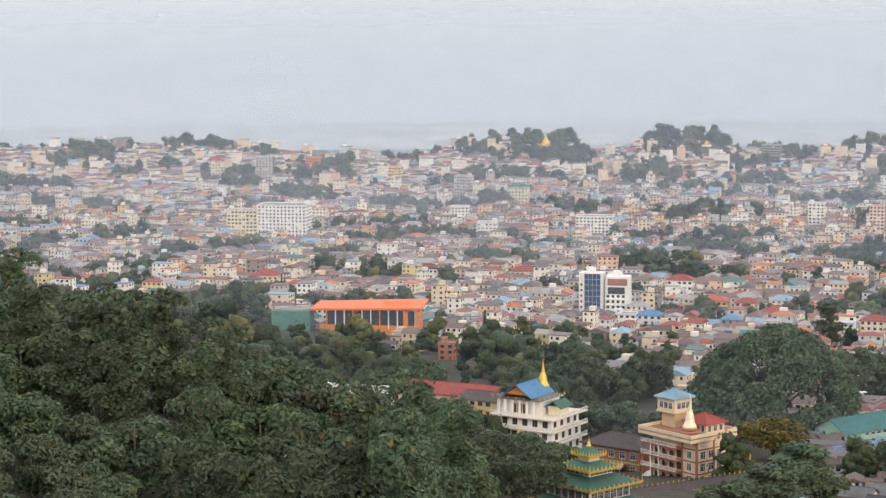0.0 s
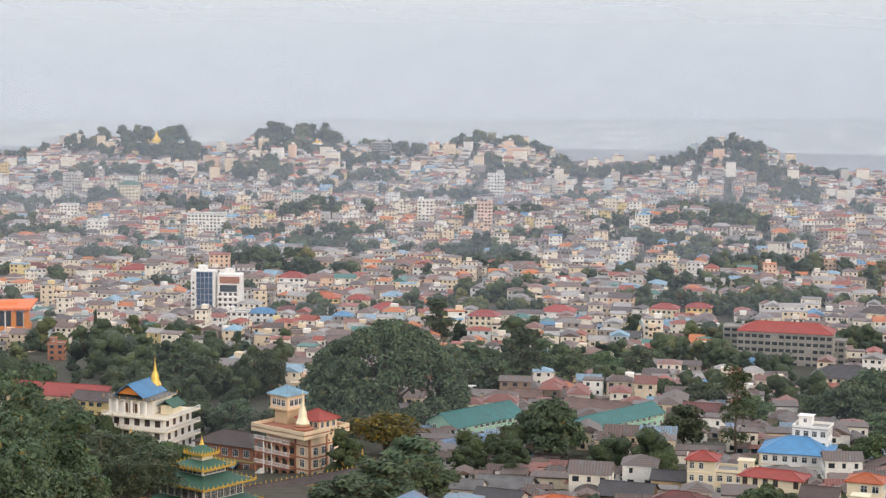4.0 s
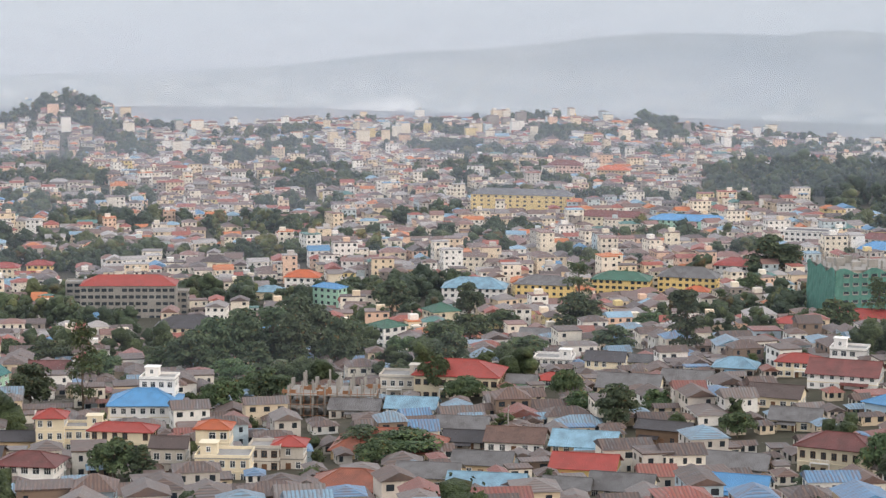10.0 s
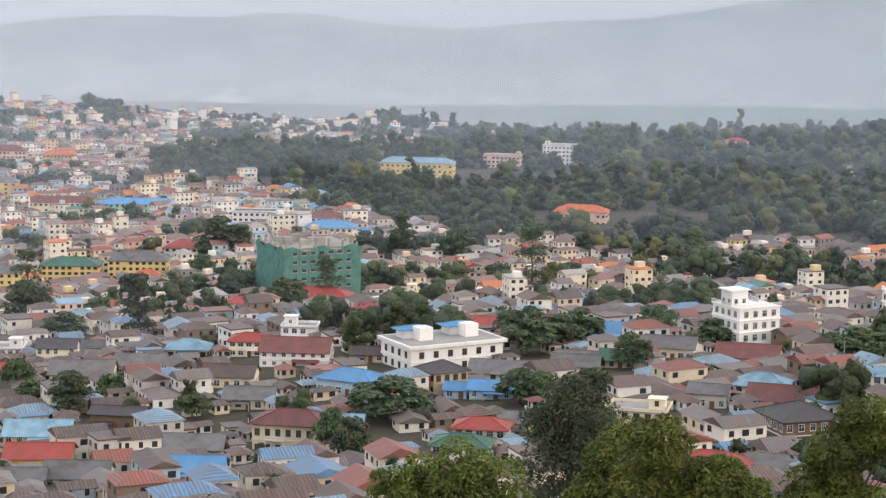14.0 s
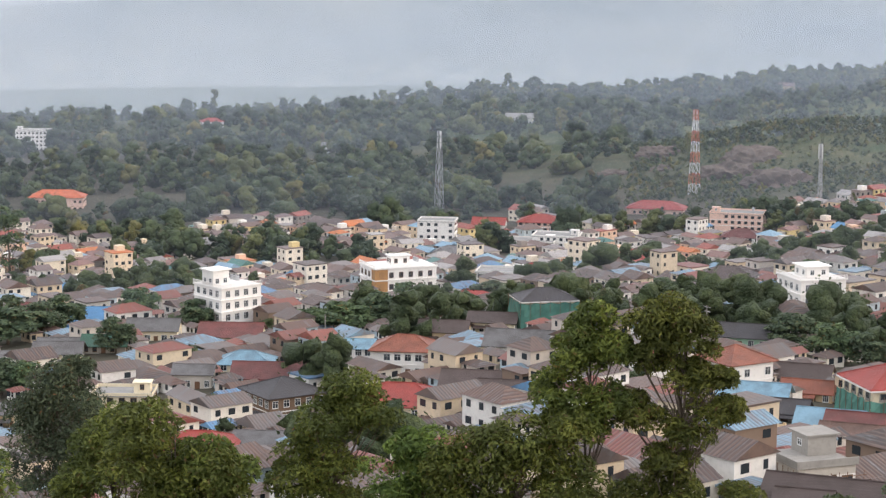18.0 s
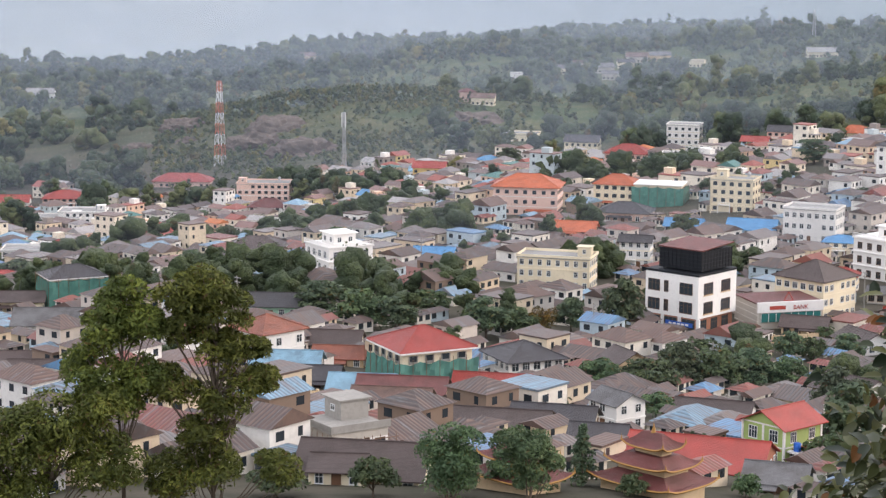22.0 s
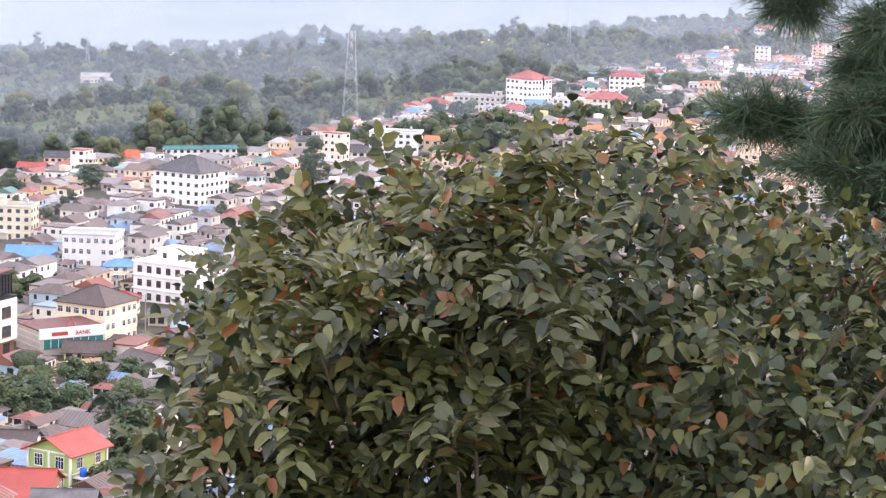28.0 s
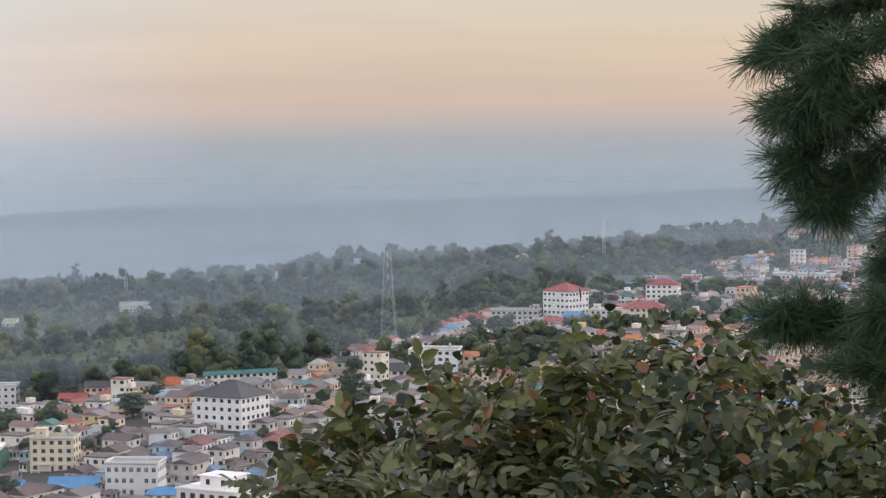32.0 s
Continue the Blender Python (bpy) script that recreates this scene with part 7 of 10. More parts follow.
def lime_house():
    w, d, h = 7.9, 8.4, 6.4
    root = site("lime_house", 315.5, 77.0, w, d, -116, "two-storey lime green house with white trim and red roof", "house")
    boxpart("main_body", root, (-w / 2, w / 2, -d / 2, d / 2, -3, h), WALLS["green"])
    for z in (0.1, 3.2, h - 0.2):
        boxpart("white_band", root, (-w / 2 - 0.06, w / 2 + 0.06, -d / 2 - 0.06, d / 2 + 0.06, z, z + 0.22), WALLS["white"])
    for sx, sy in ((-1, -1), (1, -1), (1, 1), (0, -1)):
        boxpart("white_pilaster", root, (sx * w / 2 - 0.16, sx * w / 2 + 0.16, sy * d / 2 - 0.16, sy * d / 2 + 0.16, -3, h), WALLS["white"])
    for z in (0.9, 4.0):
        row(root, window_mesh(1.5, 1.7, FRAME_W, 2), "window", 2, -w / 2, w / 2, -d / 2, z, 0)
        row(root, window_mesh(1.2, 1.5, FRAME_W, 2), "window", 2, -d / 2, d / 2, w / 2, z, 90, "y")
    g = Geo()
    g.gable(w, d, h, 1.9, 0.8, along="y")
    g.hull([(-w / 2, -d / 2, h), (w / 2, -d / 2, h), (0, -d / 2, h + 1.7)], [(-w / 2, -d / 2 + 0.2, h), (w / 2, -d / 2 + 0.2, h), (0, -d / 2 + 0.2, h + 1.7)], 1)
    part("roof", g.mesh("roof", [ROOFS["red"], WALLS["green"]]), root)
    g = Geo()
    g.gable(4.0, 6.0, 2.9, 0.9, 0.5, w / 2 + 2.2, 1.0, along="y")
    part("annex_roof", g.mesh("annex_roof", ROOFS["red"]), root)
    boxpart("annex", root, (w / 2 + 0.02, w / 2 + 4.0, -1.8, 3.8, -3, 2.9), WALLS["green"])
    drum = new("blue_barrel", shared("barrel", lambda: barrel()))
    drum.matrix_basis = root.matrix_basis @ pose(w / 2 + 1.2, -2.6, 2.95)
    tagged(drum, "blue plastic water barrel on a porch slab", "barrel")
    boxpart("porch_slab", root, (w / 2 + 0.02, w / 2 + 2.2, -3.6, -1.8, 2.7, 2.95), WALLS["white"])
    boxpart("porch_post", root, (w / 2 + 1.9, w / 2 + 2.1, -3.5, -3.3, -3, 2.7), WALLS["white"])


def barrel():
    g = Geo()
    lathe(g, [(0.5, 0), (0.56, 0.1), (0.56, 0.55), (0.58, 0.6), (0.56, 0.65), (0.56, 1.2), (0.45, 1.3)], 14)
    return g.mesh("blue_barrel", painted("blue_plastic", (0.03, 0.14, 0.55), 0.4, 0.1), True)


def tiered_roofs(x, y, turn, size, tiers, label):
    """Monastery hall with curved, tiered, rusty-red roofs and yellow eaves."""
    root = site("tiered_monastery_hall", x, y, 13 * size, 10 * size, turn, label, "monastery", front=False)
    yellow = painted("yellow_ochre_trim", (0.36, 0.19, 0.05), 0.6, 0.2)
    rusty = ROOFS["maroon"]
    for k in range(tiers):
        w, d = (13 - 3.2 * k) * size, (9.5 - 2.6 * k) * size
        z = 2.6 + 2.1 * k
        boxpart("storey", root, (-w / 2 + 1.2, w / 2 - 1.2, -d / 2 + 1.2, d / 2 - 1.2, -3 if k == 0 else z - 2.0, z), WALLS["tan"])
        g = Geo()
        n = 10
        rise = 1.25 if k < tiers - 1 else 1.7
        top_w, top_d = (w * 0.58, d * 0.5) if k < tiers - 1 else (w * 0.45, 0.3)
        # curved slopes with corners that sweep up
        rings = []
        for s in range(4):
            f = s / 3
            ww, dd = w + (top_w - w) * f, d + (top_d - d) * f
            zz = z + rise * (f ** 1.6)
            ring = []
            for side in range(4):
                for i in range(n):
                    t = -1 + 2 * i / n
                    px, py = ((t * ww / 2, -dd / 2), (ww / 2, t * dd / 2), (-t * ww / 2, dd / 2), (-ww / 2, -t * dd / 2))[side]
                    ring.append((px, py, zz + 0.55 * abs(t) ** 4 * (1 - f)))
            rings.append(ring)
        for s in range(3):
            g.hull(rings[s], rings[s + 1], 0, s == 0, s == 2)
        part("roof_tier", g.mesh("roof_tier", rusty), root)
        e = Geo()
        ring = rings[0]
        for i in range(len(ring)):
            e.rod(ring[i], ring[(i + 1) % len(ring)], 0.13, 4)
        part("eave_trim", e.mesh("eave_trim", yellow), root, None, "yellow eave trim")
        for sx in (-1, 1):
            for sy in (-1, 1):
                part("corner_finial", stupa_mesh(0.16, 0.9, yellow), root, pose(sx * w / 2, sy * d / 2, z + 0.5))
    part("ridge_finial", stupa_mesh(0.35, 1.5, yellow), root, pose(0, 0, 2.6 + 2.1 * (tiers - 1) + 1.6))


def lattice_mast(x, y, h, wide, label, red=False, antennas=True, name="telecom_mast", thick=1.0):
    root = thing(name, pose(x, y, float(land(x, y))), label, "mast")
    TAKEN.append((x, y, wide))
    redm = painted("mast_red", (0.55, 0.16, 0.09), 0.6, 0.2) if red else None
    n = max(5, int(h / 6))
    for k in range(n):
        z0, z1 = h * k / n, h * (k + 1) / n
        a0, a1 = wide / 2 * (1 - 0.6 * k / n), wide / 2 * (1 - 0.6 * (k + 1) / n)
        g = Geo()
        th = (0.11 if h < 45 else 0.13) * thick
        for sx, sy in ((-1, -1), (1, -1), (1, 1), (-1, 1)):
            g.rod((sx * a0, sy * a0, z0), (sx * a1, sy * a1, z1), th)
        for (ax, ay), (bx, by) in (((-1, -1), (1, -1)), ((1, -1), (1, 1)), ((1, 1), (-1, 1)), ((-1, 1), (-1, -1))):
            g.rod((ax * a0, ay * a0, z0), (bx * a1, by * a1, z1), th * 0.6)
            g.rod((bx * a0, by * a0, z0), (ax * a1, ay * a1, z1), th * 0.6)
            g.rod((ax * a1, ay * a1, z1), (bx * a1, by * a1, z1), th * 0.6)
        part("lattice_section", g.mesh("lattice_section", redm if red and k % 2 else FRAME_W if red else STEEL), root)
    if antennas:
        for k in range(9):
            a = k * 2.1
            z = h - 1.5 - (k // 3) * h * 0.07
            g = Geo()
            g.box(-0.25, 0.25, -0.15, 0.15, -1.2, 1.2)
            part("antenna_panel", g.mesh("antenna_panel", FRAME_W), root, pose(1.1 * math.cos(a), 1.1 * math.sin(a), z, 0, 0, math.degrees(a)))
    return root


def pylon(x, y, h):
    root = lattice_mast(x, y, h, 8.5, "grey lattice power pylon on the wooded slope", antennas=False, name="power_pylon", thick=0.38)
    for z, L in ((h * 0.72, 5.5), (h * 0.85, 4.6), (h * 0.96, 3.6)):
        g = Geo()
        g.rod((-L, 0, z), (L, 0, z), 0.16)
        for s in (-1, 1):
            g.rod((s * L, 0, z), (0, 0, z + 2.2), 0.1)
            g.rod((s * L * 0.95, 0, z), (s * L * 0.95, 0, z - 1.6), 0.08)
        part("cross_arm", g.mesh("cross_arm", STEEL), root)


def construction_frame():
    w, d = 24.0, 13.0
    root = site("building_site", 242.4, 536.6, w, d, -31, "unfinished concrete frame with brown formwork and scaffold poles", "building site")
    brown = painted("rusty_formwork", (0.30, 0.15, 0.08), 0.8, 0.3)
    for z in (0.2, 3.4, 6.6):
        boxpart("floor_slab", root, (-w / 2, w / 2, -d / 2, d / 2, z - (4 if z < 1 else 0), z + 0.3), WALLS["concrete"])
    rng = random.Random(4)
    for i in range(8):
        for j in range(4):
            x, y = -w / 2 + 0.5 + (w - 1) * i / 7, -d / 2 + 0.5 + (d - 1) * j / 3
            boxpart("column", root, (x - 0.25, x + 0.25, y - 0.25, y + 0.25, 0.4, 8.6 + rng.uniform(0, 3)), WALLS["concrete"])
    for i in range(20):
        x, y = rng.uniform(-w / 2, w / 2), rng.uniform(-d / 2, d / 2)
        z = rng.choice((4.0, 6.9, 7.2))
        boxpart("formwork_board", root, (x - rng.uniform(1, 2.5), x + 1.2, y - 0.1, y + 0.1, z, z + rng.uniform(0.4, 1.3)), brown)
    g = Geo()
    for i in range(15):
        x = -w / 2 - 0.6 + i * (w + 1.2) / 14
        g.rod((x, -d / 2 - 0.9, -3), (x, -d / 2 - 0.9, 9), 0.07)
    for z in (1.5, 4.5, 7.5):
        g.rod((-w / 2 - 1, -d / 2 - 0.95, z), (w / 2 + 1, -d / 2 - 0.95, z), 0.07)
    part("bamboo_scaffold", g.mesh("bamboo_scaffold", brown), root)
    boxpart("netting", root, (-w / 2 - 1.0, -w / 2 - 0.85, -d / 2, d / 2 - 2, -2, 7), NETTING, "green safety netting")


def garden_wall(points, h, mat, label, name="compound_wall"):
    g = Geo()
    for (x0, y0), (x1, y1) in zip(points, points[1:]):
        n = max(2, int(math.hypot(x1 - x0, y1 - y0) / 3))
        for i in range(n):
            ax, ay, bx, by = (x0 + (x1 - x0) * i / n, y0 + (y1 - y0) * i / n, x0 + (x1 - x0) * (i + 1) / n, y0 + (y1 - y0) * (i + 1) / n)
            za, zb = float(land(ax, ay)), float(land(bx, by))
            dx, dy = bx - ax, by - ay
            L = math.hypot(dx, dy)
            nx, ny = -dy / L * 0.12, dx / L * 0.12
            g.hull([(ax - nx, ay - ny, za - 1), (bx - nx, by - ny, zb - 1), (bx + nx, by + ny, zb - 1), (ax + nx, ay + ny, za - 1)],
                   [(ax - nx, ay - ny, za + h), (bx - nx, by - ny, zb + h), (bx + nx, by + ny, zb + h), (ax + nx, ay + ny, za + h)])
            g.box(ax - 0.22, ax + 0.22, ay - 0.22, ay + 0.22, za - 1, za + h + 0.3)
    tagged(new(name, g.mesh(name, mat)), label, "wall", kind="structure")


def gold_pagoda(x, y, r, h, label):
    root = site("hill_pagoda", x, y, r * 2.4, r * 2.4, 0, label, "pagoda", front=False)
    boxpart("terrace", root, (-r * 1.5, r * 1.5, -r * 1.5, r * 1.5, -6, 1.5), WALLS["white"])
    part("stupa", stupa_mesh(r, h, GOLD), root, pose(0, 0, 1.5))
    for sx in (-1, 1):
        for sy in (-1, 1):
            part("corner_stupa", stupa_mesh(r * 0.3, h * 0.4, GOLD), root, pose(sx * r * 1.2, sy * r * 1.2, 1.5))


monastery_brown()
brick_wing()
monastery_white()
green_pavilion()
covered_walk()
orange_hall()
glass_towers()
net_block()
white_wide()
stepped_white("white_tower_house", 475.6, 407.7, 13.4, 13.7, -104, 13.4, "tall white house with stair tower and roof terrace", 0.4, corner=1.0)
stepped_white("white_mansion", 559.6, 265.8, 14.1, 14.0, -126, 11.2, "white tiered mansion with balustraded roof terraces", 0.5)
stepped_white("brown_white_building", 605.0, 442.0, 15.0, 22.3, -123, 12.0, "four-storey white building with brown corner panels", 0.3, FRAME_B, panel=painted("ochre_cladding", (0.42, 0.22, 0.08), 0.7, 0.2))
stepped_white("scaffolded_white_house", 610.7, 116.8, 20.8, 16.5, -115, 11.5, "white terraced house with green netting below", 0.5, FRAME_B)
black_top()
bank()
net_house(365.3, 156.7, 13.0, 14.0, 9.3, -131, "red", "house under construction with red roof and green netting", 0.0, 0.8)
net_house(490.0, 310.0, 10.3, 14.2, 8.6, -132, "slate", "house wrapped in green netting below a dark roof", 0.0, 0.95)
net_house(758.4, 232.4, 16.8, 12.1, 8.1, -82, "", "flat-roofed house wrapped in green netting", 0.0, 0.95)
net_house(612.0, 113.5, 22.5, 18.2, 5.0, -115, "", "lower storeys wrapped in green safety netting", 0.0, 0.95)
concrete_house()
lime_house()
tiered_roofs(252.5, 77.5, -113, 1.0, 3, "monastery hall with three rusty red tiered roofs")
tiered_roofs(243.0, 91.5, -113, 0.85, 2, "monastery hall with two maroon tiered roofs")
lattice_mast(978.6, 687.6, 46, 4.0, "grey lattice telecom mast above the houses")
lattice_mast(1117.2, 606.1, 49, 5.2, "red and white lattice telecom mast", True)
lattice_mast(1005.6, 474.7, 34, 2.0, "thin grey telecom mast with small platform")
pylon(1193.2, 136.3, 52)
for px, py, ph in ((2088.0, 525.1, 27), (1938.0, 456.1, 27), (1860.8, 30.0, 38), (800.0, 2345.3, 24), (-240, 2560, 26), (-75, 2580, 26), (1560, 1760, 22)):
    lattice_mast(px, py, ph, 3.0, "far grey telecom mast on the ridge", antennas=False)
construction_frame()
gold_pagoda(121.0, 2590.0, 8.0, 14.0, "gilded pagoda among trees on a hilltop")
gold_pagoda(305.0, 2560.0, 4.0, 7.0, "small gilded pagoda on a wooded hilltop")
gold_pagoda(1336.8, 2263.0, 6.0, 10.0, "golden pagoda on the town ridge")
gold_pagoda(1337.0, 2050.0, 5.0, 8.0, "small golden pagoda behind the town")
gold_pagoda(860.9, 926.4, 2.6, 8.0, "slender golden pagoda at the wood's edge")
gold_pagoda(-17.5, 818.0, 1.3, 7.0, "slim golden pagoda spire beside the temple roofs")
house(3.0, 800.0, 38, 12, 5.5, 1, -26, "tan", "red", "gable", label="long temple hall with red sheet roof")
house(18.0, 770.0, 22, 10, 6.0, 2, -30, "yellow", "brown", "gable", label="ornate yellow temple hall with brown gabled roof")
house(-31.0, 812.0, 27, 13, 5.5, 2, -9, "white", "cement", "flat", label="white two-storey building with flat roof among trees")
house(-52.0, 800.0, 12, 9, 4.0, 1, -9, "grey", "grey", "gable")
house(792.0, 1415.0, 75, 14, 12.5, 4, -39, "yellow", "grey", "hip", label="very long yellow four-storey block with grey roof", plain=True, name="long_block")
house(806.0, 1214.0, 52, 15, 8.5, 3, -42, "mint", "blue", "hip", label="long pale green school block with blue roof", plain=True, name="long_block")
house(800.0, 1300.0, 50, 15, 7.0, 2, -41, "cream", "maroon", "hip", label="long low block with faded maroon roof", plain=True, name="long_block")
house(1078.0, 1249.0, 55, 15, 12, 3, -50, "yellow", "paleblue", "hip", label="cream-yellow block with pale blue roof in the woods", plain=True)
house(1254.6, 1276.0, 28, 15, 16, 5, -53, "white", "cement", "flat", label="five-storey white block standing in the woods", plain=True)
house(1222.0, 1310.0, 30, 14, 10, 3, -53, "pink", "cement", "flat", plain=True)
house(759.6, 1019.7, 29, 14, 12, 4, -45, "white", "slate", "flat", plain=True)
house(745.0, 935.0, 26, 14, 9.0, 3, -48, "cream", "blue", "hip", plain=True)
house(760.0, 960.0, 20, 12, 12.0, 4, -48, "white", "maroon", "hip", plain=True)
house(917.3, 915.0, 31, 14, 8, 2, -54, "pink", "orange", "hip", label="pink temple hall with layered orange roof", plain=True)
house(975.0, 1666.0, 30, 15, 14, 4, -39, "pink", "maroon", "hip", plain=True)
house(1015.0, 1650.0, 28, 15, 10, 3, -39, "tan", "orange", "hip", plain=True)


def wood_house(bearing_, down, wide, wall, roof, style, floors):
    """A pale house among the trees of the far slopes, where the sight line meets the ground."""
    r = 1150.0
    while r < 2600 and float(land(r * math.sin(radians(bearing_)), r * math.cos(radians(bearing_)))) - EYE < r * math.tan(radians(down)):
        r += 12
    x, y, _ = at(bearing_, r)
    w = max(9, r * math.radians(wide))
    house(x, y, w, min(12, w * 0.7), floors * 3.2 + 2, floors, -bearing_ + 12 * math.sin(bearing_ * 9), wall, roof, style, plain=True)


for wood_a, wood_e, wood_w, wood_c, wood_r, wood_s, wood_f in (
        (65.75, -4.48, 0.86, "pink", "maroon", "gable", 2), (70.38, -5.01, 0.43, "cream", "grey", "gable", 1), (70.82, -4.86, 0.37, "cream", "rust", "gable", 1), (71.4, -4.97, 0.55, "grey", "grey", "gable", 1),
        (71.99, -4.85, 0.43, "cream", "slate", "gable", 1), (72.28, -4.67, 0.55, "grey", "rust", "gable", 1), (72.86, -4.62, 0.55, "tan", "grey", "gable", 1), (73.3, -4.76, 0.43, "cream", "grey", "hip", 1),
        (73.74, -4.76, 0.55, "cream", "cement", "flat", 1), (71.62, -5.14, 0.43, "grey", "grey", "gable", 1), (68.34, -5.86, 0.6, "cream", "rust", "gable", 1), (67.91, -5.74, 0.4, "pink", "maroon", "hip", 1),
        (69.19, -5.16, 0.3, "white", "cement", "flat", 1), (77.02, -4.46, 0.86, "cream", "cement", "gable", 1), (79.1, -3.85, 0.3, "white", "paleblue", "gable", 1), (78.38, -3.82, 0.4, "cream", "cement", "flat", 1),
        (56.99, -5.64, 0.7, "white", "cement", "gable", 1), (52.08, -6.45, 0.43, "white", "cement", "gable", 1), (52.42, -7.31, 0.45, "white", "paleblue", "gable", 1), (49.02, -5.86, 0.55, "white", "red", "hip", 2),
        (63.85, -4.7, 0.5, "tan", "rust", "gable", 1), (52.48, -6.04, 0.34, "grey", "teal", "gable", 1), (91.46, -3.27, 1.0, "white", "cement", "flat", 1), (93.2, -2.87, 0.5, "cream", "red", "hip", 1),
        (94.06, -2.82, 0.5, "cream", "orange", "hip", 2), (94.71, -2.89, 0.43, "white", "red", "hip", 1), (95.28, -2.81, 0.43, "cream", "maroon", "hip", 1), (96.07, -2.71, 0.5, "cream", "red", "hip", 1),
        (88.69, -3.28, 0.5, "white", "red", "gable", 1), (86.93, -3.35, 0.37, "cream", "cement", "flat", 1), (85.98, -3.32, 0.3, "white", "cement", "flat", 2), (82.63, -3.41, 0.34, "white", "paleblue", "gable", 1),
        (78.87, -3.89, 0.3, "cream", "cement", "flat", 1), (80.74, -3.69, 0.3, "white", "cement", "gable", 1)):
    wood_house(wood_a, wood_e, wood_w, wood_c, wood_r, wood_s, wood_f)
garden_wall([(138, 545), (150, 566), (160, 575), (174, 584)], 2.2, WALLS["white"], "whitewashed stepped compound wall")
garden_wall([(150, 600), (185, 605), (215, 588), (262, 566)], 2.0, WALLS["concrete"], "long stained concrete compound wall")
garden_wall([(335, 135), (352, 125), (372, 110), (395, 98)], 2.0, WALLS["concrete"], "stained concrete compound wall beside the lane")
garden_wall([(470, 140), (492, 128), (508, 116)], 1.8, WALLS["tan"], "tan compound wall beside the corner building")
garden_wall([(300, 165), (330, 150), (352, 138)], 2.0, WALLS["tan"], "long tan compound wall")


for tx, ty, tz, tturn, tw, td in TANKS:
    tk = new("water_tank", tank_mesh())
    a_ = radians(tturn)
    u_, v_ = tw * 0.28, td * 0.2
    tk.matrix_basis = pose(tx + u_ * math.cos(a_) - v_ * math.sin(a_), ty + u_ * math.sin(a_) + v_ * math.cos(a_), tz)
    tagged(tk, "ribbed steel water tank standing on a flat roof", "water tank", "rooftop water tanks")


# ---- trees ----
def quads_mesh(name, quads, mat, smooth_=False):
    """A mesh out of an (n, 4, 3) array of loose leaf blades."""
    q = np.asarray(quads, np.float32)
    n = len(q)
    me = bpy.data.meshes.new(name)
    me.vertices.add(n * 4)
    me.vertices.foreach_set("co", q.reshape(-1))
    me.loops.add(n * 4)
    me.loops.foreach_set("vertex_index", np.arange(n * 4, dtype=np.int32))
    me.polygons.add(n)
    me.polygons.foreach_set("loop_start", np.arange(0, n * 4, 4, dtype=np.int32))
    me.update(calc_edges=True)
    me.materials.append(mat)
    me.validate()
    return me


def blades(rng, centres, out, size, aspect=0.6, spread=0.7):
    """Leaf blades at the centres, facing mostly along out, each with its own tilt."""
    n = len(centres)
    nrm = out + rng.normal(0, spread, (n, 3))
    nrm /= np.linalg.norm(nrm, axis=1)[:, None] + 1e-9
    a = np.cross(nrm, rng.normal(0, 1, (n, 3)))
    a /= np.linalg.norm(a, axis=1)[:, None] + 1e-9
    b = np.cross(nrm, a)
    s = size * rng.uniform(0.6, 1.35, (n, 1))
    a, b = a * s, b * s * aspect
    return np.stack([centres - a, centres + b * 0.8 - a * 0.1, centres + a, centres - b * 0.8 + a * 0.1], 1)


def clump_points(rng, lumps, per):
    """Points on the upper shells of round lumps (x, y, z, r) and the way they face."""
    pts, outs = [], []
    for x, y, z, r in lumps:
        v = rng.normal(0, 1, (per, 3))
        v[:, 2] = np.where(v[:, 2] < -0.35, -v[:, 2], v[:, 2])
        v /= np.linalg.norm(v, axis=1)[:, None]
        rad = r * rng.uniform(0.55, 1.08, (per, 1)) ** 0.5
        pts.append(np.array([x, y, z]) + v * rad * np.array([1, 1, 0.8]))
        outs.append(v)
    return np.concatenate(pts), np.concatenate(outs)


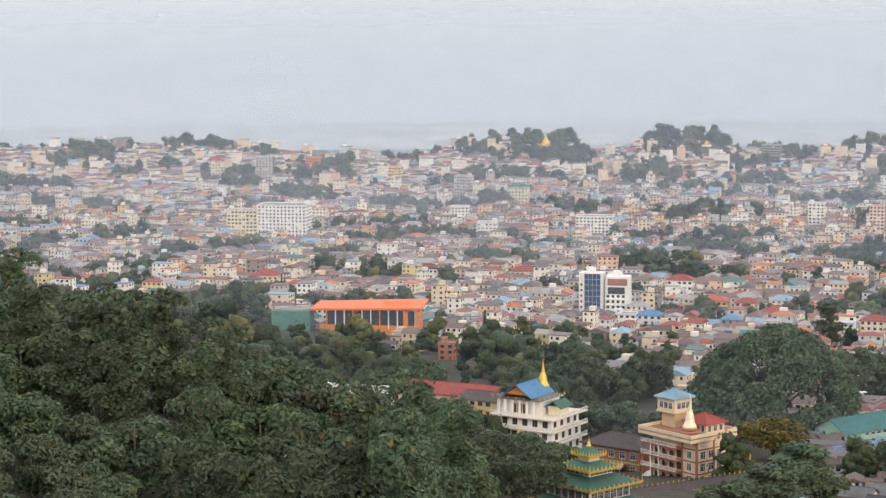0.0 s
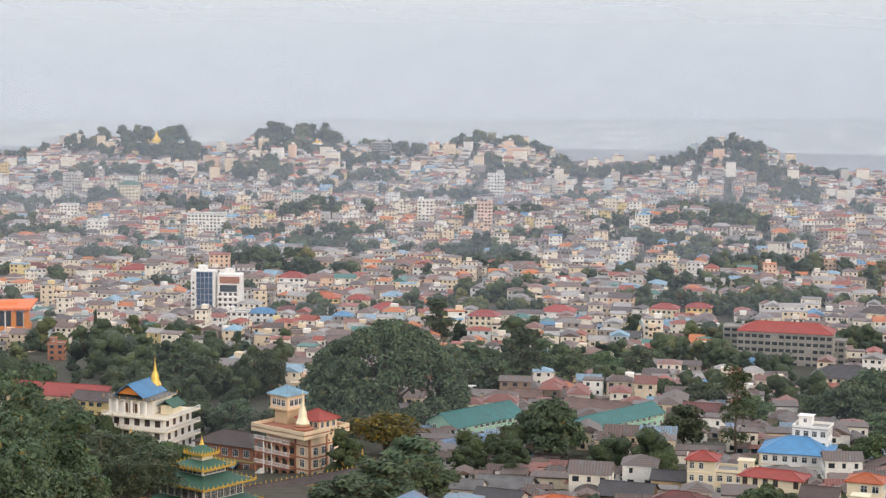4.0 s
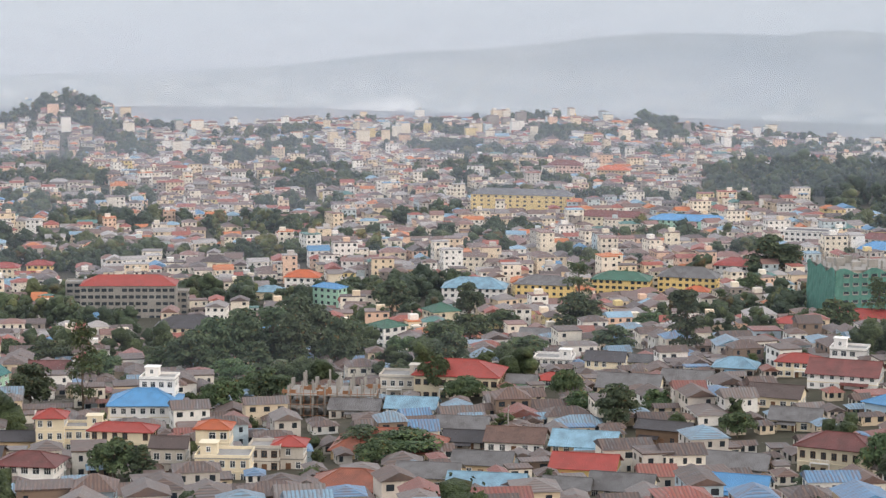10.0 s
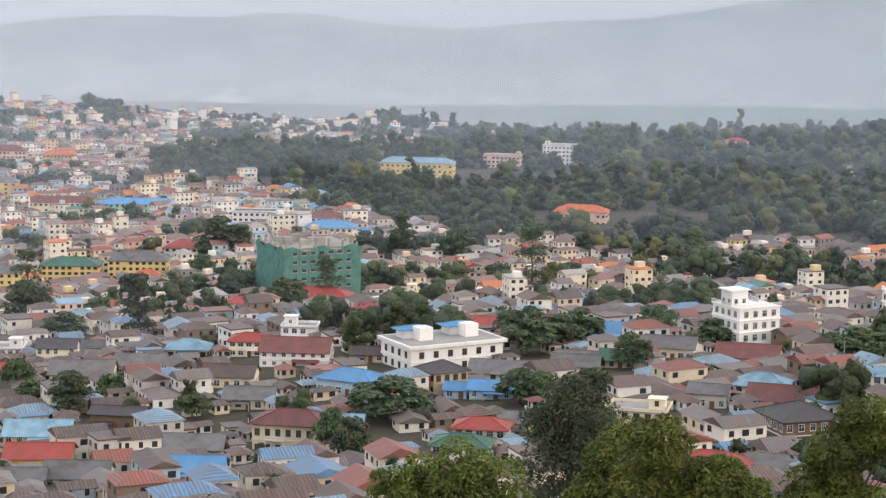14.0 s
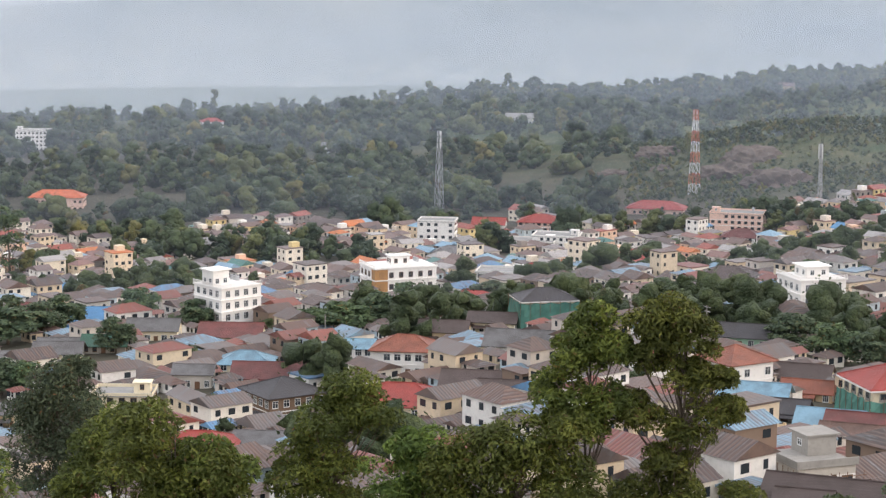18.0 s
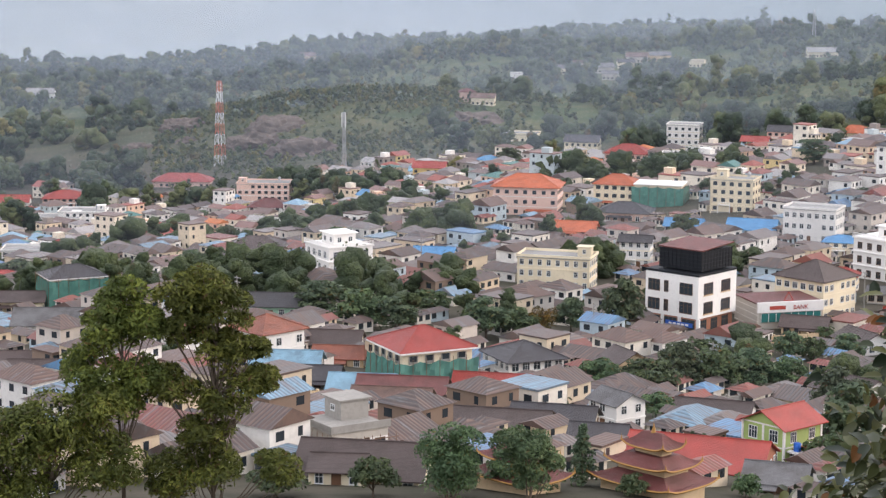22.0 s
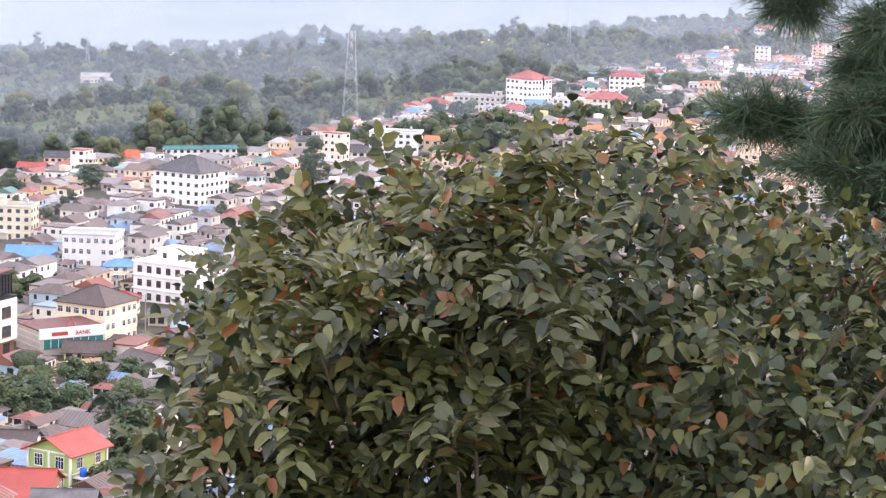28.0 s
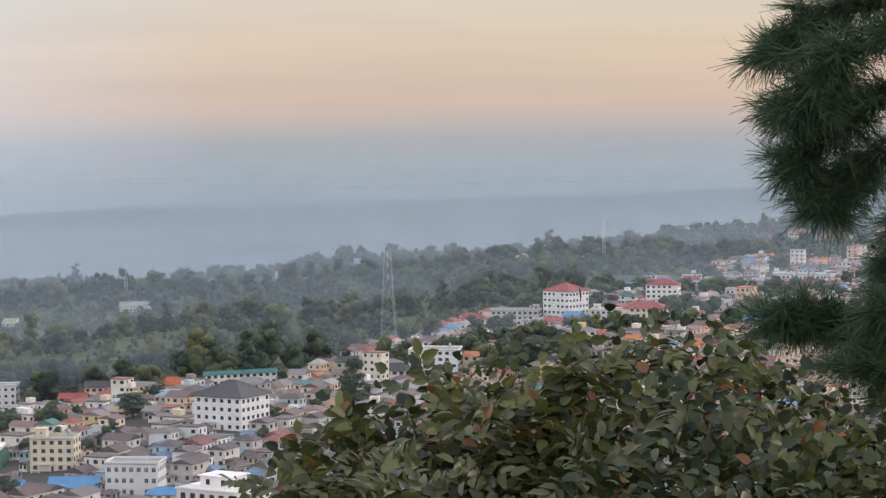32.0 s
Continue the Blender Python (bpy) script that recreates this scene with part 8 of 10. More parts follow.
def crown_lumps(rng, kind, h, w):
    lumps = []
    if kind == "dome":
        for _ in range(150):
            a, u = rng.uniform(0, 6.283), math.sqrt(rng.uniform(0, 1))
            top = h * (0.22 + 0.74 * math.sqrt(max(0, 1 - u * u)))
            lumps.append((w / 2 * u * math.cos(a) * 0.95, w / 2 * u * math.sin(a) * 0.95, top * rng.uniform(0.86, 1.0) - h * 0.05, w * rng.uniform(0.055, 0.10)))
        for _ in range(50):
            a = rng.uniform(0, 6.283)
            lumps.append((w / 2 * 0.93 * math.cos(a), w / 2 * 0.93 * math.sin(a), h * rng.uniform(0.05, 0.38), w * rng.uniform(0.06, 0.10)))
    elif kind == "cone":
        for k in range(30):
            f = (k + 0.5) / 30
            a, u = k * 2.4, (1 - f) * rng.uniform(0.4, 1.0)
            lumps.append((w / 2 * u * math.cos(a), w / 2 * u * math.sin(a), h * (0.06 + 0.9 * f), w * (0.24 - 0.13 * f)))
    elif kind == "tall":
        for k in range(28):
            f = rng.uniform(0, 1)
            a, u = rng.uniform(0, 6.283), rng.uniform(0.1, 1.0) * (1 - 0.5 * abs(f - 0.35))
            lumps.append((w / 2 * u * math.cos(a) * 0.8, w / 2 * u * math.sin(a) * 0.8, h * (0.14 + 0.78 * f), w * rng.uniform(0.15, 0.25)))
    else:
        for _ in range(34):
            a, u = rng.uniform(0, 6.283), math.sqrt(rng.uniform(0, 1))
            low, high = 0.16 + 0.12 * u, 0.36 + 0.52 * math.sqrt(max(0, 1 - u * u))
            lumps.append((w / 2 * u * math.cos(a) * 0.82, w / 2 * u * math.sin(a) * 0.82, h * rng.uniform(low, high), w * rng.uniform(0.13, 0.21)))
    return lumps


def trunk_geo(rng, h, w, r0, lumps, lean=0.03, limbs=7):
    g = Geo()
    x = y = 0.0
    n = 5
    top = h * 0.72
    pts = [(0, 0, -1.5)]
    for k in range(1, n + 1):
        x, y = x + rng.normal(0, lean * h / n), y + rng.normal(0, lean * h / n)
        pts.append((x, y, top * k / n))
    for k in range(n):
        g.rod(pts[k], pts[k + 1], r0 * (1 - 0.15 * k), 7, r2=r0 * (1 - 0.15 * (k + 1)))
    for lx, ly, lz, lr in lumps[:limbs]:
        k = min(n - 1, max(1, int(n * 0.7 * lz / h)))
        g.rod(pts[k], (lx * 0.85, ly * 0.85, lz - lr * 0.3), r0 * 0.38, 5, r2=r0 * 0.1)
    return g


TREE_KINDS = {}


def tree_kind(key, kind, h, w, mat, per=90, size=0.42, seed=1, trunk=0.3, limbs=7):
    rng = np.random.default_rng(seed)
    lumps = crown_lumps(rng, kind, h, w)
    p, o = clump_points(rng, lumps, per)
    o[:, 2] += 0.5
    crown = quads_mesh("crown", blades(rng, p, o, size), mat)
    TREE_KINDS[key] = (h, w, trunk_geo(rng, h, w, trunk, lumps, limbs=limbs).mesh("trunk", BARK), crown)


tree_kind("broad", "round", 11, 10, LEAF, 100, 0.48, 1)
tree_kind("broad_dark", "round", 12, 10, LEAF_DARK, 100, 0.5, 2)
tree_kind("broad_wide", "round", 9, 11, LEAF, 100, 0.48, 3)
tree_kind("tall", "tall", 17, 8, LEAF_DARK, 120, 0.42, 4)
tree_kind("tall_open", "tall", 18, 9, LEAF, 70, 0.40, 5)
tree_kind("cone", "cone", 12, 6, LEAF_DARK, 80, 0.38, 6)
tree_kind("bush", "round", 4.5, 5, LEAF, 50, 0.34, 7, 0.12, 3)
tree_kind("flowering", "round", 9, 9, LEAF_YELLOW, 60, 0.30, 8)
tree_kind("hill_broad", "round", 17, 12, LEAF_DARK, 170, 0.42, 9, 0.35)
tree_kind("hill_tall", "tall", 20, 10, LEAF_DARK, 190, 0.40, 10, 0.3)
tree_kind("hill_light", "round", 15, 11, LEAF, 170, 0.42, 12, 0.3)
tree_kind("great", "dome", 26, 44, LEAF_DARK, 230, 0.60, 11, 1.1, 20)
TREE_LABEL = {"broad": "leafy green broadleaf tree among the houses", "broad_dark": "dense dark green broadleaf tree", "broad_wide": "low spreading green tree among roofs", "tall": "tall dark narrow tree",
              "tall_open": "tall thin tree with open crown", "cone": "dark conical conifer beside houses", "bush": "low green garden bush", "flowering": "tree covered in yellow blossom",
              "hill_broad": "dense dark tree on the near slope", "hill_tall": "tall dark tree on the near slope", "hill_light": "lighter green tree on the near slope", "great": "huge domed dark green banyan-like tree"}
tree_rng = random.Random(21)


def tree(key, x, y, h=None, w=None, z=None, label=""):
    h0, w0, trunk, crown = TREE_KINDS[key]
    if w and w < 30 and math.hypot(x, y) < 1000:
        h, w = h * 1.12, w * 1.22
    sz = (h or h0 * tree_rng.uniform(0.75, 1.2)) / h0
    sw = (w / w0) if w else sz * tree_rng.uniform(0.9, 1.15)
    root = thing("tree" if key != "bush" else "bush", pose(x, y, float(land(x, y)) if z is None else z, 0, 0, tree_rng.uniform(0, 360)) @ Matrix.Diagonal((sw, sw, sz, 1)), label or TREE_LABEL[key], "tree" if key != "bush" else "bush", "trees of the town")
    part("trunk", trunk, root)
    part("crown", crown, root)
    far = math.hypot(x, y)
    if w and far < 1000:
        TAKEN.append((x, y, 0.34 * w))
        FRONTS.append((math.degrees(math.atan2(x, y)), far, math.degrees(0.4 * w / far)))
    return root


# the great tree and its neighbours beside the monastery
tree("great", 106.0, 700.0, 35.0, 52.0)
TAKEN.append((106, 700, 24))

# trees that stand out: place, height, width
for tree_a, tree_r, tree_h in ((1.2, 500, 18), (1.9, 525, 17), (2.4, 490, 15), (2.9, 545, 14), (0.4, 540, 18), (1.4, 560, 16), (2.1, 585, 13), (3.3, 575, 10), (5.6, 668, 14), (7.6, 655, 13), (8.6, 640, 12), (4.6, 690, 15), (6.6, 690, 14)):
    tree("hill_broad", *at(tree_a, tree_r)[:2], tree_h, tree_h * 0.8)
tree("flowering", 94.5, 625.9, 13.2, 19.1)
tree("broad_dark", 85.2, 522.1, 12.5, 14.6)
tree("broad_dark", 69.1, 468.9, 11.2, 14.4)
tree("broad_dark", 60.8, 462.0, 8.6, 11.6)
tree("broad", 84.7, 494.8, 10.5, 12.4)
tree("broad_dark", 135.3, 585.6, 16.5, 14.8)
tree("broad_dark", 135.2, 603.0, 14.5, 11.9)
tree("broad", 142.6, 600.3, 11.3, 10.1)
tree("broad_dark", 160.0, 796.1, 14.8, 13.3)
tree("broad_dark", 155.7, 835.6, 13.2, 13.9)
tree("tall", 181.9, 843.6, 24.6, 14.1)
tree("broad", 208.9, 872.3, 16.3, 14.7)
tree("broad", 229.2, 897.2, 14.4, 15.1)
tree("tall_open", 206.7, 920.1, 17.1, 15.4)
tree("broad_dark", 243.2, 895.6, 14.4, 12.6)
tree("tall", 186.3, 1054.7, 23.5, 17.4)
tree("broad_dark", 174.1, 915.6, 14.5, 12.7)
tree("broad", 186.9, 889.6, 11.8, 12.4)
tree("broad_dark", 78.5, 810.2, 16.9, 11.1)
tree("cone", 44.7, 809.8, 19.0, 13.3)
tree("broad_dark", 54.1, 809.2, 14.7, 13.3)
tree("cone", 20.2, 1064.8, 19.3, 4.3)
tree("broad_wide", 34.4, 869.3, 9.0, 11.8)
tree("broad", 45.2, 860.8, 10.1, 10.6)
tree("tall_open", 189.9, 592.3, 24.3, 10.2)
tree("broad_dark", 180.3, 611.0, 11.6, 12.2)
tree("broad", 230.4, 752.5, 10.2, 12.9)
tree("broad_wide", 227.3, 801.4, 8.7, 11.4)
tree("broad", 219.8, 667.8, 11.0, 11.5)
tree("broad_dark", 252.2, 671.2, 14.9, 13.7)
tree("broad_dark", 265.2, 684.4, 18.1, 14.0)
tree("broad_dark", 278.2, 691.1, 20.3, 15.3)
tree("tall", 292.0, 699.5, 19.7, 14.5)
tree("broad_dark", 294.1, 684.5, 18.4, 14.2)
tree("broad_dark", 310.1, 699.3, 17.9, 14.6)
tree("cone", 269.5, 654.7, 11.0, 11.6)
tree("broad", 252.5, 636.7, 8.9, 11.2)
tree("broad_dark", 296.1, 651.9, 16.8, 11.7)
tree("broad", 319.6, 689.6, 11.8, 12.4)
tree("broad", 248.3, 682.2, 11.3, 11.9)
tree("broad", 257.3, 724.7, 8.0, 10.5)
tree("broad", 217.7, 556.9, 10.9, 9.8)
tree("broad_dark", 240.2, 574.8, 9.7, 10.2)
tree("broad", 241.4, 592.7, 8.3, 8.8)
tree("broad_dark", 428.2, 883.7, 15.2, 14.7)
tree("broad_dark", 447.9, 968.4, 11.0, 14.5)
tree("broad", 409.4, 961.5, 10.8, 14.2)
tree("broad", 362.3, 705.4, 12.3, 13.0)
tree("broad", 383.3, 723.8, 12.7, 13.4)
tree("broad_wide", 338.8, 689.2, 8.0, 10.5)
tree("broad", 276.5, 542.6, 12.7, 8.3)
tree("broad", 278.0, 527.2, 7.0, 9.8)
tree("broad_dark", 216.1, 458.7, 6.6, 11.2)
tree("broad", 220.7, 447.5, 7.2, 12.4)
tree("broad", 150.1, 447.5, 9.9, 9.1)
tree("cone", 154.6, 441.7, 7.4, 6.5)
tree("broad", 284.3, 582.3, 6.7, 8.9)
tree("broad_dark", 339.2, 782.7, 19.9, 18.6)
tree("broad", 347.6, 754.8, 12.9, 13.6)
tree("broad_dark", 299.0, 578.3, 13.5, 10.7)
tree("broad_dark", 441.7, 835.4, 14.7, 11.6)
tree("broad_dark", 445.0, 922.3, 13.2, 16.7)
tree("tall_open", 509.6, 856.9, 21.9, 13.5)
tree("broad_dark", 440.1, 740.0, 15.6, 16.4)
tree("broad", 423.2, 773.8, 9.1, 12.0)
tree("broad", 360.9, 640.3, 8.6, 12.0)
tree("broad_dark", 393.3, 638.6, 9.7, 12.3)
tree("tall", 401.8, 605.8, 20.8, 11.9)
tree("broad", 466.3, 727.4, 9.0, 11.8)
tree("broad_wide", 299.4, 509.5, 8.5, 7.3)
tree("broad_dark", 284.4, 459.0, 10.6, 9.6)
tree("broad", 287.5, 480.6, 7.3, 7.7)
tree("broad", 274.6, 524.5, 6.9, 7.3)
tree("broad_dark", 221.2, 450.6, 6.6, 8.3)
tree("broad", 208.1, 438.1, 7.0, 8.0)
tree("broad_dark", 333.1, 395.4, 9.5, 15.6)
tree("broad", 332.8, 403.4, 6.8, 7.2)
tree("broad", 502.3, 657.0, 15.0, 13.5)
tree("tall_open", 545.8, 687.8, 20.5, 11.9)
tree("broad_dark", 652.7, 906.4, 23.0, 27.2)
tree("broad", 592.2, 840.3, 15.9, 13.9)
tree("broad", 492.2, 672.0, 8.6, 11.3)
tree("broad", 296.1, 370.2, 11.2, 7.8)
tree("broad_dark", 287.6, 353.8, 9.6, 7.6)
tree("cone", 265.5, 355.9, 5.8, 4.9)
tree("broad_dark", 728.2, 815.1, 19.7, 20.7)
tree("tall", 733.9, 860.6, 23.3, 15.3)
tree("tall_open", 691.6, 720.9, 28.4, 14.9)
tree("broad_dark", 762.3, 844.9, 17.6, 18.5)
tree("broad_dark", 420.3, 439.4, 9.5, 13.3)
tree("broad_dark", 436.6, 443.0, 8.9, 11.9)
tree("broad", 366.5, 378.7, 8.3, 8.7)
tree("broad_wide", 521.3, 604.2, 6.2, 13.0)
tree("broad", 299.9, 429.7, 6.9, 7.2)
tree("bush", 305.2, 473.1, 5.9, 6.2)
tree("broad_dark", 447.5, 444.8, 9.8, 10.3)
tree("broad_dark", 439.5, 459.7, 9.9, 10.4)
tree("broad", 462.7, 491.5, 8.8, 9.2)
tree("broad_dark", 364.4, 383.5, 8.3, 10.2)
tree("broad_dark", 417.0, 395.9, 9.0, 8.6)
tree("broad_dark", 466.3, 411.6, 8.1, 10.2)
tree("broad", 498.8, 463.7, 10.6, 11.1)
tree("broad", 475.6, 365.8, 9.4, 14.7)
tree("broad_dark", 491.6, 366.2, 9.5, 11.7)
tree("broad", 485.5, 385.6, 6.4, 8.5)
tree("bush", 569.9, 413.3, 7.3, 7.7)
tree("broad", 545.5, 326.9, 9.9, 6.9)
tree("broad_dark", 573.0, 382.6, 7.1, 11.2)
tree("broad_dark", 896.6, 554.0, 9.5, 14.3)
tree("broad", 887.8, 494.1, 7.9, 13.8)
tree("bush", 368.7, 270.0, 4.8, 5.0)
tree("broad_dark", 464.4, 225.0, 8.0, 11.3)
tree("broad", 453.0, 209.4, 9.7, 10.9)
tree("broad_dark", 451.6, 200.3, 7.7, 8.1)
tree("broad", 484.1, 205.7, 6.8, 8.6)
tree("broad_dark", 461.4, 182.0, 9.0, 9.5)
tree("broad", 467.0, 175.9, 7.8, 8.2)
tree("flowering", 469.7, 171.3, 7.8, 6.8)
tree("broad_dark", 480.4, 168.2, 7.9, 7.0)
tree("broad_dark", 487.0, 157.9, 12.0, 8.4)
tree("broad", 388.7, 130.3, 6.4, 6.8)
tree("broad", 386.9, 119.7, 7.4, 8.9)
tree("broad_dark", 401.8, 118.7, 8.8, 9.2)
tree("broad", 409.7, 113.0, 8.9, 9.3)
tree("broad_dark", 417.2, 108.2, 7.9, 8.3)
tree("broad", 424.6, 103.2, 6.9, 7.2)
tree("bush", 458.8, 130.5, 5.0, 7.8)
tree("broad_dark", 477.2, 115.5, 6.4, 6.1)
tree("bush", 481.4, 110.8, 5.2, 5.4)
tree("broad_dark", 487.0, 104.3, 5.8, 6.8)
tree("broad_dark", 337.5, 71.7, 10.0, 9.5)
tree("broad", 308.6, 68.0, 5.8, 6.1)
tree("broad", 352.8, 108.0, 4.8, 5.1)
tree("bush", 262.3, 68.3, 2.9, 3.0)
tree("cone", 308.0, 86.8, 2.5, 1.8)
tree("cone", 309.5, 89.0, 2.5, 1.8)
tree("cone", 306.3, 81.6, 2.1, 1.6)
tree("broad_dark", 233.0, 96.0, 5.7, 5.6)
tree("broad", 241.1, 92.0, 5.5, 4.3)
tree("cone", 243.4, 88.5, 5.5, 3.6)
tree("cone", 251.6, 86.3, 7.0, 3.3)
tree("broad", 237.3, 87.7, 4.0, 3.5)
tree("bush", 246.9, 78.2, 2.7, 2.9)
tree("broad_wide", 228.4, 104.1, 4.7, 4.9)
tree("broad", 223.5, 114.2, 4.0, 5.6)
tree("broad", 637.9, 357.0, 5.7, 7.9)
tree("broad_dark", 688.0, 288.4, 7.7, 10.1)
tree("broad_dark", 985.0, 377.9, 10.8, 14.2)
tree("broad", 998.1, 350.9, 10.9, 17.1)
tree("broad", 679.2, 200.0, 8.2, 7.7)
tree("broad_dark", 609.6, 159.1, 6.5, 6.8)
tree("tall", 858.0, 200.2, 9.1, 11.9)
tree("broad_dark", 968.4, 294.0, 7.8, 10.9)
tree("broad", 663.9, 315.3, 7.6, 10.0)
tree("tall", 946.2, 226.8, 10.0, 10.5)
tree("broad", 1125.5, 285.1, 11.9, 18.8)
tree("flowering", 1181.9, 321.9, 12.6, 18.1)
tree("flowering", 1081.4, 201.5, 8.5, 11.8)
tree("cone", 871.3, 116.2, 11.3, 8.3)
tree("broad", 572.6, 146.3, 4.6, 6.4)
tree("broad_dark", 386.1, 83.6, 8.8, 8.7)
tree("bush", 512.2, 115.3, 2.7, 4.3)
tree("tall", 865.6, 113.2, 17.9, 9.4)
tree("tall", 2038.2, 305.7, 21.1, 11.1)
tree("tall", 2039.8, 321.7, 21.1, 8.9)
tree("broad_dark", 2020.9, 383.6, 13.1, 19.3)
tree("tall", 1892.5, 393.5, 17.3, 10.4)


def bearing(x, y):
    return math.degrees(math.atan2(x, y))


KNOLL_TREES = ((6.3, 1.0, 2470), (2.6, 0.9, 2510), (0.9, 0.5, 2520), (17.4, 0.8, 2540), (11.1, 0.9, 2540), (-6.7, 0.35, 2560), (-5.7, 0.4, 2560), (-12.5, 0.8, 2540), (9.2, 0.4, 2550), (32.7, 0.4, 2560), (40.3, 0.5, 2500))


def on_knoll(a, r):
    return any(abs(a - b) < w and r > r0 for b, w, r0 in KNOLL_TREES)


def wooded(a, r):
    """Where woods stand instead of houses."""
    if r > 2800 or a < -14 or a > 104:
        return True
    edge = 30 * math.sin(a * 0.9) + 20 * math.sin(a * 2.3 + 1)
    if a < 6 and r < np.interp(a, (-15, -8, -3, 2, 6), (1500, 1400, 1150, 1010, 900)) + 1.5 * edge:
        return True
    if a < 9 and r < 690 + edge * 0.5:
        return True
    end = 42.5 + 3.5 * math.sin(r * 0.021) * math.cos(r * 0.008 + a * 0.4) + (r - 2400) * 0.004
    if 34 < a < 62 and r > 1130 + edge + max(0, 43 - a) * 65:
        return not (a < end and r > 2030 + edge * 2)
    if a >= 62 and r > 1130 + edge * 0.7 - max(0, min(a, 82) - 70) * 12 + max(0, a - 80) * 62:
        return True
    if a > 86 and r < 560:
        return True
    return False


def near_slope():
    """Trees on the hillside below the viewpoint, each its own."""
    rng = random.Random(8)
    made = []
    for k in range(3000):
        a, r = rng.uniform(-13.0, 3.2), rng.uniform(235, 560)
        x, y, z = at(a, r)
        if any((x - p) ** 2 + (y - q) ** 2 < (7.4 if r < 400 else 8.6) ** 2 for p, q in made) or not free(x, y, 5):
            continue
        if a > 0.6 and r < 480:
            continue
        made.append((x, y))
        light = noise.noise(Vector((x / 40, y / 40, 1))) > 0.05
        key = rng.choice(("hill_light", "hill_light", "hill_tall") if light else ("hill_broad", "hill_broad", "hill_tall"))
        tree(key, x, y)
        if len(made) > 200:
            break


near_slope()


def a_woods(x, y):
    return math.degrees(math.atan2(x, y))


PHI = (1 + 5 ** 0.5) / 2
ICO = np.array([(s_ * a_, t_ * b_, 0) if k_ == 0 else (0, s_ * a_, t_ * b_) if k_ == 1 else (t_ * b_, 0, s_ * a_) for k_ in range(3) for a_, b_ in ((1.0, PHI),) for s_ in (-1, 1) for t_ in (-1, 1)]) / math.hypot(1, PHI)


def ico_faces():
    """Triples of neighbouring corners of the twenty-sided solid, turned outwards."""
    edge = min(np.linalg.norm(ICO[0] - ICO[k]) for k in range(1, 12)) * 1.01
    near = [[np.linalg.norm(p - q) < edge for q in ICO] for p in ICO]
    faces = []
    for i in range(12):
        for j in range(i + 1, 12):
            for k in range(j + 1, 12):
                if near[i][j] and near[j][k] and near[i][k]:
                    out = np.dot(np.cross(ICO[j] - ICO[i], ICO[k] - ICO[i]), ICO[i]) > 0
                    faces.append((i, j, k) if out else (i, k, j))
    return faces


ICO_F = ico_faces()


def spin(a):
    return np.array([(math.cos(a), -math.sin(a), 0), (math.sin(a), math.cos(a), 0), (0, 0, 1)])


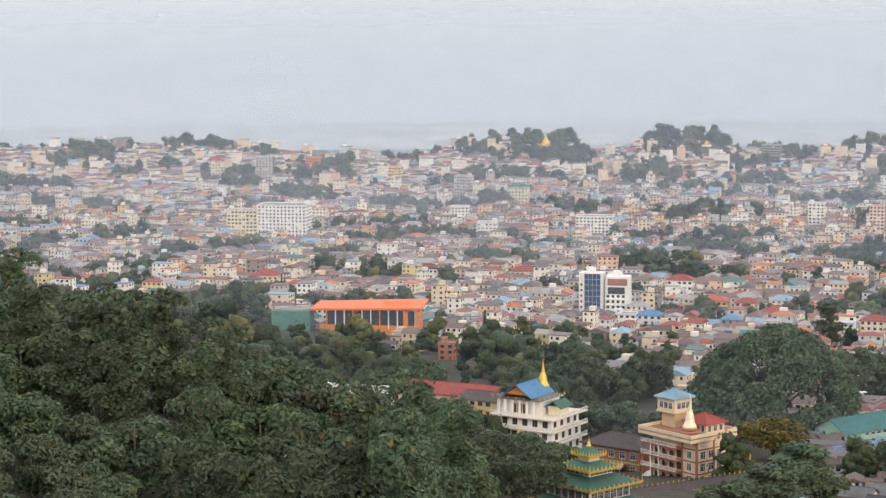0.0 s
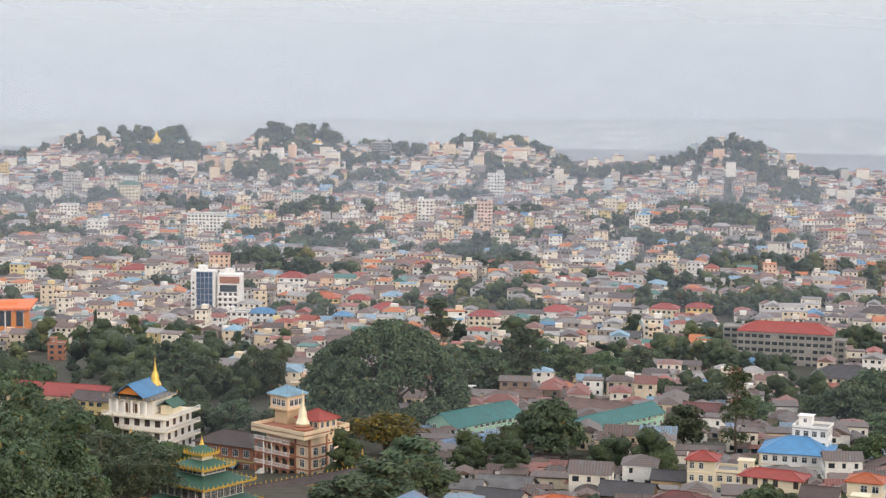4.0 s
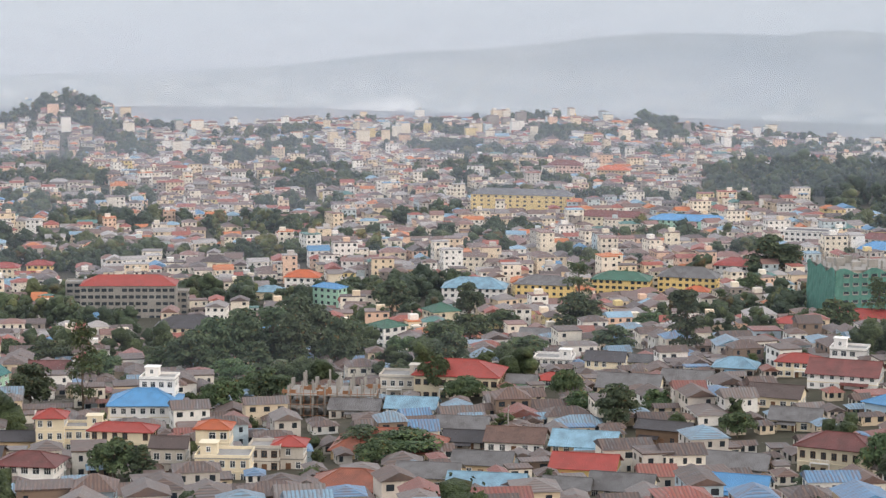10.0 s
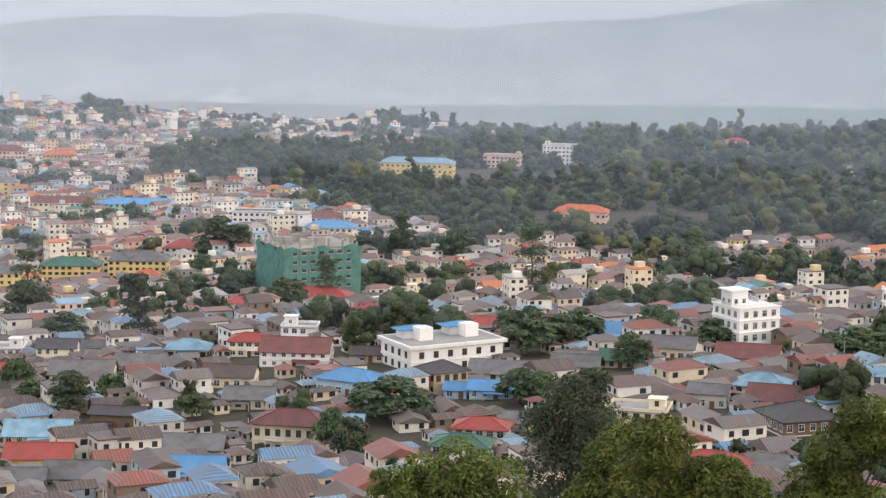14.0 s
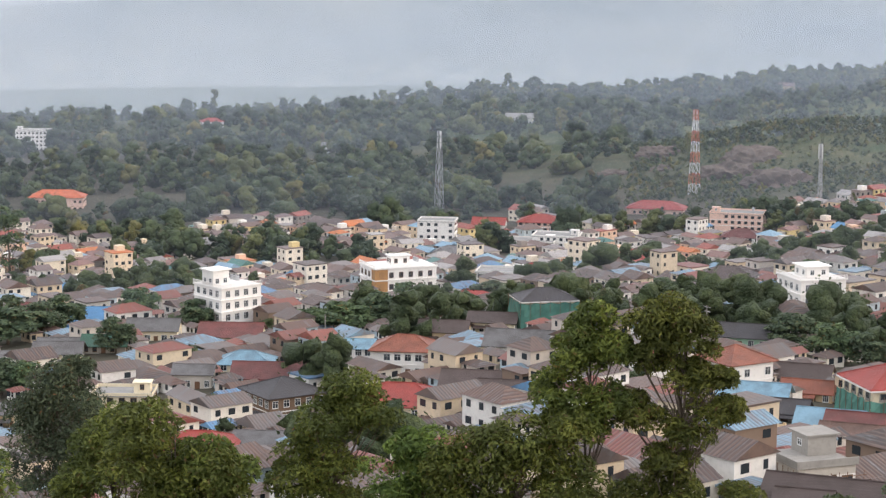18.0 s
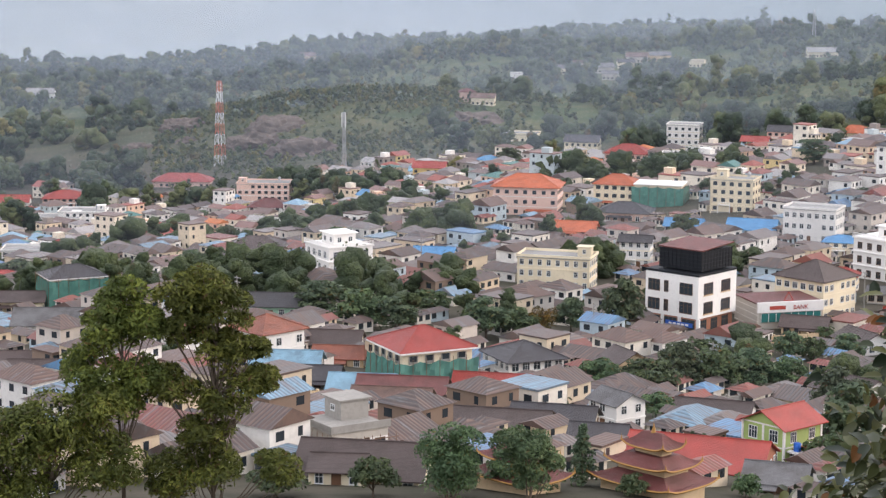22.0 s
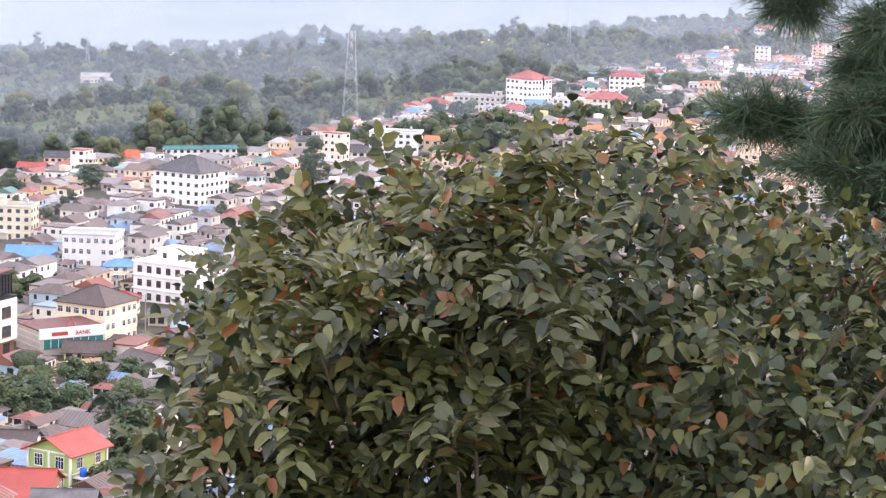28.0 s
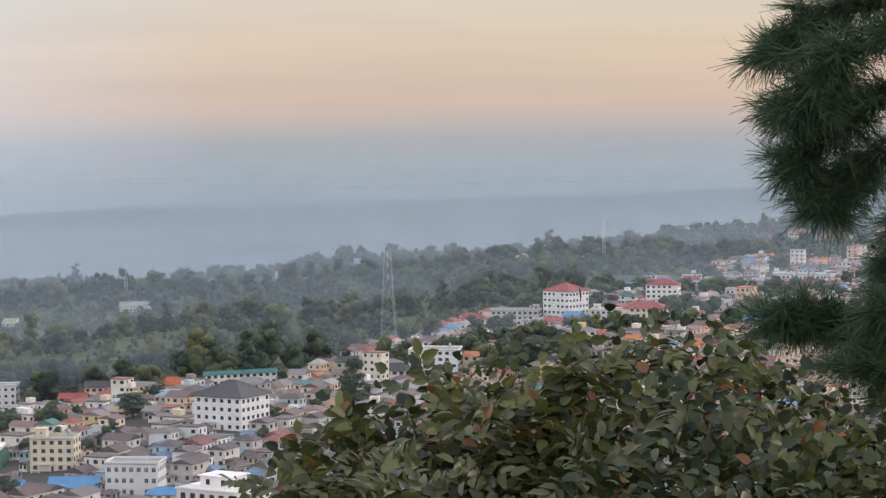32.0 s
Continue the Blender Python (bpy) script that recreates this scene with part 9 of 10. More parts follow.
def far_woods():
    """Woods on the slopes and between the far houses; too many to count."""
    rng = np.random.default_rng(31)
    quads, near_q, near_h, hearts = [[], [], [], []], [], [], [[], [], [], []]
    spots = []
    tries = 0
    fa = np.array([q[0] for q in FRONTS])
    fr = np.array([q[1] for q in FRONTS])
    fw = np.array([q[2] for q in FRONTS])
    near = np.array(TAKEN[:HOUSE_COUNT])
    while len(spots) < 17000 and tries < 150000:
        tries += 1
        a, r = rng.uniform(-15, 105), math.sqrt(rng.uniform(300 ** 2, 2680 ** 2))
        x, y = r * math.sin(radians(a)), r * math.cos(radians(a))
        wood = wooded(a, r)
        knoll = False
        if 59.5 < a < 67.2 and 1140 < r < 1600:  # the quarried knoll: grass and low scrub
            if rng.random() < 0.5:
                spots.append((x, y, r, rng.uniform(0.12, 0.30)))
            continue
        patch = noise.noise(Vector((x / 90, y / 90, 3)))
        if not wood:
            knoll = on_knoll(a, r)
            if not (knoll and rng.random() < 0.4 or patch > (0.24 if r < 1000 else 0.17) and rng.random() < 0.95 or rng.random() < (0.6 if r < 480 else 0.4 if r < 900 else 0.10)) or r < 330 or a < 12 and r < 560:
                continue
        else:
            meadow = noise.noise(Vector((x / 170, y / 170, 7)))
            if 62 < a < 86 and r < 1900 and meadow > -0.22 and rng.random() < 0.85:
                spots.append((x, y, r, rng.uniform(0.3, 0.5)))
                continue
            if r > 900 and rng.random() < 0.55 or meadow > 0.25 and rng.random() < 0.85:
                continue
        if wood and (r < 400 or a > 30 and r < 640 or 1.5 < a < 30 and r < 560 or 1.5 < a < 30 and r < 690 and rng.random() < 0.6) or np.any((x - near[:, 0]) ** 2 + (y - near[:, 1]) ** 2 < (near[:, 2] + 2.5) ** 2):
            continue
        if np.any((np.abs(a - fa) < fw) & (fr > r) & (fr - r < (70 if r > 900 else 75))):
            continue
        spots.append((x, y, r, 1.0 if wood else rng.uniform(0.6, 1.6) if knoll else rng.uniform(0.75, 1.1) if patch > 0.17 else rng.uniform(0.3, 0.55) if r < 900 else rng.uniform(0.4, 0.75)))
    for _ in range(2400):  # rough scrub over the knoll
        a, r = rng.uniform(59.8, 67.8), rng.normal(1400, 95)
        spots.append((r * math.sin(radians(a)), r * math.cos(radians(a)), r, rng.uniform(0.16, 0.38)))
    for _ in range(900):  # the crest is wooded too
        a, r = rng.uniform(38.5, 100), rng.uniform(2470, 2640)
        spots.append((r * math.sin(radians(a)), r * math.cos(radians(a)), r, 1.0 if rng.random() < 0.6 else rng.uniform(0.4, 0.7)))
    xs = np.array([(s[0], s[1]) for s in spots])
    zs = land(xs[:, 0], xs[:, 1])
    for (x, y, r, k), z in zip(spots, zs):
        h, w = rng.uniform(10, 18) * k, rng.uniform(13, 21) * k
        if k == 1:
            grow = min(1.55, math.exp(rng.normal(0.0, 0.32)))
            h, w = h * grow, w * grow
        if a_woods(x, y) < 14 and r < 900:
            h, w = h * 0.85, w * 0.8
        if rng.random() < 0.04 and k == 1:
            h, w = h * 1.5, w * 0.7
        n_l, m = (13, 34) if r < 900 and wooded(math.degrees(math.atan2(x, y)), r) else (9, 26) if r < 900 else (5, 10) if k < 0.6 else (12, 16) if r < 1250 else (11, 14) if r < 1800 else (9, 12)
        kind = int(rng.choice(4, p=(0.50, 0.32, 0.15, 0.03) if k > 0.6 else (0.12, 0.33, 0.43, 0.12) if k < 0.39 else (0.2, 0.4, 0.35, 0.05)))
        # several round heads make up each crown
        ca = rng.uniform(0, 6.283, n_l)
        lift = np.linspace(0, 1, n_l)
        cu = np.sqrt(rng.uniform(0, 1, n_l)) * 0.72 * (1 - 0.6 * lift)
        heads = np.stack([w / 2 * cu * np.cos(ca), w / 2 * cu * np.sin(ca), h * (0.12 + 0.56 * lift)], 1)
        rad = w * rng.uniform(0.13, 0.25, n_l)
        # solid heart of each head, uneven, under the loose leaves
        m = max(5, int(m * 0.6))
        own = rad[:, None, None] * (0.80 + 0.26 * rng.normal(0, 1, (n_l, 12, 1)).clip(-1.4, 1.4)) * np.array([1, 1, 0.85])
        (near_h if r < 900 else hearts[kind]).append(np.array([x, y, z]) + heads[:, None, :] + ICO[None] @ spin(rng.uniform(0, 6.28)) * own)
        v = rng.normal(0, 1, (n_l, m, 3))
        v[..., 2] = np.abs(v[..., 2]) * 1.05 - 0.15
        v /= np.linalg.norm(v, axis=2)[..., None]
        p = np.array([x, y, z]) + heads[:, None, :] + v * rad[:, None, None] * rng.uniform(0.85, 1.2, (n_l, m, 1)) * np.array([1, 1, 0.9])
        o = v.reshape(-1, 3).copy()
        o[:, 2] += 0.3
        (near_q if r < 900 else quads[kind]).append(blades(rng, p.reshape(-1, 3), o, (0.42 if r < 900 else 0.62 if r < 1250 else 0.8 if r < 1800 else 1.05) * max(k, 0.7 if k > 0.3 else 0.45), 0.8, 0.45))
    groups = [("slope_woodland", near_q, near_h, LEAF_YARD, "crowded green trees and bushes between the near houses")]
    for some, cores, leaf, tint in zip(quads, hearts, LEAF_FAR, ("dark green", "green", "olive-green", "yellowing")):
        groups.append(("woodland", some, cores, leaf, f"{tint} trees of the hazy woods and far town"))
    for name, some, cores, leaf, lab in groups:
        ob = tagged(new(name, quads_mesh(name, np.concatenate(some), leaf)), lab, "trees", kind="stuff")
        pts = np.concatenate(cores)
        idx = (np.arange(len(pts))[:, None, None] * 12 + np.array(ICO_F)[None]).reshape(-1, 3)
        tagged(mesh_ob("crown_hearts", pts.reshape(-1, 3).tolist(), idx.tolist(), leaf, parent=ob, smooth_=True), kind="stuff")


# ---- tall trees on the slope below the viewpoint ----
def slope_tree(bearing_, dist, top_el, heads, mat, spread, seed, label, leaf=0.21, per=1500, trunk=0.24, name="tall_tree"):
    """A tall tree seen from above: bare stem, limbs, and heads of fine leaves. heads: (bearing, elevation, radius in metres)."""
    rng = np.random.default_rng(seed)
    x, y, z = at(bearing_, dist)
    root = thing(name, pose(x, y, z), label, "tree", "tall slope trees")
    lumps = []
    for a, e, r in heads:
        hx, hy = dist * math.sin(radians(a)), dist * math.cos(radians(a))
        hz = EYE + dist * math.tan(radians(e)) - z
        c = np.array([hx - x, hy - y, hz])
        for _ in range(14):
            v = rng.normal(0, 1, 3)
            v /= np.linalg.norm(v)
            lumps.append(tuple(c + v * r * 0.72 * np.array([1, 1, 0.8])) + (r * rng.uniform(0.42, 0.62),))
    p, o = clump_points(rng, lumps, per // 6)
    o[:, 2] += 0.45
    part("crown", quads_mesh("crown", blades(rng, p, o, leaf, 0.42, 0.75), mat), root)
    g = Geo()
    top = max(l[2] for l in lumps)
    path = [Vector((0, 0, -2))]
    n = 7
    mx, my = np.mean([l[0] for l in lumps]), np.mean([l[1] for l in lumps])
    for k in range(1, n + 1):
        f = k / n
        path.append(Vector((mx * f ** 1.5 + rng.normal(0, 0.15), my * f ** 1.5 + rng.normal(0, 0.15), top * 0.93 * f)))
    for k in range(n):
        g.rod(path[k], path[k + 1], trunk * (1 - 0.12 * k), 8, r2=trunk * (1 - 0.12 * (k + 1)))
    part("trunk", g.mesh("trunk", BARK, True), root)
    for k, l in enumerate(lumps[::3]):
        g = Geo()
        want = l[2] - 3.5
        j = min(n - 1, max(1, int(n * want / (top * 0.93))))
        mid = (path[j] + Vector(l[:3])) / 2 + Vector((0, 0, -0.4))
        g.rod(path[j], mid, trunk * 0.34, 5, r2=trunk * 0.2)
        g.rod(mid, l[:3], trunk * 0.2, 5, r2=trunk * 0.06)
        part("limb", g.mesh("limb", BARK), root)
    return root


# placed
slope_tree(58.90, 150, 0, [(59.06, -10.93, 1.96), (58.62, -11.60, 1.87), (59.51, -11.44, 1.59), (58.18, -12.48, 2.10), (59.39, -12.90, 1.87), (58.64, -13.34, 2.10)], LEAF_GOLD, 1.0, 3, "tall eucalyptus with olive-gold leaf heads on bare limbs")
slope_tree(61.30, 150, 0, [(60.61, -10.69, 1.87), (61.20, -10.53, 1.77), (61.59, -11.18, 1.96), (60.56, -11.57, 1.68), (61.39, -12.13, 1.87), (62.35, -12.11, 1.03), (60.14, -13.03, 1.63), (61.63, -13.29, 2.10), (61.06, -14.32, 1.87), (62.52, -12.97, 1.31)], LEAF_GOLD, 1.0, 4, "tall eucalyptus with open crown and slender pale trunk")
slope_tree(56.90, 148, 0, [(57.00, -13.94, 2.76), (58.05, -13.64, 2.30), (56.26, -14.23, 2.53), (57.46, -14.95, 3.22), (55.96, -15.25, 2.76), (58.52, -14.94, 2.53), (55.06, -14.53, 1.84)], LEAF_GOLD, 1.0, 5, "rounded olive-green tree crowding the slope")
slope_tree(52.20, 155, 0, [(52.68, -12.77, 2.31), (53.27, -13.07, 2.17), (52.08, -13.35, 2.17), (51.63, -14.21, 2.41), (51.18, -14.92, 2.17), (52.37, -14.94, 2.41)], LEAF_GOLD, 1.0, 6, "olive-green tree with clustered leafy heads")
slope_tree(54.42, 150, 0, [(54.61, -14.23, 2.33), (53.86, -14.95, 2.57), (55.06, -15.39, 2.57), (54.16, -13.94, 1.40)], LEAF_GOLD, 1.0, 7, "dense olive-green tree on the slope")
slope_tree(46.46, 160, 0, [(46.46, -13.65, 2.74), (45.86, -13.94, 2.24), (47.06, -13.93, 2.49), (46.46, -14.52, 3.48), (47.51, -14.80, 2.24), (45.41, -14.81, 1.99)], LEAF_GOLD, 1.0, 8, "broad olive-gold tree with bright top leaves")
slope_tree(48.81, 150, 0, [(48.71, -14.21, 1.87), (49.31, -14.63, 2.10), (48.42, -14.93, 2.33)], LEAF_GOLD, 1.0, 9, "olive-gold tree top beside the houses")
slope_tree(41.65, 150, 0, [(42.13, -14.21, 2.33), (41.24, -14.48, 2.33), (42.87, -14.65, 2.57), (40.35, -14.75, 2.10)], LEAF_GOLD, 1.0, 10, "olive-gold tree crown low on the slope")
slope_tree(44.96, 190, 0, [(44.96, -12.49, 2.95), (45.11, -13.07, 3.54), (44.66, -13.65, 3.54), (44.51, -14.37, 3.54), (45.56, -13.80, 3.25), (45.26, -14.66, 3.25), (44.21, -13.07, 2.07), (45.40, -11.98, 1.65)], LEAF_DARK, 1.0, 11, "dark feathery conifer standing before the houses", leaf=0.2, per=1300)
slope_tree(61.38, 150, 0, [(61.08, -15.18, 2.10), (62.88, -15.28, 1.63), (60.18, -15.35, 2.10)], LEAF_GOLD, 1.0, 12, "leafy tree top below the tall stems")
slope_tree(48.02, 150, 0, [(47.25, -13.53, 2.33), (46.95, -14.23, 2.57), (48.68, -14.71, 2.80), (47.94, -15.26, 2.57), (49.26, -15.16, 1.87)], LEAF_GOLD, 1.0, 13, "olive-gold trees at the slope's edge")
slope_tree(67.55, 175, 0, [(67.61, -14.79, 2.45), (67.48, -15.22, 2.45)], LEAF, 1.0, 14, "rounded dark green garden tree")
slope_tree(69.66, 175, 0, [(69.50, -14.68, 2.18), (69.81, -15.09, 2.18)], LEAF, 1.0, 15, "rounded green garden tree")


# ---- quarry rocks, poles, a truck ----
def rock(x, y, w, h, turn, seed):
    """A weathered rock face half sunk in the slope."""
    m = shared("rock_stone", lambda: painted("weathered_rock", (0.150, 0.118, 0.098), 0.9, 0.6, fine=0.5, coarse=0.1, relief=0.8))
    bm = bmesh.new()
    bmesh.ops.create_icosphere(bm, subdivisions=4, radius=1.0)
    for v in bm.verts:
        p = v.co * 1.7 + Vector((seed * 7.1, 0, 0))
        k = 1 + 0.34 * noise.noise(p) + 0.22 * noise.noise(p * 3.1) + 0.13 * noise.noise(p * 7.3)
        v.co = Vector((v.co.x * w / 2 * k, v.co.y * w / 3 * k, v.co.z * h * k))
    me = bpy.data.meshes.new("rock_face")
    bm.to_mesh(me)
    bm.free()
    me.materials.append(m)
    ob = new("rock_face", me)
    ob.matrix_basis = pose(x, y, float(land(x, y)) + -h * 0.25, 0, 0, turn)
    tagged(ob, "bare reddish-brown quarried rock on the hillside", "rock", "quarry rocks")


def pole(x, y, h):
    root = thing("utility_pole", pose(x, y, float(land(x, y)), 0, 0, x * 7 % 90), "grey concrete utility pole with crossarm among the houses", "pole", "utility poles")
    g = Geo()
    g.tube(0, 0, -1, h, 0.19, 0.12, 8)
    part("post", g.mesh("post", WALLS["concrete"]), root)
    for z, w in ((h - 0.5, 1.1), (h - 1.5, 0.9)):
        g = Geo()
        g.box(-w, w, -0.17, -0.05, z, z + 0.12)
        arm = part("crossarm", g.mesh("crossarm", STEEL), root)
        for s in (-0.9, -0.3, 0.3, 0.9):
            g = Geo()
            g.tube(s * w, -0.11, z + 0.12, z + 0.32, 0.06, 0.04, 8)
            part("insulator", g.mesh("insulator", WALLS["brown"]), arm)


def truck(x, y, turn):
    root = thing("small_truck", pose(x, y, float(land(x, y)) + 0.1, 0, 0, turn), "small white delivery truck parked beside a compound wall", "truck")
    g = Geo()
    g.hull([(-2.7, -0.85, 0.5), (-1.1, -0.85, 0.5), (-1.1, 0.85, 0.5), (-2.7, 0.85, 0.5)], [(-2.3, -0.78, 1.95), (-1.1, -0.82, 2.0), (-1.1, 0.82, 2.0), (-2.3, 0.78, 1.95)])
    part("cab", g.mesh("cab", WALLS["white"]), root)
    g = Geo()
    g.hull([(-2.66, -0.74, 1.2), (-2.66, 0.74, 1.2), (-2.4, 0.7, 1.85), (-2.4, -0.7, 1.85)], [(-2.62, -0.74, 1.2), (-2.62, 0.74, 1.2), (-2.36, 0.7, 1.85), (-2.36, -0.7, 1.85)])
    part("windscreen", g.mesh("windscreen", GLASS), root)
    boxpart("side_window", root, (-2.15, -1.35, -0.88, -0.84, 1.25, 1.8), GLASS)
    boxpart("load_bed", root, (-1.0, 2.6, -0.95, 0.95, 0.65, 1.15), WALLS["sky"])
    boxpart("cargo_cover", root, (-0.95, 2.55, -0.9, 0.9, 1.15, 2.1), WALLS["white"], grow=-0.06)
    for wx in (-1.9, 1.6):
        for sy in (-0.8, 0.8):
            g = Geo()
            g.rod((wx, sy - 0.12, 0.38), (wx, sy + 0.12, 0.38), 0.38, 14)
            wheel = part("wheel", g.mesh("wheel", BLACKNET), root)
            g = Geo()
            g.rod((wx, sy - 0.14, 0.38), (wx, sy + 0.14, 0.38), 0.19, 10)
            part("rim", g.mesh("rim", STEEL), wheel)


for k, (rx, ry, rw, rh) in enumerate(((1186.7, 620.2, 34, 11), (1151.3, 568.5, 42, 13), (1219.7, 621.7, 38, 12), (1171.8, 694.2, 22, 6), (1228.3, 692.3, 30, 8), (1256.5, 504.6, 40, 10), (1190.8, 669.3, 18, 6))):
    rock(rx, ry, rw, rh, -62, k + 1)
for px, py in ((143.2, 570.3), (184.9, 631.5), (251.4, 455.2), (131.8, 614.0), (433.5, 454.4), (443.3, 347.1), (447.4, 238.6), (408.4, 113.8), (467.9, 158.4), (577.0, 247.9), (836.5, 479.2), (559.1, 116.1)):
    pole(px, py, 9.5)
truck(378.7, 131.9, 20)


# ---- leaves and needles close by ----
def sphere_at(a, e, r):
    a, e = math.radians(a), math.radians(e)
    return np.array([r * math.sin(a) * math.cos(e), r * math.cos(a) * math.cos(e), EYE + r * math.sin(e)])


CREST_AZ = (77.6, 79.2, 80.2, 81.0, 82.3, 84.0, 85.2, 85.9, 86.7, 87.4, 88.3, 89.4, 90.5, 91.6, 92.6, 93.9, 95.4, 97.0, 101.0)
CREST_EL = (-16.0, -12.6, -9.2, -8.2, -7.6, -6.75, -6.05, -5.95, -6.5, -6.75, -5.5, -5.35, -5.1, -5.25, -5.3, -6.2, -6.9, -7.4, -8.2)


def cross3(a, b):
    return np.array((a[1] * b[2] - a[2] * b[1], a[2] * b[0] - a[0] * b[2], a[0] * b[1] - a[1] * b[0]))


def unit(a):
    return a / (math.sqrt(a[0] * a[0] + a[1] * a[1] + a[2] * a[2]) + 1e-9)


def leaflet_fan(rng, base, ahead, up, length, pairs, leaf, out, broad=0.25):
    """A compound leaf: paired leaflets along a drooping stalk, each folded a little along its midrib."""
    side = cross3(ahead, up)
    side = unit(side)
    up = cross3(side, ahead)
    n = pairs * 2 + 1
    for i in range(n):
        f = (i // 2 + 1) / (pairs + 0.3)
        s = 0 if i == n - 1 else (1 if i % 2 else -1)
        root = base + ahead * length * f - np.array([0, 0, 1]) * length * 0.30 * f * f
        d = ahead * (0.55 if s else 1.0) + side * s * 0.95 + rng.normal(0, 0.16, 3) - np.array([0, 0, 0.22])
        d = unit(d)
        nrm = up + rng.normal(0, 0.28, 3)
        w = cross3(d, nrm)
        w = unit(w)
        nn = cross3(w, d)
        L = leaf * rng.uniform(0.7, 1.15)
        W = L * broad * rng.uniform(0.85, 1.1)
        curl = np.array([0, 0, -0.10 * L])
        m0, m1, m2, m3 = root, root + d * L * 0.34, root + d * L * 0.70 + curl * 0.4, root + d * L + curl
        fold = nn * W * 0.30
        sides = []
        for sg in (1, -1):
            sides += [m0 + d * L * 0.10 + w * W * 0.62 * sg + fold * 0.5, m1 + w * W * sg + fold - d * L * 0.04, m2 + w * W * 0.78 * sg + fold, m3 - d * L * 0.08 + w * W * 0.22 * sg]
        out.append((m0, m1, m2, m3, *sides))
    return out


def leaf_mesh(name, leaves, mat):
    """Welded leaves, each twelve points round a midrib."""
    v = np.asarray(leaves, np.float32).reshape(-1, 3)
    quad = np.array([(0, 4, 5, 1), (1, 5, 6, 2), (2, 6, 7, 3), (0, 1, 9, 8), (1, 2, 10, 9), (2, 3, 11, 10)])
    f = (np.arange(len(leaves))[:, None, None] * 12 + quad[None]).reshape(-1)
    me = bpy.data.meshes.new(name)
    me.vertices.add(len(v))
    me.vertices.foreach_set("co", v.reshape(-1))
    me.loops.add(len(f))
    me.loops.foreach_set("vertex_index", f.astype(np.int32))
    me.polygons.add(len(f) // 4)
    me.polygons.foreach_set("loop_start", np.arange(0, len(f), 4, dtype=np.int32))
    me.update(calc_edges=True)
    me.polygons.foreach_set("use_smooth", np.ones(len(me.polygons), bool))
    me.materials.append(mat)
    me.validate()
    return me


def near_broadleaf():
    """The broad-leaved tree just below the viewpoint."""
    rng = np.random.default_rng(77)
    base = at(88.5, 8.9)
    root = thing("broadleaf_tree", pose(0, 0, 0), "broad-leaved tree with large dark compound leaves, some turning orange", "tree")
    fans, singles, tips = [], [], []
    for k in range(3100):
        a = rng.uniform(77.6, 98.5)
        crest = np.interp(a, CREST_AZ, CREST_EL)
        depth = rng.uniform(0, 1) ** 1.1
        e = crest - 0.25 - depth * 11.5
        gap = noise.noise(Vector((a * 0.85, e * 0.85, 2.0))) + 0.5 * noise.noise(Vector((a * 2.1, e * 2.1, 5.0)))
        if gap > (0.40 if a < 89.4 else 0.28) and e < crest - 0.6:
            continue
        lump = 0.55 * math.sin(a * 1.25 + 0.6) * math.cos(e * 0.95) + 0.35 * math.sin(a * 2.7 + e * 1.9)
        r = 7.9 - 0.45 * lump + 1.1 * (1 - min(1, (crest - e) / 3.0)) + rng.uniform(0, 0.55) + (rng.uniform(0, 1.1) if a > 89.4 else 0)
        p = sphere_at(a, e, r)
        inward = -np.array([p[0], p[1], 0]) / math.hypot(p[0], p[1])
        ahead = inward * rng.uniform(0.1, 0.9) + rng.normal(0, 0.55, 3) + np.array([0, 0, 0.25])
        ahead /= np.linalg.norm(ahead)
        up = np.array([0, 0, 1.0]) + inward * 0.45 + rng.normal(0, 0.15, 3)
        if a < 89.4 and e < crest - 0.8 or rng.random() < 0.3:
            leaflet_fan(rng, p, ahead, up, rng.uniform(0.17, 0.27), int(rng.integers(4, 7)), 0.084, fans)
        else:
            for q in range(9):
                c = p + rng.normal(0, 0.085, 3)
                leaflet_fan(rng, c, ahead * 0.6 + rng.normal(0, 0.6, 3), up + rng.normal(0, 0.25, 3), 0.03, 0, 0.068, singles, 0.36)
        if k % 22 == 0:
            tips.append(p)
    part("foliage", leaf_mesh("foliage", fans, LEAF_NEAR), root)
    part("round_foliage", leaf_mesh("round_foliage", singles, LEAF_ROUND_SHADED), root, None, "rounder leaves with orange patches, shade put into their dark colour")
    g = Geo()
    foot = Vector(base)
    fork = foot + Vector((-0.3, 0.1, 2.2))
    g.rod(foot - Vector((0, 0, 1)), fork, 0.13, 8, r2=0.09)
    part("trunk", g.mesh("trunk", BARK, True), root)
    for p in tips:
        g = Geo()
        q = Vector(p)
        mid = fork.lerp(q, 0.55) + Vector((0, 0, -0.18))
        g.rod(fork, mid, 0.032, 5, r2=0.018)
        g.rod(mid, q, 0.018, 5, r2=0.006)
        part("branch", g.mesh("branch", BARK), root)


def needle_tuft(rng, c, d, out, n=62, L=0.165, wid=0.0024):
    """A shoot set with long needles like a brush."""
    d = d / np.linalg.norm(d)
    v = d * rng.uniform(0.25, 1.0, (n, 1)) + rng.normal(0, 0.48, (n, 3))
    v /= np.linalg.norm(v, axis=1)[:, None]
    s = np.cross(v, rng.normal(0, 1, (n, 3)))
    s *= wid / (np.linalg.norm(s, axis=1)[:, None] + 1e-9)
    l = L * rng.uniform(0.7, 1.1, (n, 1))
    st = c + d * rng.uniform(-0.14, 0.04, (n, 1))
    tip = st + v * l
    tip[:, 2] -= 0.16 * l[:, 0]
    out.append(np.stack([st - s, st + s, tip + s * 0.5, tip - s * 0.5], 1))


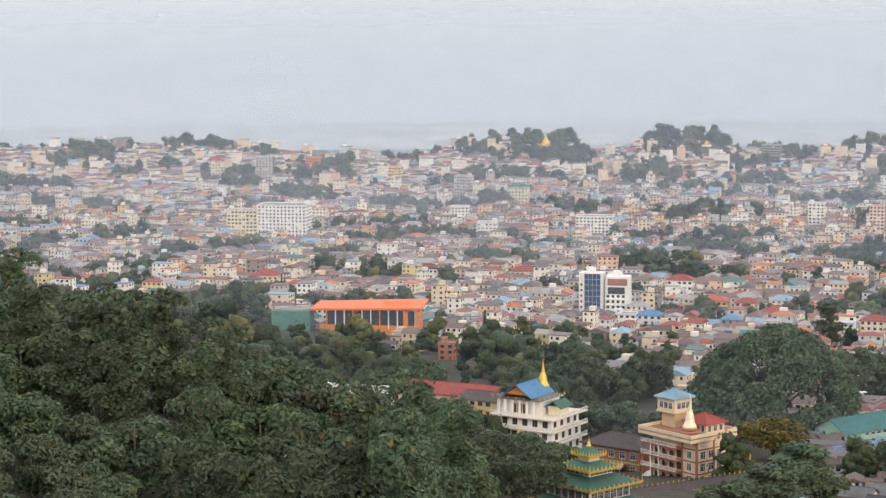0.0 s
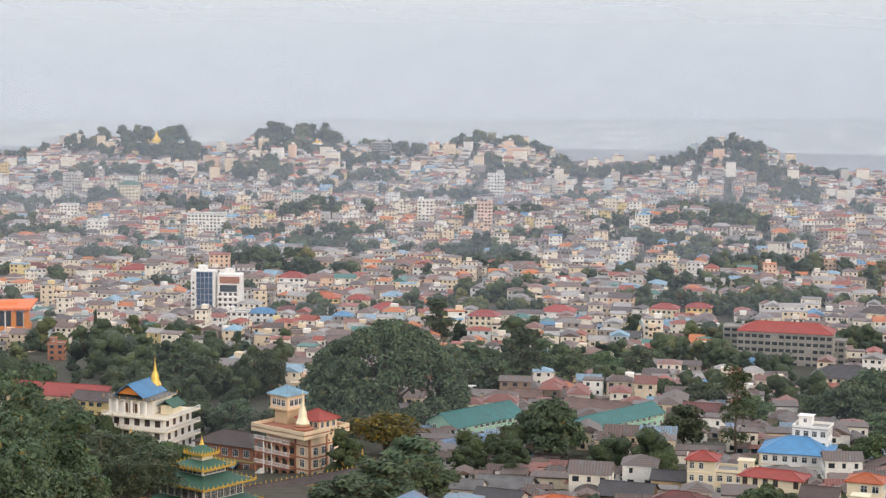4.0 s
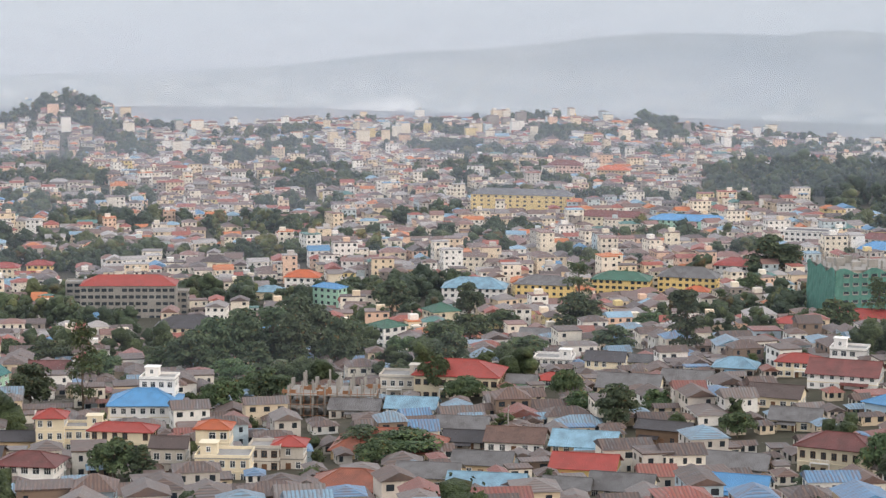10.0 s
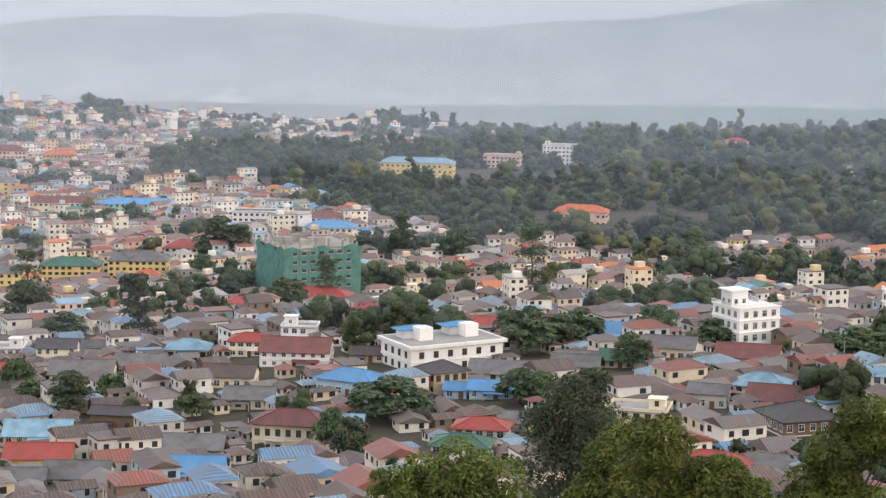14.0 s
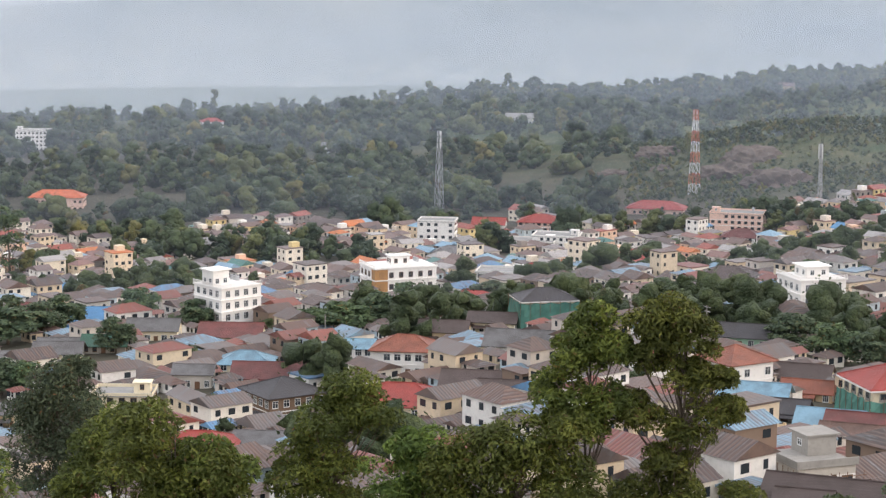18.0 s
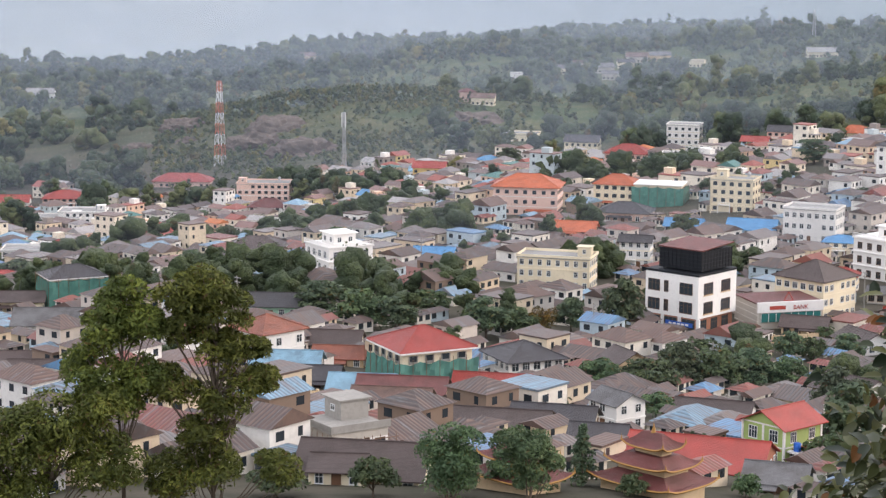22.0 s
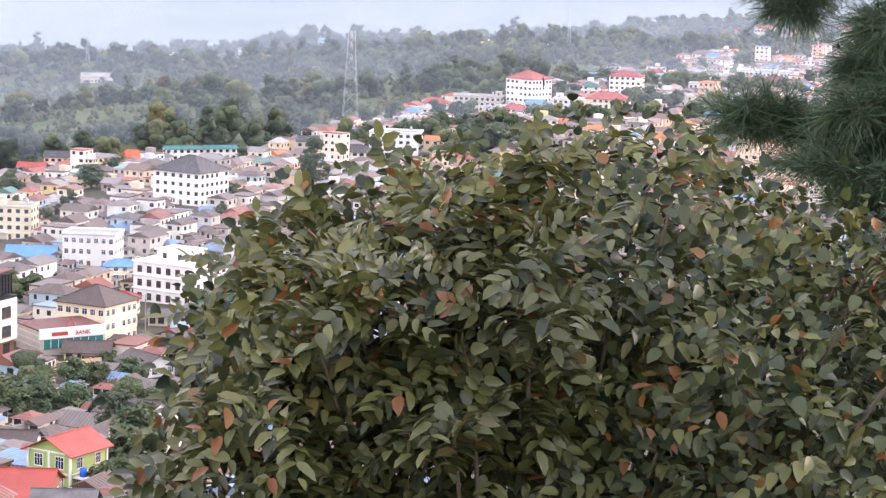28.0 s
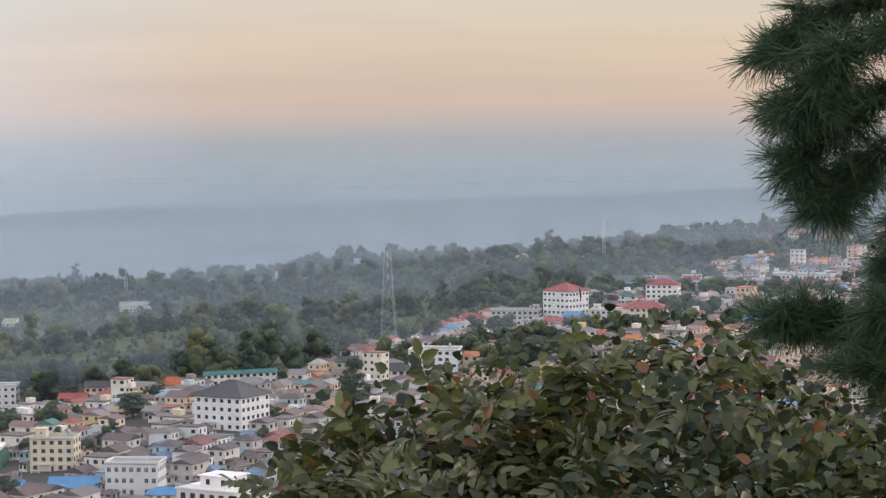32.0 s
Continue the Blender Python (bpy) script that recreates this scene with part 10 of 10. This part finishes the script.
def near_pine():
    """Pine boughs that reach in beside the broad-leaved tree, with unseen ones added above to shade it."""
    rng = np.random.default_rng(5)
    R = 11.0
    x, y, z = at(101.0, 11.6)
    root = thing("pine_tree", pose(0, 0, 0), "pine tree with long dark green needles on dark boughs", "tree")
    # the stem runs on past the view to carry the added boughs
    stem = [Vector((x, y, z - 1))] + [Vector(sphere_at(101.0 - 0.02 * k, e, 11.6)) for k, e in enumerate((-12, -6, -1, 4, 9, 18, 30, 44, 58))]
    g = Geo()
    for k in range(len(stem) - 1):
        g.rod(stem[k], stem[k + 1], 0.17 - 0.014 * k, 8, r2=0.156 - 0.014 * k)
    part("trunk", g.mesh("trunk", BARK, True), root)
    boughs = [[(100.5, 0.4), (98.0, 0.1), (96.2, -0.6), (95.0, -1.6), (94.6, -2.1)],
              [(100.5, 1.6), (97.8, 1.2), (95.5, 0.6), (94.6, -0.4), (94.0, -1.1)],
              [(100.5, 3.0), (97.0, 2.6), (95.0, 1.8), (94.5, 0.9), (94.0, 0.3)],
              [(100.5, 4.4), (97.2, 3.9), (95.2, 3.0), (94.0, 2.2), (93.5, 1.9)],
              [(100.5, 5.4), (97.4, 5.0), (95.8, 4.3), (94.8, 3.8)],
              [(100.5, -1.0), (98.8, -1.5), (97.6, -2.2), (96.9, -2.7)],
              [(100.5, -2.2), (98.6, -2.6), (97.2, -3.2), (96.3, -3.7)],
              [(100.5, -3.4), (98.6, -3.7), (97.2, -4.2), (96.2, -4.6)],
              [(100.5, -4.4), (98.4, -4.8), (97.0, -5.1), (96.1, -5.4)],
              [(100.5, -5.2), (98.2, -5.4), (96.2, -5.2), (94.8, -5.0), (94.0, -4.9), (93.4, -4.9)],
              [(100.5, -6.2), (98.4, -6.3), (96.6, -6.2), (95.2, -6.0)],
              [(100.8, -7.0), (98.8, -7.1), (97.4, -7.0), (96.4, -6.8)],
              [(100.5, -0.4), (98.8, -0.8), (97.6, -1.4)],
              [(100.5, -2.9), (99.2, -3.2), (98.2, -3.4)],
              [(100.5, -4.9), (99.2, -5.4), (98.2, -5.8)],
              [(100.5, -6.6), (99.4, -6.8), (98.4, -7.4)]]
    # unseen boughs added above the view, to keep skylight off the broad-leaved tree
    for k in range(26):
        e, a = 7.0 + 1.9 * k, 118 - (k * 37 % 34)
        boughs.append([(110.0, e + 2), (0.5 * (110 + a - 12), e + 1), (a - 14, e - 1.2), (a - 20, e - 3.2)])
    needles = []
    for b, pts in enumerate(boughs):
        g = Geo()
        line = []
        for (a0, e0), (a1, e1) in zip(pts, pts[1:]):
            for k in range(6):
                f = k / 6
                line.append(sphere_at(a0 + (a1 - a0) * f, e0 + (e1 - e0) * f + 0.08 * math.sin(k * 2.1 + b), R + 0.25 * math.sin(b * 2.3 + f)))
        line.append(sphere_at(*pts[-1], R + 0.25 * math.sin(b * 2.3)))
        for k in range(len(line) - 1):
            f = k / len(line)
            g.rod(line[k], line[k + 1], 0.030 * (1 - f) + 0.007, 5)
            for s in range(4):
                if k > 1 or s < 2:
                    side = rng.normal(0, 1, 3)
                    side[2] = abs(side[2]) * 0.4 - 0.15
                    side /= np.linalg.norm(side)
                    run = line[k + 1] - line[k]
                    d = side * 0.8 + run / np.linalg.norm(run) * 0.6
                    tip = line[k] + d * rng.uniform(0.06, 0.20)
                    g.rod(line[k], tip, 0.008, 4, r2=0.005)
                    needle_tuft(rng, tip, d, needles, 66)
        needle_tuft(rng, line[-1], line[-1] - line[-2], needles, 80)
        part("bough", g.mesh("bough", BARK), root)
    part("needle_mass", quads_mesh("needle_mass", np.concatenate(needles), NEEDLE), root, None, "long dark green needles")
    # small-leaved shrub under the pine and a leafy twig hanging beside it
    leaf_grey = foliage("grey_green_leaf", (0.022, 0.040, 0.028), (0.075, 0.110, 0.078), dry=0.02, rough=0.6, spec=0.2, trans=0.2)
    bush = thing("shrub", pose(0, 0, 0), "grey-green small-leaved shrub under the pine", "shrub")
    low = Vector(at(99.2, 9.3))
    pts = []
    for q in range(46):
        a, e = rng.uniform(96.9, 102), rng.uniform(-17, -7.6)
        if a < 97.6 and e > -8.2:
            continue
        tip = sphere_at(a, e, 9.2 + rng.uniform(-0.5, 0.5))
        g = Geo()
        g.rod(low - Vector((0, 0, 0.3)), tip, 0.012, 4, r2=0.003)
        part("stem", g.mesh("stem", BARK), bush)
        pts.append(tip + rng.normal(0, 0.17, (300, 3)) * np.array([1, 1, 0.9]))
    pts = np.concatenate(pts)
    outv = np.tile(np.array([-0.6, 0.0, 0.7]), (len(pts), 1))
    part("leaf_mass", quads_mesh("leaf_mass", blades(rng, pts, outv, 0.023, 0.42, 0.8), leaf_grey), bush)
    # a climbing branch with glossy leaves that hangs from the pine's stem
    vine = thing("leafy_branch", pose(0, 0, 0), "hanging branch with pale glossy leaves on the pine", "branch")
    leaves = []
    for q in range(16):
        a, e = rng.uniform(98.2, 101.5), rng.uniform(-3.0, 4.2)
        tip = sphere_at(a, e, 10.2 + rng.uniform(-0.2, 0.2))
        g = Geo()
        g.rod(sphere_at(100.9, e + 1.2, 11.5), tip, 0.012, 4, r2=0.004)
        part("stem", g.mesh("stem", BARK), vine)
        for _ in range(48):
            c = tip + rng.normal(0, 0.16, 3) * np.array([1, 1, 1.3])
            leaflet_fan(rng, c, rng.normal(0, 0.5, 3) + np.array([-0.2, 0, -0.7]), np.array([-0.8, 0, 0.4]), 0.02, 0, 0.068, leaves, 0.2)
    tagged(part("leaf_mass", leaf_mesh("leaf_mass", leaves, leaf_grey), vine), kind="stuff")


near_broadleaf()
near_pine()


HOUSE_COUNT = len(TAKEN)
FA, FR, FW = (np.array([q[k] for q in FRONTS]) for k in range(3))


# ---- the far town: hundreds of houses that nobody could count ----
def put(rng, x, y, z, w, d, h, fl, r, ang, walls_v, walls_f, roof_v, roof_f, win_v, win_f):
    """One block of a far house: walls, roof, windows on the sides in view."""
    c, s = math.cos(ang), math.sin(ang)

    def P(u, v, q):
        return (x + u * c - v * s, y + u * s + v * c, z + q)
    b = len(walls_v)
    for q in (-4, h):
        for u, v in ((-1, -1), (1, -1), (1, 1), (-1, 1)):
            walls_v.append(P(u * w / 2, v * d / 2, q))
    walls_f += [(b, b + 1, b + 5, b + 4), (b + 1, b + 2, b + 6, b + 5), (b + 2, b + 3, b + 7, b + 6), (b + 3, b, b + 4, b + 7), (b + 4, b + 5, b + 6, b + 7)]
    kind = rng.random()
    k = len(roof_v)
    o = 0.5
    if fl >= 4 or kind < 0.16:
        if r > 820 and rng.random() < 0.6:  # stair tower on a flat roof
            b = len(walls_v)
            u0, v0 = rng.uniform(-0.25, 0.25) * w, rng.uniform(-0.25, 0.25) * d
            for q in (h - 0.1, h + 2.5):
                for u, v in ((-1, -1), (1, -1), (1, 1), (-1, 1)):
                    walls_v.append(P(u0 + u * 1.8, v0 + v * 1.6, q))
            walls_f += [(b, b + 1, b + 5, b + 4), (b + 1, b + 2, b + 6, b + 5), (b + 2, b + 3, b + 7, b + 6), (b + 3, b, b + 4, b + 7), (b + 4, b + 5, b + 6, b + 7)]
        for q in (h + 0.02, h + 0.35):
            for u, v in ((-1, -1), (1, -1), (1, 1), (-1, 1)):
                roof_v.append(P(u * (w / 2 + 0.25), v * (d / 2 + 0.25), q))
        roof_f += [(k, k + 1, k + 5, k + 4), (k + 1, k + 2, k + 6, k + 5), (k + 2, k + 3, k + 7, k + 6), (k + 3, k, k + 4, k + 7), (k + 4, k + 5, k + 6, k + 7)]
    else:
        rise = d * rng.uniform(0.16, 0.27)
        rl = w / 2 + o if kind < 0.62 else max(0.5, (w - d) / 2 + 0.5)
        for u, v in ((-1, -1), (1, -1), (1, 1), (-1, 1)):
            roof_v.append(P(u * (w / 2 + o), v * (d / 2 + o), h - 0.15))
        roof_v.append(P(-rl, 0, h + rise))
        roof_v.append(P(rl, 0, h + rise))
        roof_f += [(k, k + 1, k + 5, k + 4), (k + 2, k + 3, k + 4, k + 5), (k + 1, k + 2, k + 5), (k + 3, k, k + 4), (k + 3, k + 2, k + 1, k)]
    if r < 2300:
        for side in range(4):
            nu, nv = ((0, -1), (1, 0), (0, 1), (-1, 0))[side]
            wx, wy = nu * c - nv * s, nu * s + nv * c
            if wx * x + wy * y > 0:
                continue
            span, off = (w, d / 2) if nu == 0 else (d, w / 2)
            cols = max(2, int(span / 2.9))
            for f_ in range(fl):
                for q in range(cols):
                    if rng.random() < 0.15:
                        continue
                    tpos = (q + 0.5) / cols * span - span / 2
                    hw = rng.choice((0.45, 0.6, 0.8))
                    n0 = len(win_v)
                    for du, dz in ((-hw, 0.9), (hw, 0.9), (hw, 2.2), (-hw, 2.2)):
                        tt, oo = tpos + du, off + 0.04
                        u, v = (tt, nv * oo) if nu == 0 else (nu * oo, tt)
                        win_v.append(P(u, v, f_ * 3.0 + dz))
                    win_f.append((n0, n0 + 1, n0 + 2, n0 + 3))


def far_houses():
    rng = random.Random(5)
    win_v, win_f = [], []
    walls = {True: ([], []), False: ([], [])}
    roofs = {True: ([], []), False: ([], []), "turned": ([], [])}
    spots = []
    for gi in range(-150, 330):
        for gj in range(-60, 300):
            if gj % 7 == 0 or (gi + gj // 21 * 3) % 11 == 0:
                continue
            th = radians(-18)
            gx, gy = gi * 11.6 + rng.uniform(-3.0, 3.0), gj * 12.2 + rng.uniform(-3.0, 3.0)
            x, y = gx * math.cos(th) - gy * math.sin(th), gx * math.sin(th) + gy * math.cos(th)
            r, a = math.hypot(x, y), bearing(x, y)
            if r < NEAR_LIMIT or wooded(a, r) or on_knoll(a, r) and rng.random() < (0.85 if 5.2 < a < 7.4 else 0.35) or a > 97 or rng.random() < (0.10 if r < 1150 else 0.2) or not free(x, y, 5):
                continue
            patch = noise.noise(Vector((x / 90, y / 90, 3)))
            if patch > (0.24 if r < 1000 else 0.17) and rng.random() < 0.85:
                continue
            spots.append((x, y, False))
    # sheds and lean-tos in the yards of the nearer houses
    taken = np.array(TAKEN[:HOUSE_COUNT] + [(x, y, 5.2) for x, y, _ in spots])
    for _ in range(9000):
        a, r = rng.uniform(2, 97), math.sqrt(rng.uniform(NEAR_LIMIT ** 2, 900 ** 2))
        x, y = r * math.sin(radians(a)), r * math.cos(radians(a))
        if wooded(a, r) or rng.random() < 0.25 or np.any((x - taken[:, 0]) ** 2 + (y - taken[:, 1]) ** 2 < (taken[:, 2] * 0.92 + 2.0) ** 2):
            continue
        spots.append((x, y, True))
        taken = np.vstack([taken, (x, y, 3.4)])
    for x, y, shed in spots:
        th = radians(-18)
        r, a = math.hypot(x, y), bearing(x, y)
        hide = np.any((np.abs(a - FA) < FW) & (FR > r) & (FR - r < 42))
        if hide and not shed and rng.random() < 0.35:
            continue
        walls_v, walls_f = walls[r < 820]
        w, d = rng.uniform(6.5, 11.5), rng.uniform(6, 9)
        if r > 1150:
            w, d = rng.uniform(7.5, 14.5), rng.uniform(6.5, 10)
        fl = rng.choice((1, 1, 1, 2, 2) if a > 45 else (1, 1, 2, 2, 2, 3) if r < 1050 else (1, 2, 2, 2, 3, 3) if r < 2250 else (1, 1, 2)) if rng.random() > (0.05 if r > 1100 and a < 40 else 0.012) else rng.choice((4, 5, 5))
        if shed:
            w, d = rng.uniform(3.6, 7.0), rng.uniform(3.2, 5.0)
        if hide or shed:
            fl = 1
        elif r < 760:
            fl = 1 if rng.random() < 0.55 else 2
        h = fl * 2.9 + 0.2 - 0.6 * (hide or shed)
        turned = rng.random() < 0.4
        ang = th + rng.gauss(0, 0.12 if r > 820 else 0.06) + (math.pi / 2 if turned else 0)
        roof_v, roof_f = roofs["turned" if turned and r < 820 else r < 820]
        z = float(land(x, y))
        volumes = [(x, y, w, d, h, fl)]
        if not shed and r < 2100 and rng.random() < 0.55:  # a lower wing or a lean-to beside the main block
            ww, wd, wf = w * rng.uniform(0.4, 0.75), d * rng.uniform(0.5, 0.8), max(1, fl - 1)
            u0, v0 = rng.choice((-1, 1)) * (w * 0.5 + ww * 0.28), rng.uniform(-0.3, 0.3) * d
            if rng.random() < 0.4:
                u0, v0 = rng.uniform(-0.2, 0.2) * w, -(d * 0.5 + wd * 0.25)
            volumes.append((x + u0 * math.cos(ang) - v0 * math.sin(ang), y + u0 * math.sin(ang) + v0 * math.cos(ang), ww, wd, wf * 2.8 - 0.3, wf))
        for x, y, w, d, h, fl in volumes:
            put(rng, x, y, z, w, d, h, fl, r, ang, walls_v, walls_f, roof_v, roof_f, win_v, win_f)
    wall_m = islands("far_house_plaster", [(0.0, (0.83, 0.75, 0.63)), (0.22, (0.78, 0.63, 0.45)), (0.38, (0.52, 0.48, 0.43)), (0.45, (0.85, 0.81, 0.75)), (0.66, (0.78, 0.53, 0.38)),
                                          (0.75, (0.30, 0.26, 0.23)), (0.80, (0.82, 0.72, 0.57)), (0.93, (0.52, 0.59, 0.60)), (0.975, (0.72, 0.57, 0.28))], grime=0.18)
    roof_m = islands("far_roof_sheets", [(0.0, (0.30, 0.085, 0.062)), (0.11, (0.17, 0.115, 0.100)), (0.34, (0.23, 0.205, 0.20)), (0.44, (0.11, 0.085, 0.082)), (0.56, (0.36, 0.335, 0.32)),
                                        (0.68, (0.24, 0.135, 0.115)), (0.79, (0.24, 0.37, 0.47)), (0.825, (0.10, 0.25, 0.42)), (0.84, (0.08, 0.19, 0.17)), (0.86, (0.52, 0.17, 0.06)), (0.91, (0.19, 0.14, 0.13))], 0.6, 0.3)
    wall_n = islands("weathered_house_walls", [(0.0, (0.80, 0.74, 0.64)), (0.24, (0.68, 0.57, 0.42)), (0.36, (0.55, 0.51, 0.46)), (0.44, (0.82, 0.79, 0.74)), (0.68, (0.24, 0.17, 0.125)),
                                              (0.75, (0.68, 0.55, 0.39)), (0.87, (0.46, 0.55, 0.60)), (0.92, (0.62, 0.55, 0.48))], grime=0.2)
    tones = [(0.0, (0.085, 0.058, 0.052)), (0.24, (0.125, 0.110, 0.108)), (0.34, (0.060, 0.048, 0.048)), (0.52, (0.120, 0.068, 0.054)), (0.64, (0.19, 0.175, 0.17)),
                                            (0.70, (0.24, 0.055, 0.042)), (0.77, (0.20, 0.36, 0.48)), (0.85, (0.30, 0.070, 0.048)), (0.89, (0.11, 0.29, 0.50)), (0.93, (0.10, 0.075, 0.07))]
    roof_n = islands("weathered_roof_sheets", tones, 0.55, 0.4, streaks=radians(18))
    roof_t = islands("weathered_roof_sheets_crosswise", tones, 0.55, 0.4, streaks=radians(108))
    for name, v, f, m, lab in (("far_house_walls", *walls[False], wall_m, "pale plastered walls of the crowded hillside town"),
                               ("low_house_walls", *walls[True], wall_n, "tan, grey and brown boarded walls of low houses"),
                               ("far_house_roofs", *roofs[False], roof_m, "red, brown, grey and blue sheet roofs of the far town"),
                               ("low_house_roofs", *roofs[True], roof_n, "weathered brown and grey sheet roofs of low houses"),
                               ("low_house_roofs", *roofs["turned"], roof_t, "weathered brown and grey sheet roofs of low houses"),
                               ("far_house_windows", win_v, win_f, GLASS, "small dark windows of the far town houses")):
        tagged(mesh_ob(name, v, f, m), lab, "houses", kind="stuff")


NEAR_LIMIT = 265
far_houses()
far_woods()
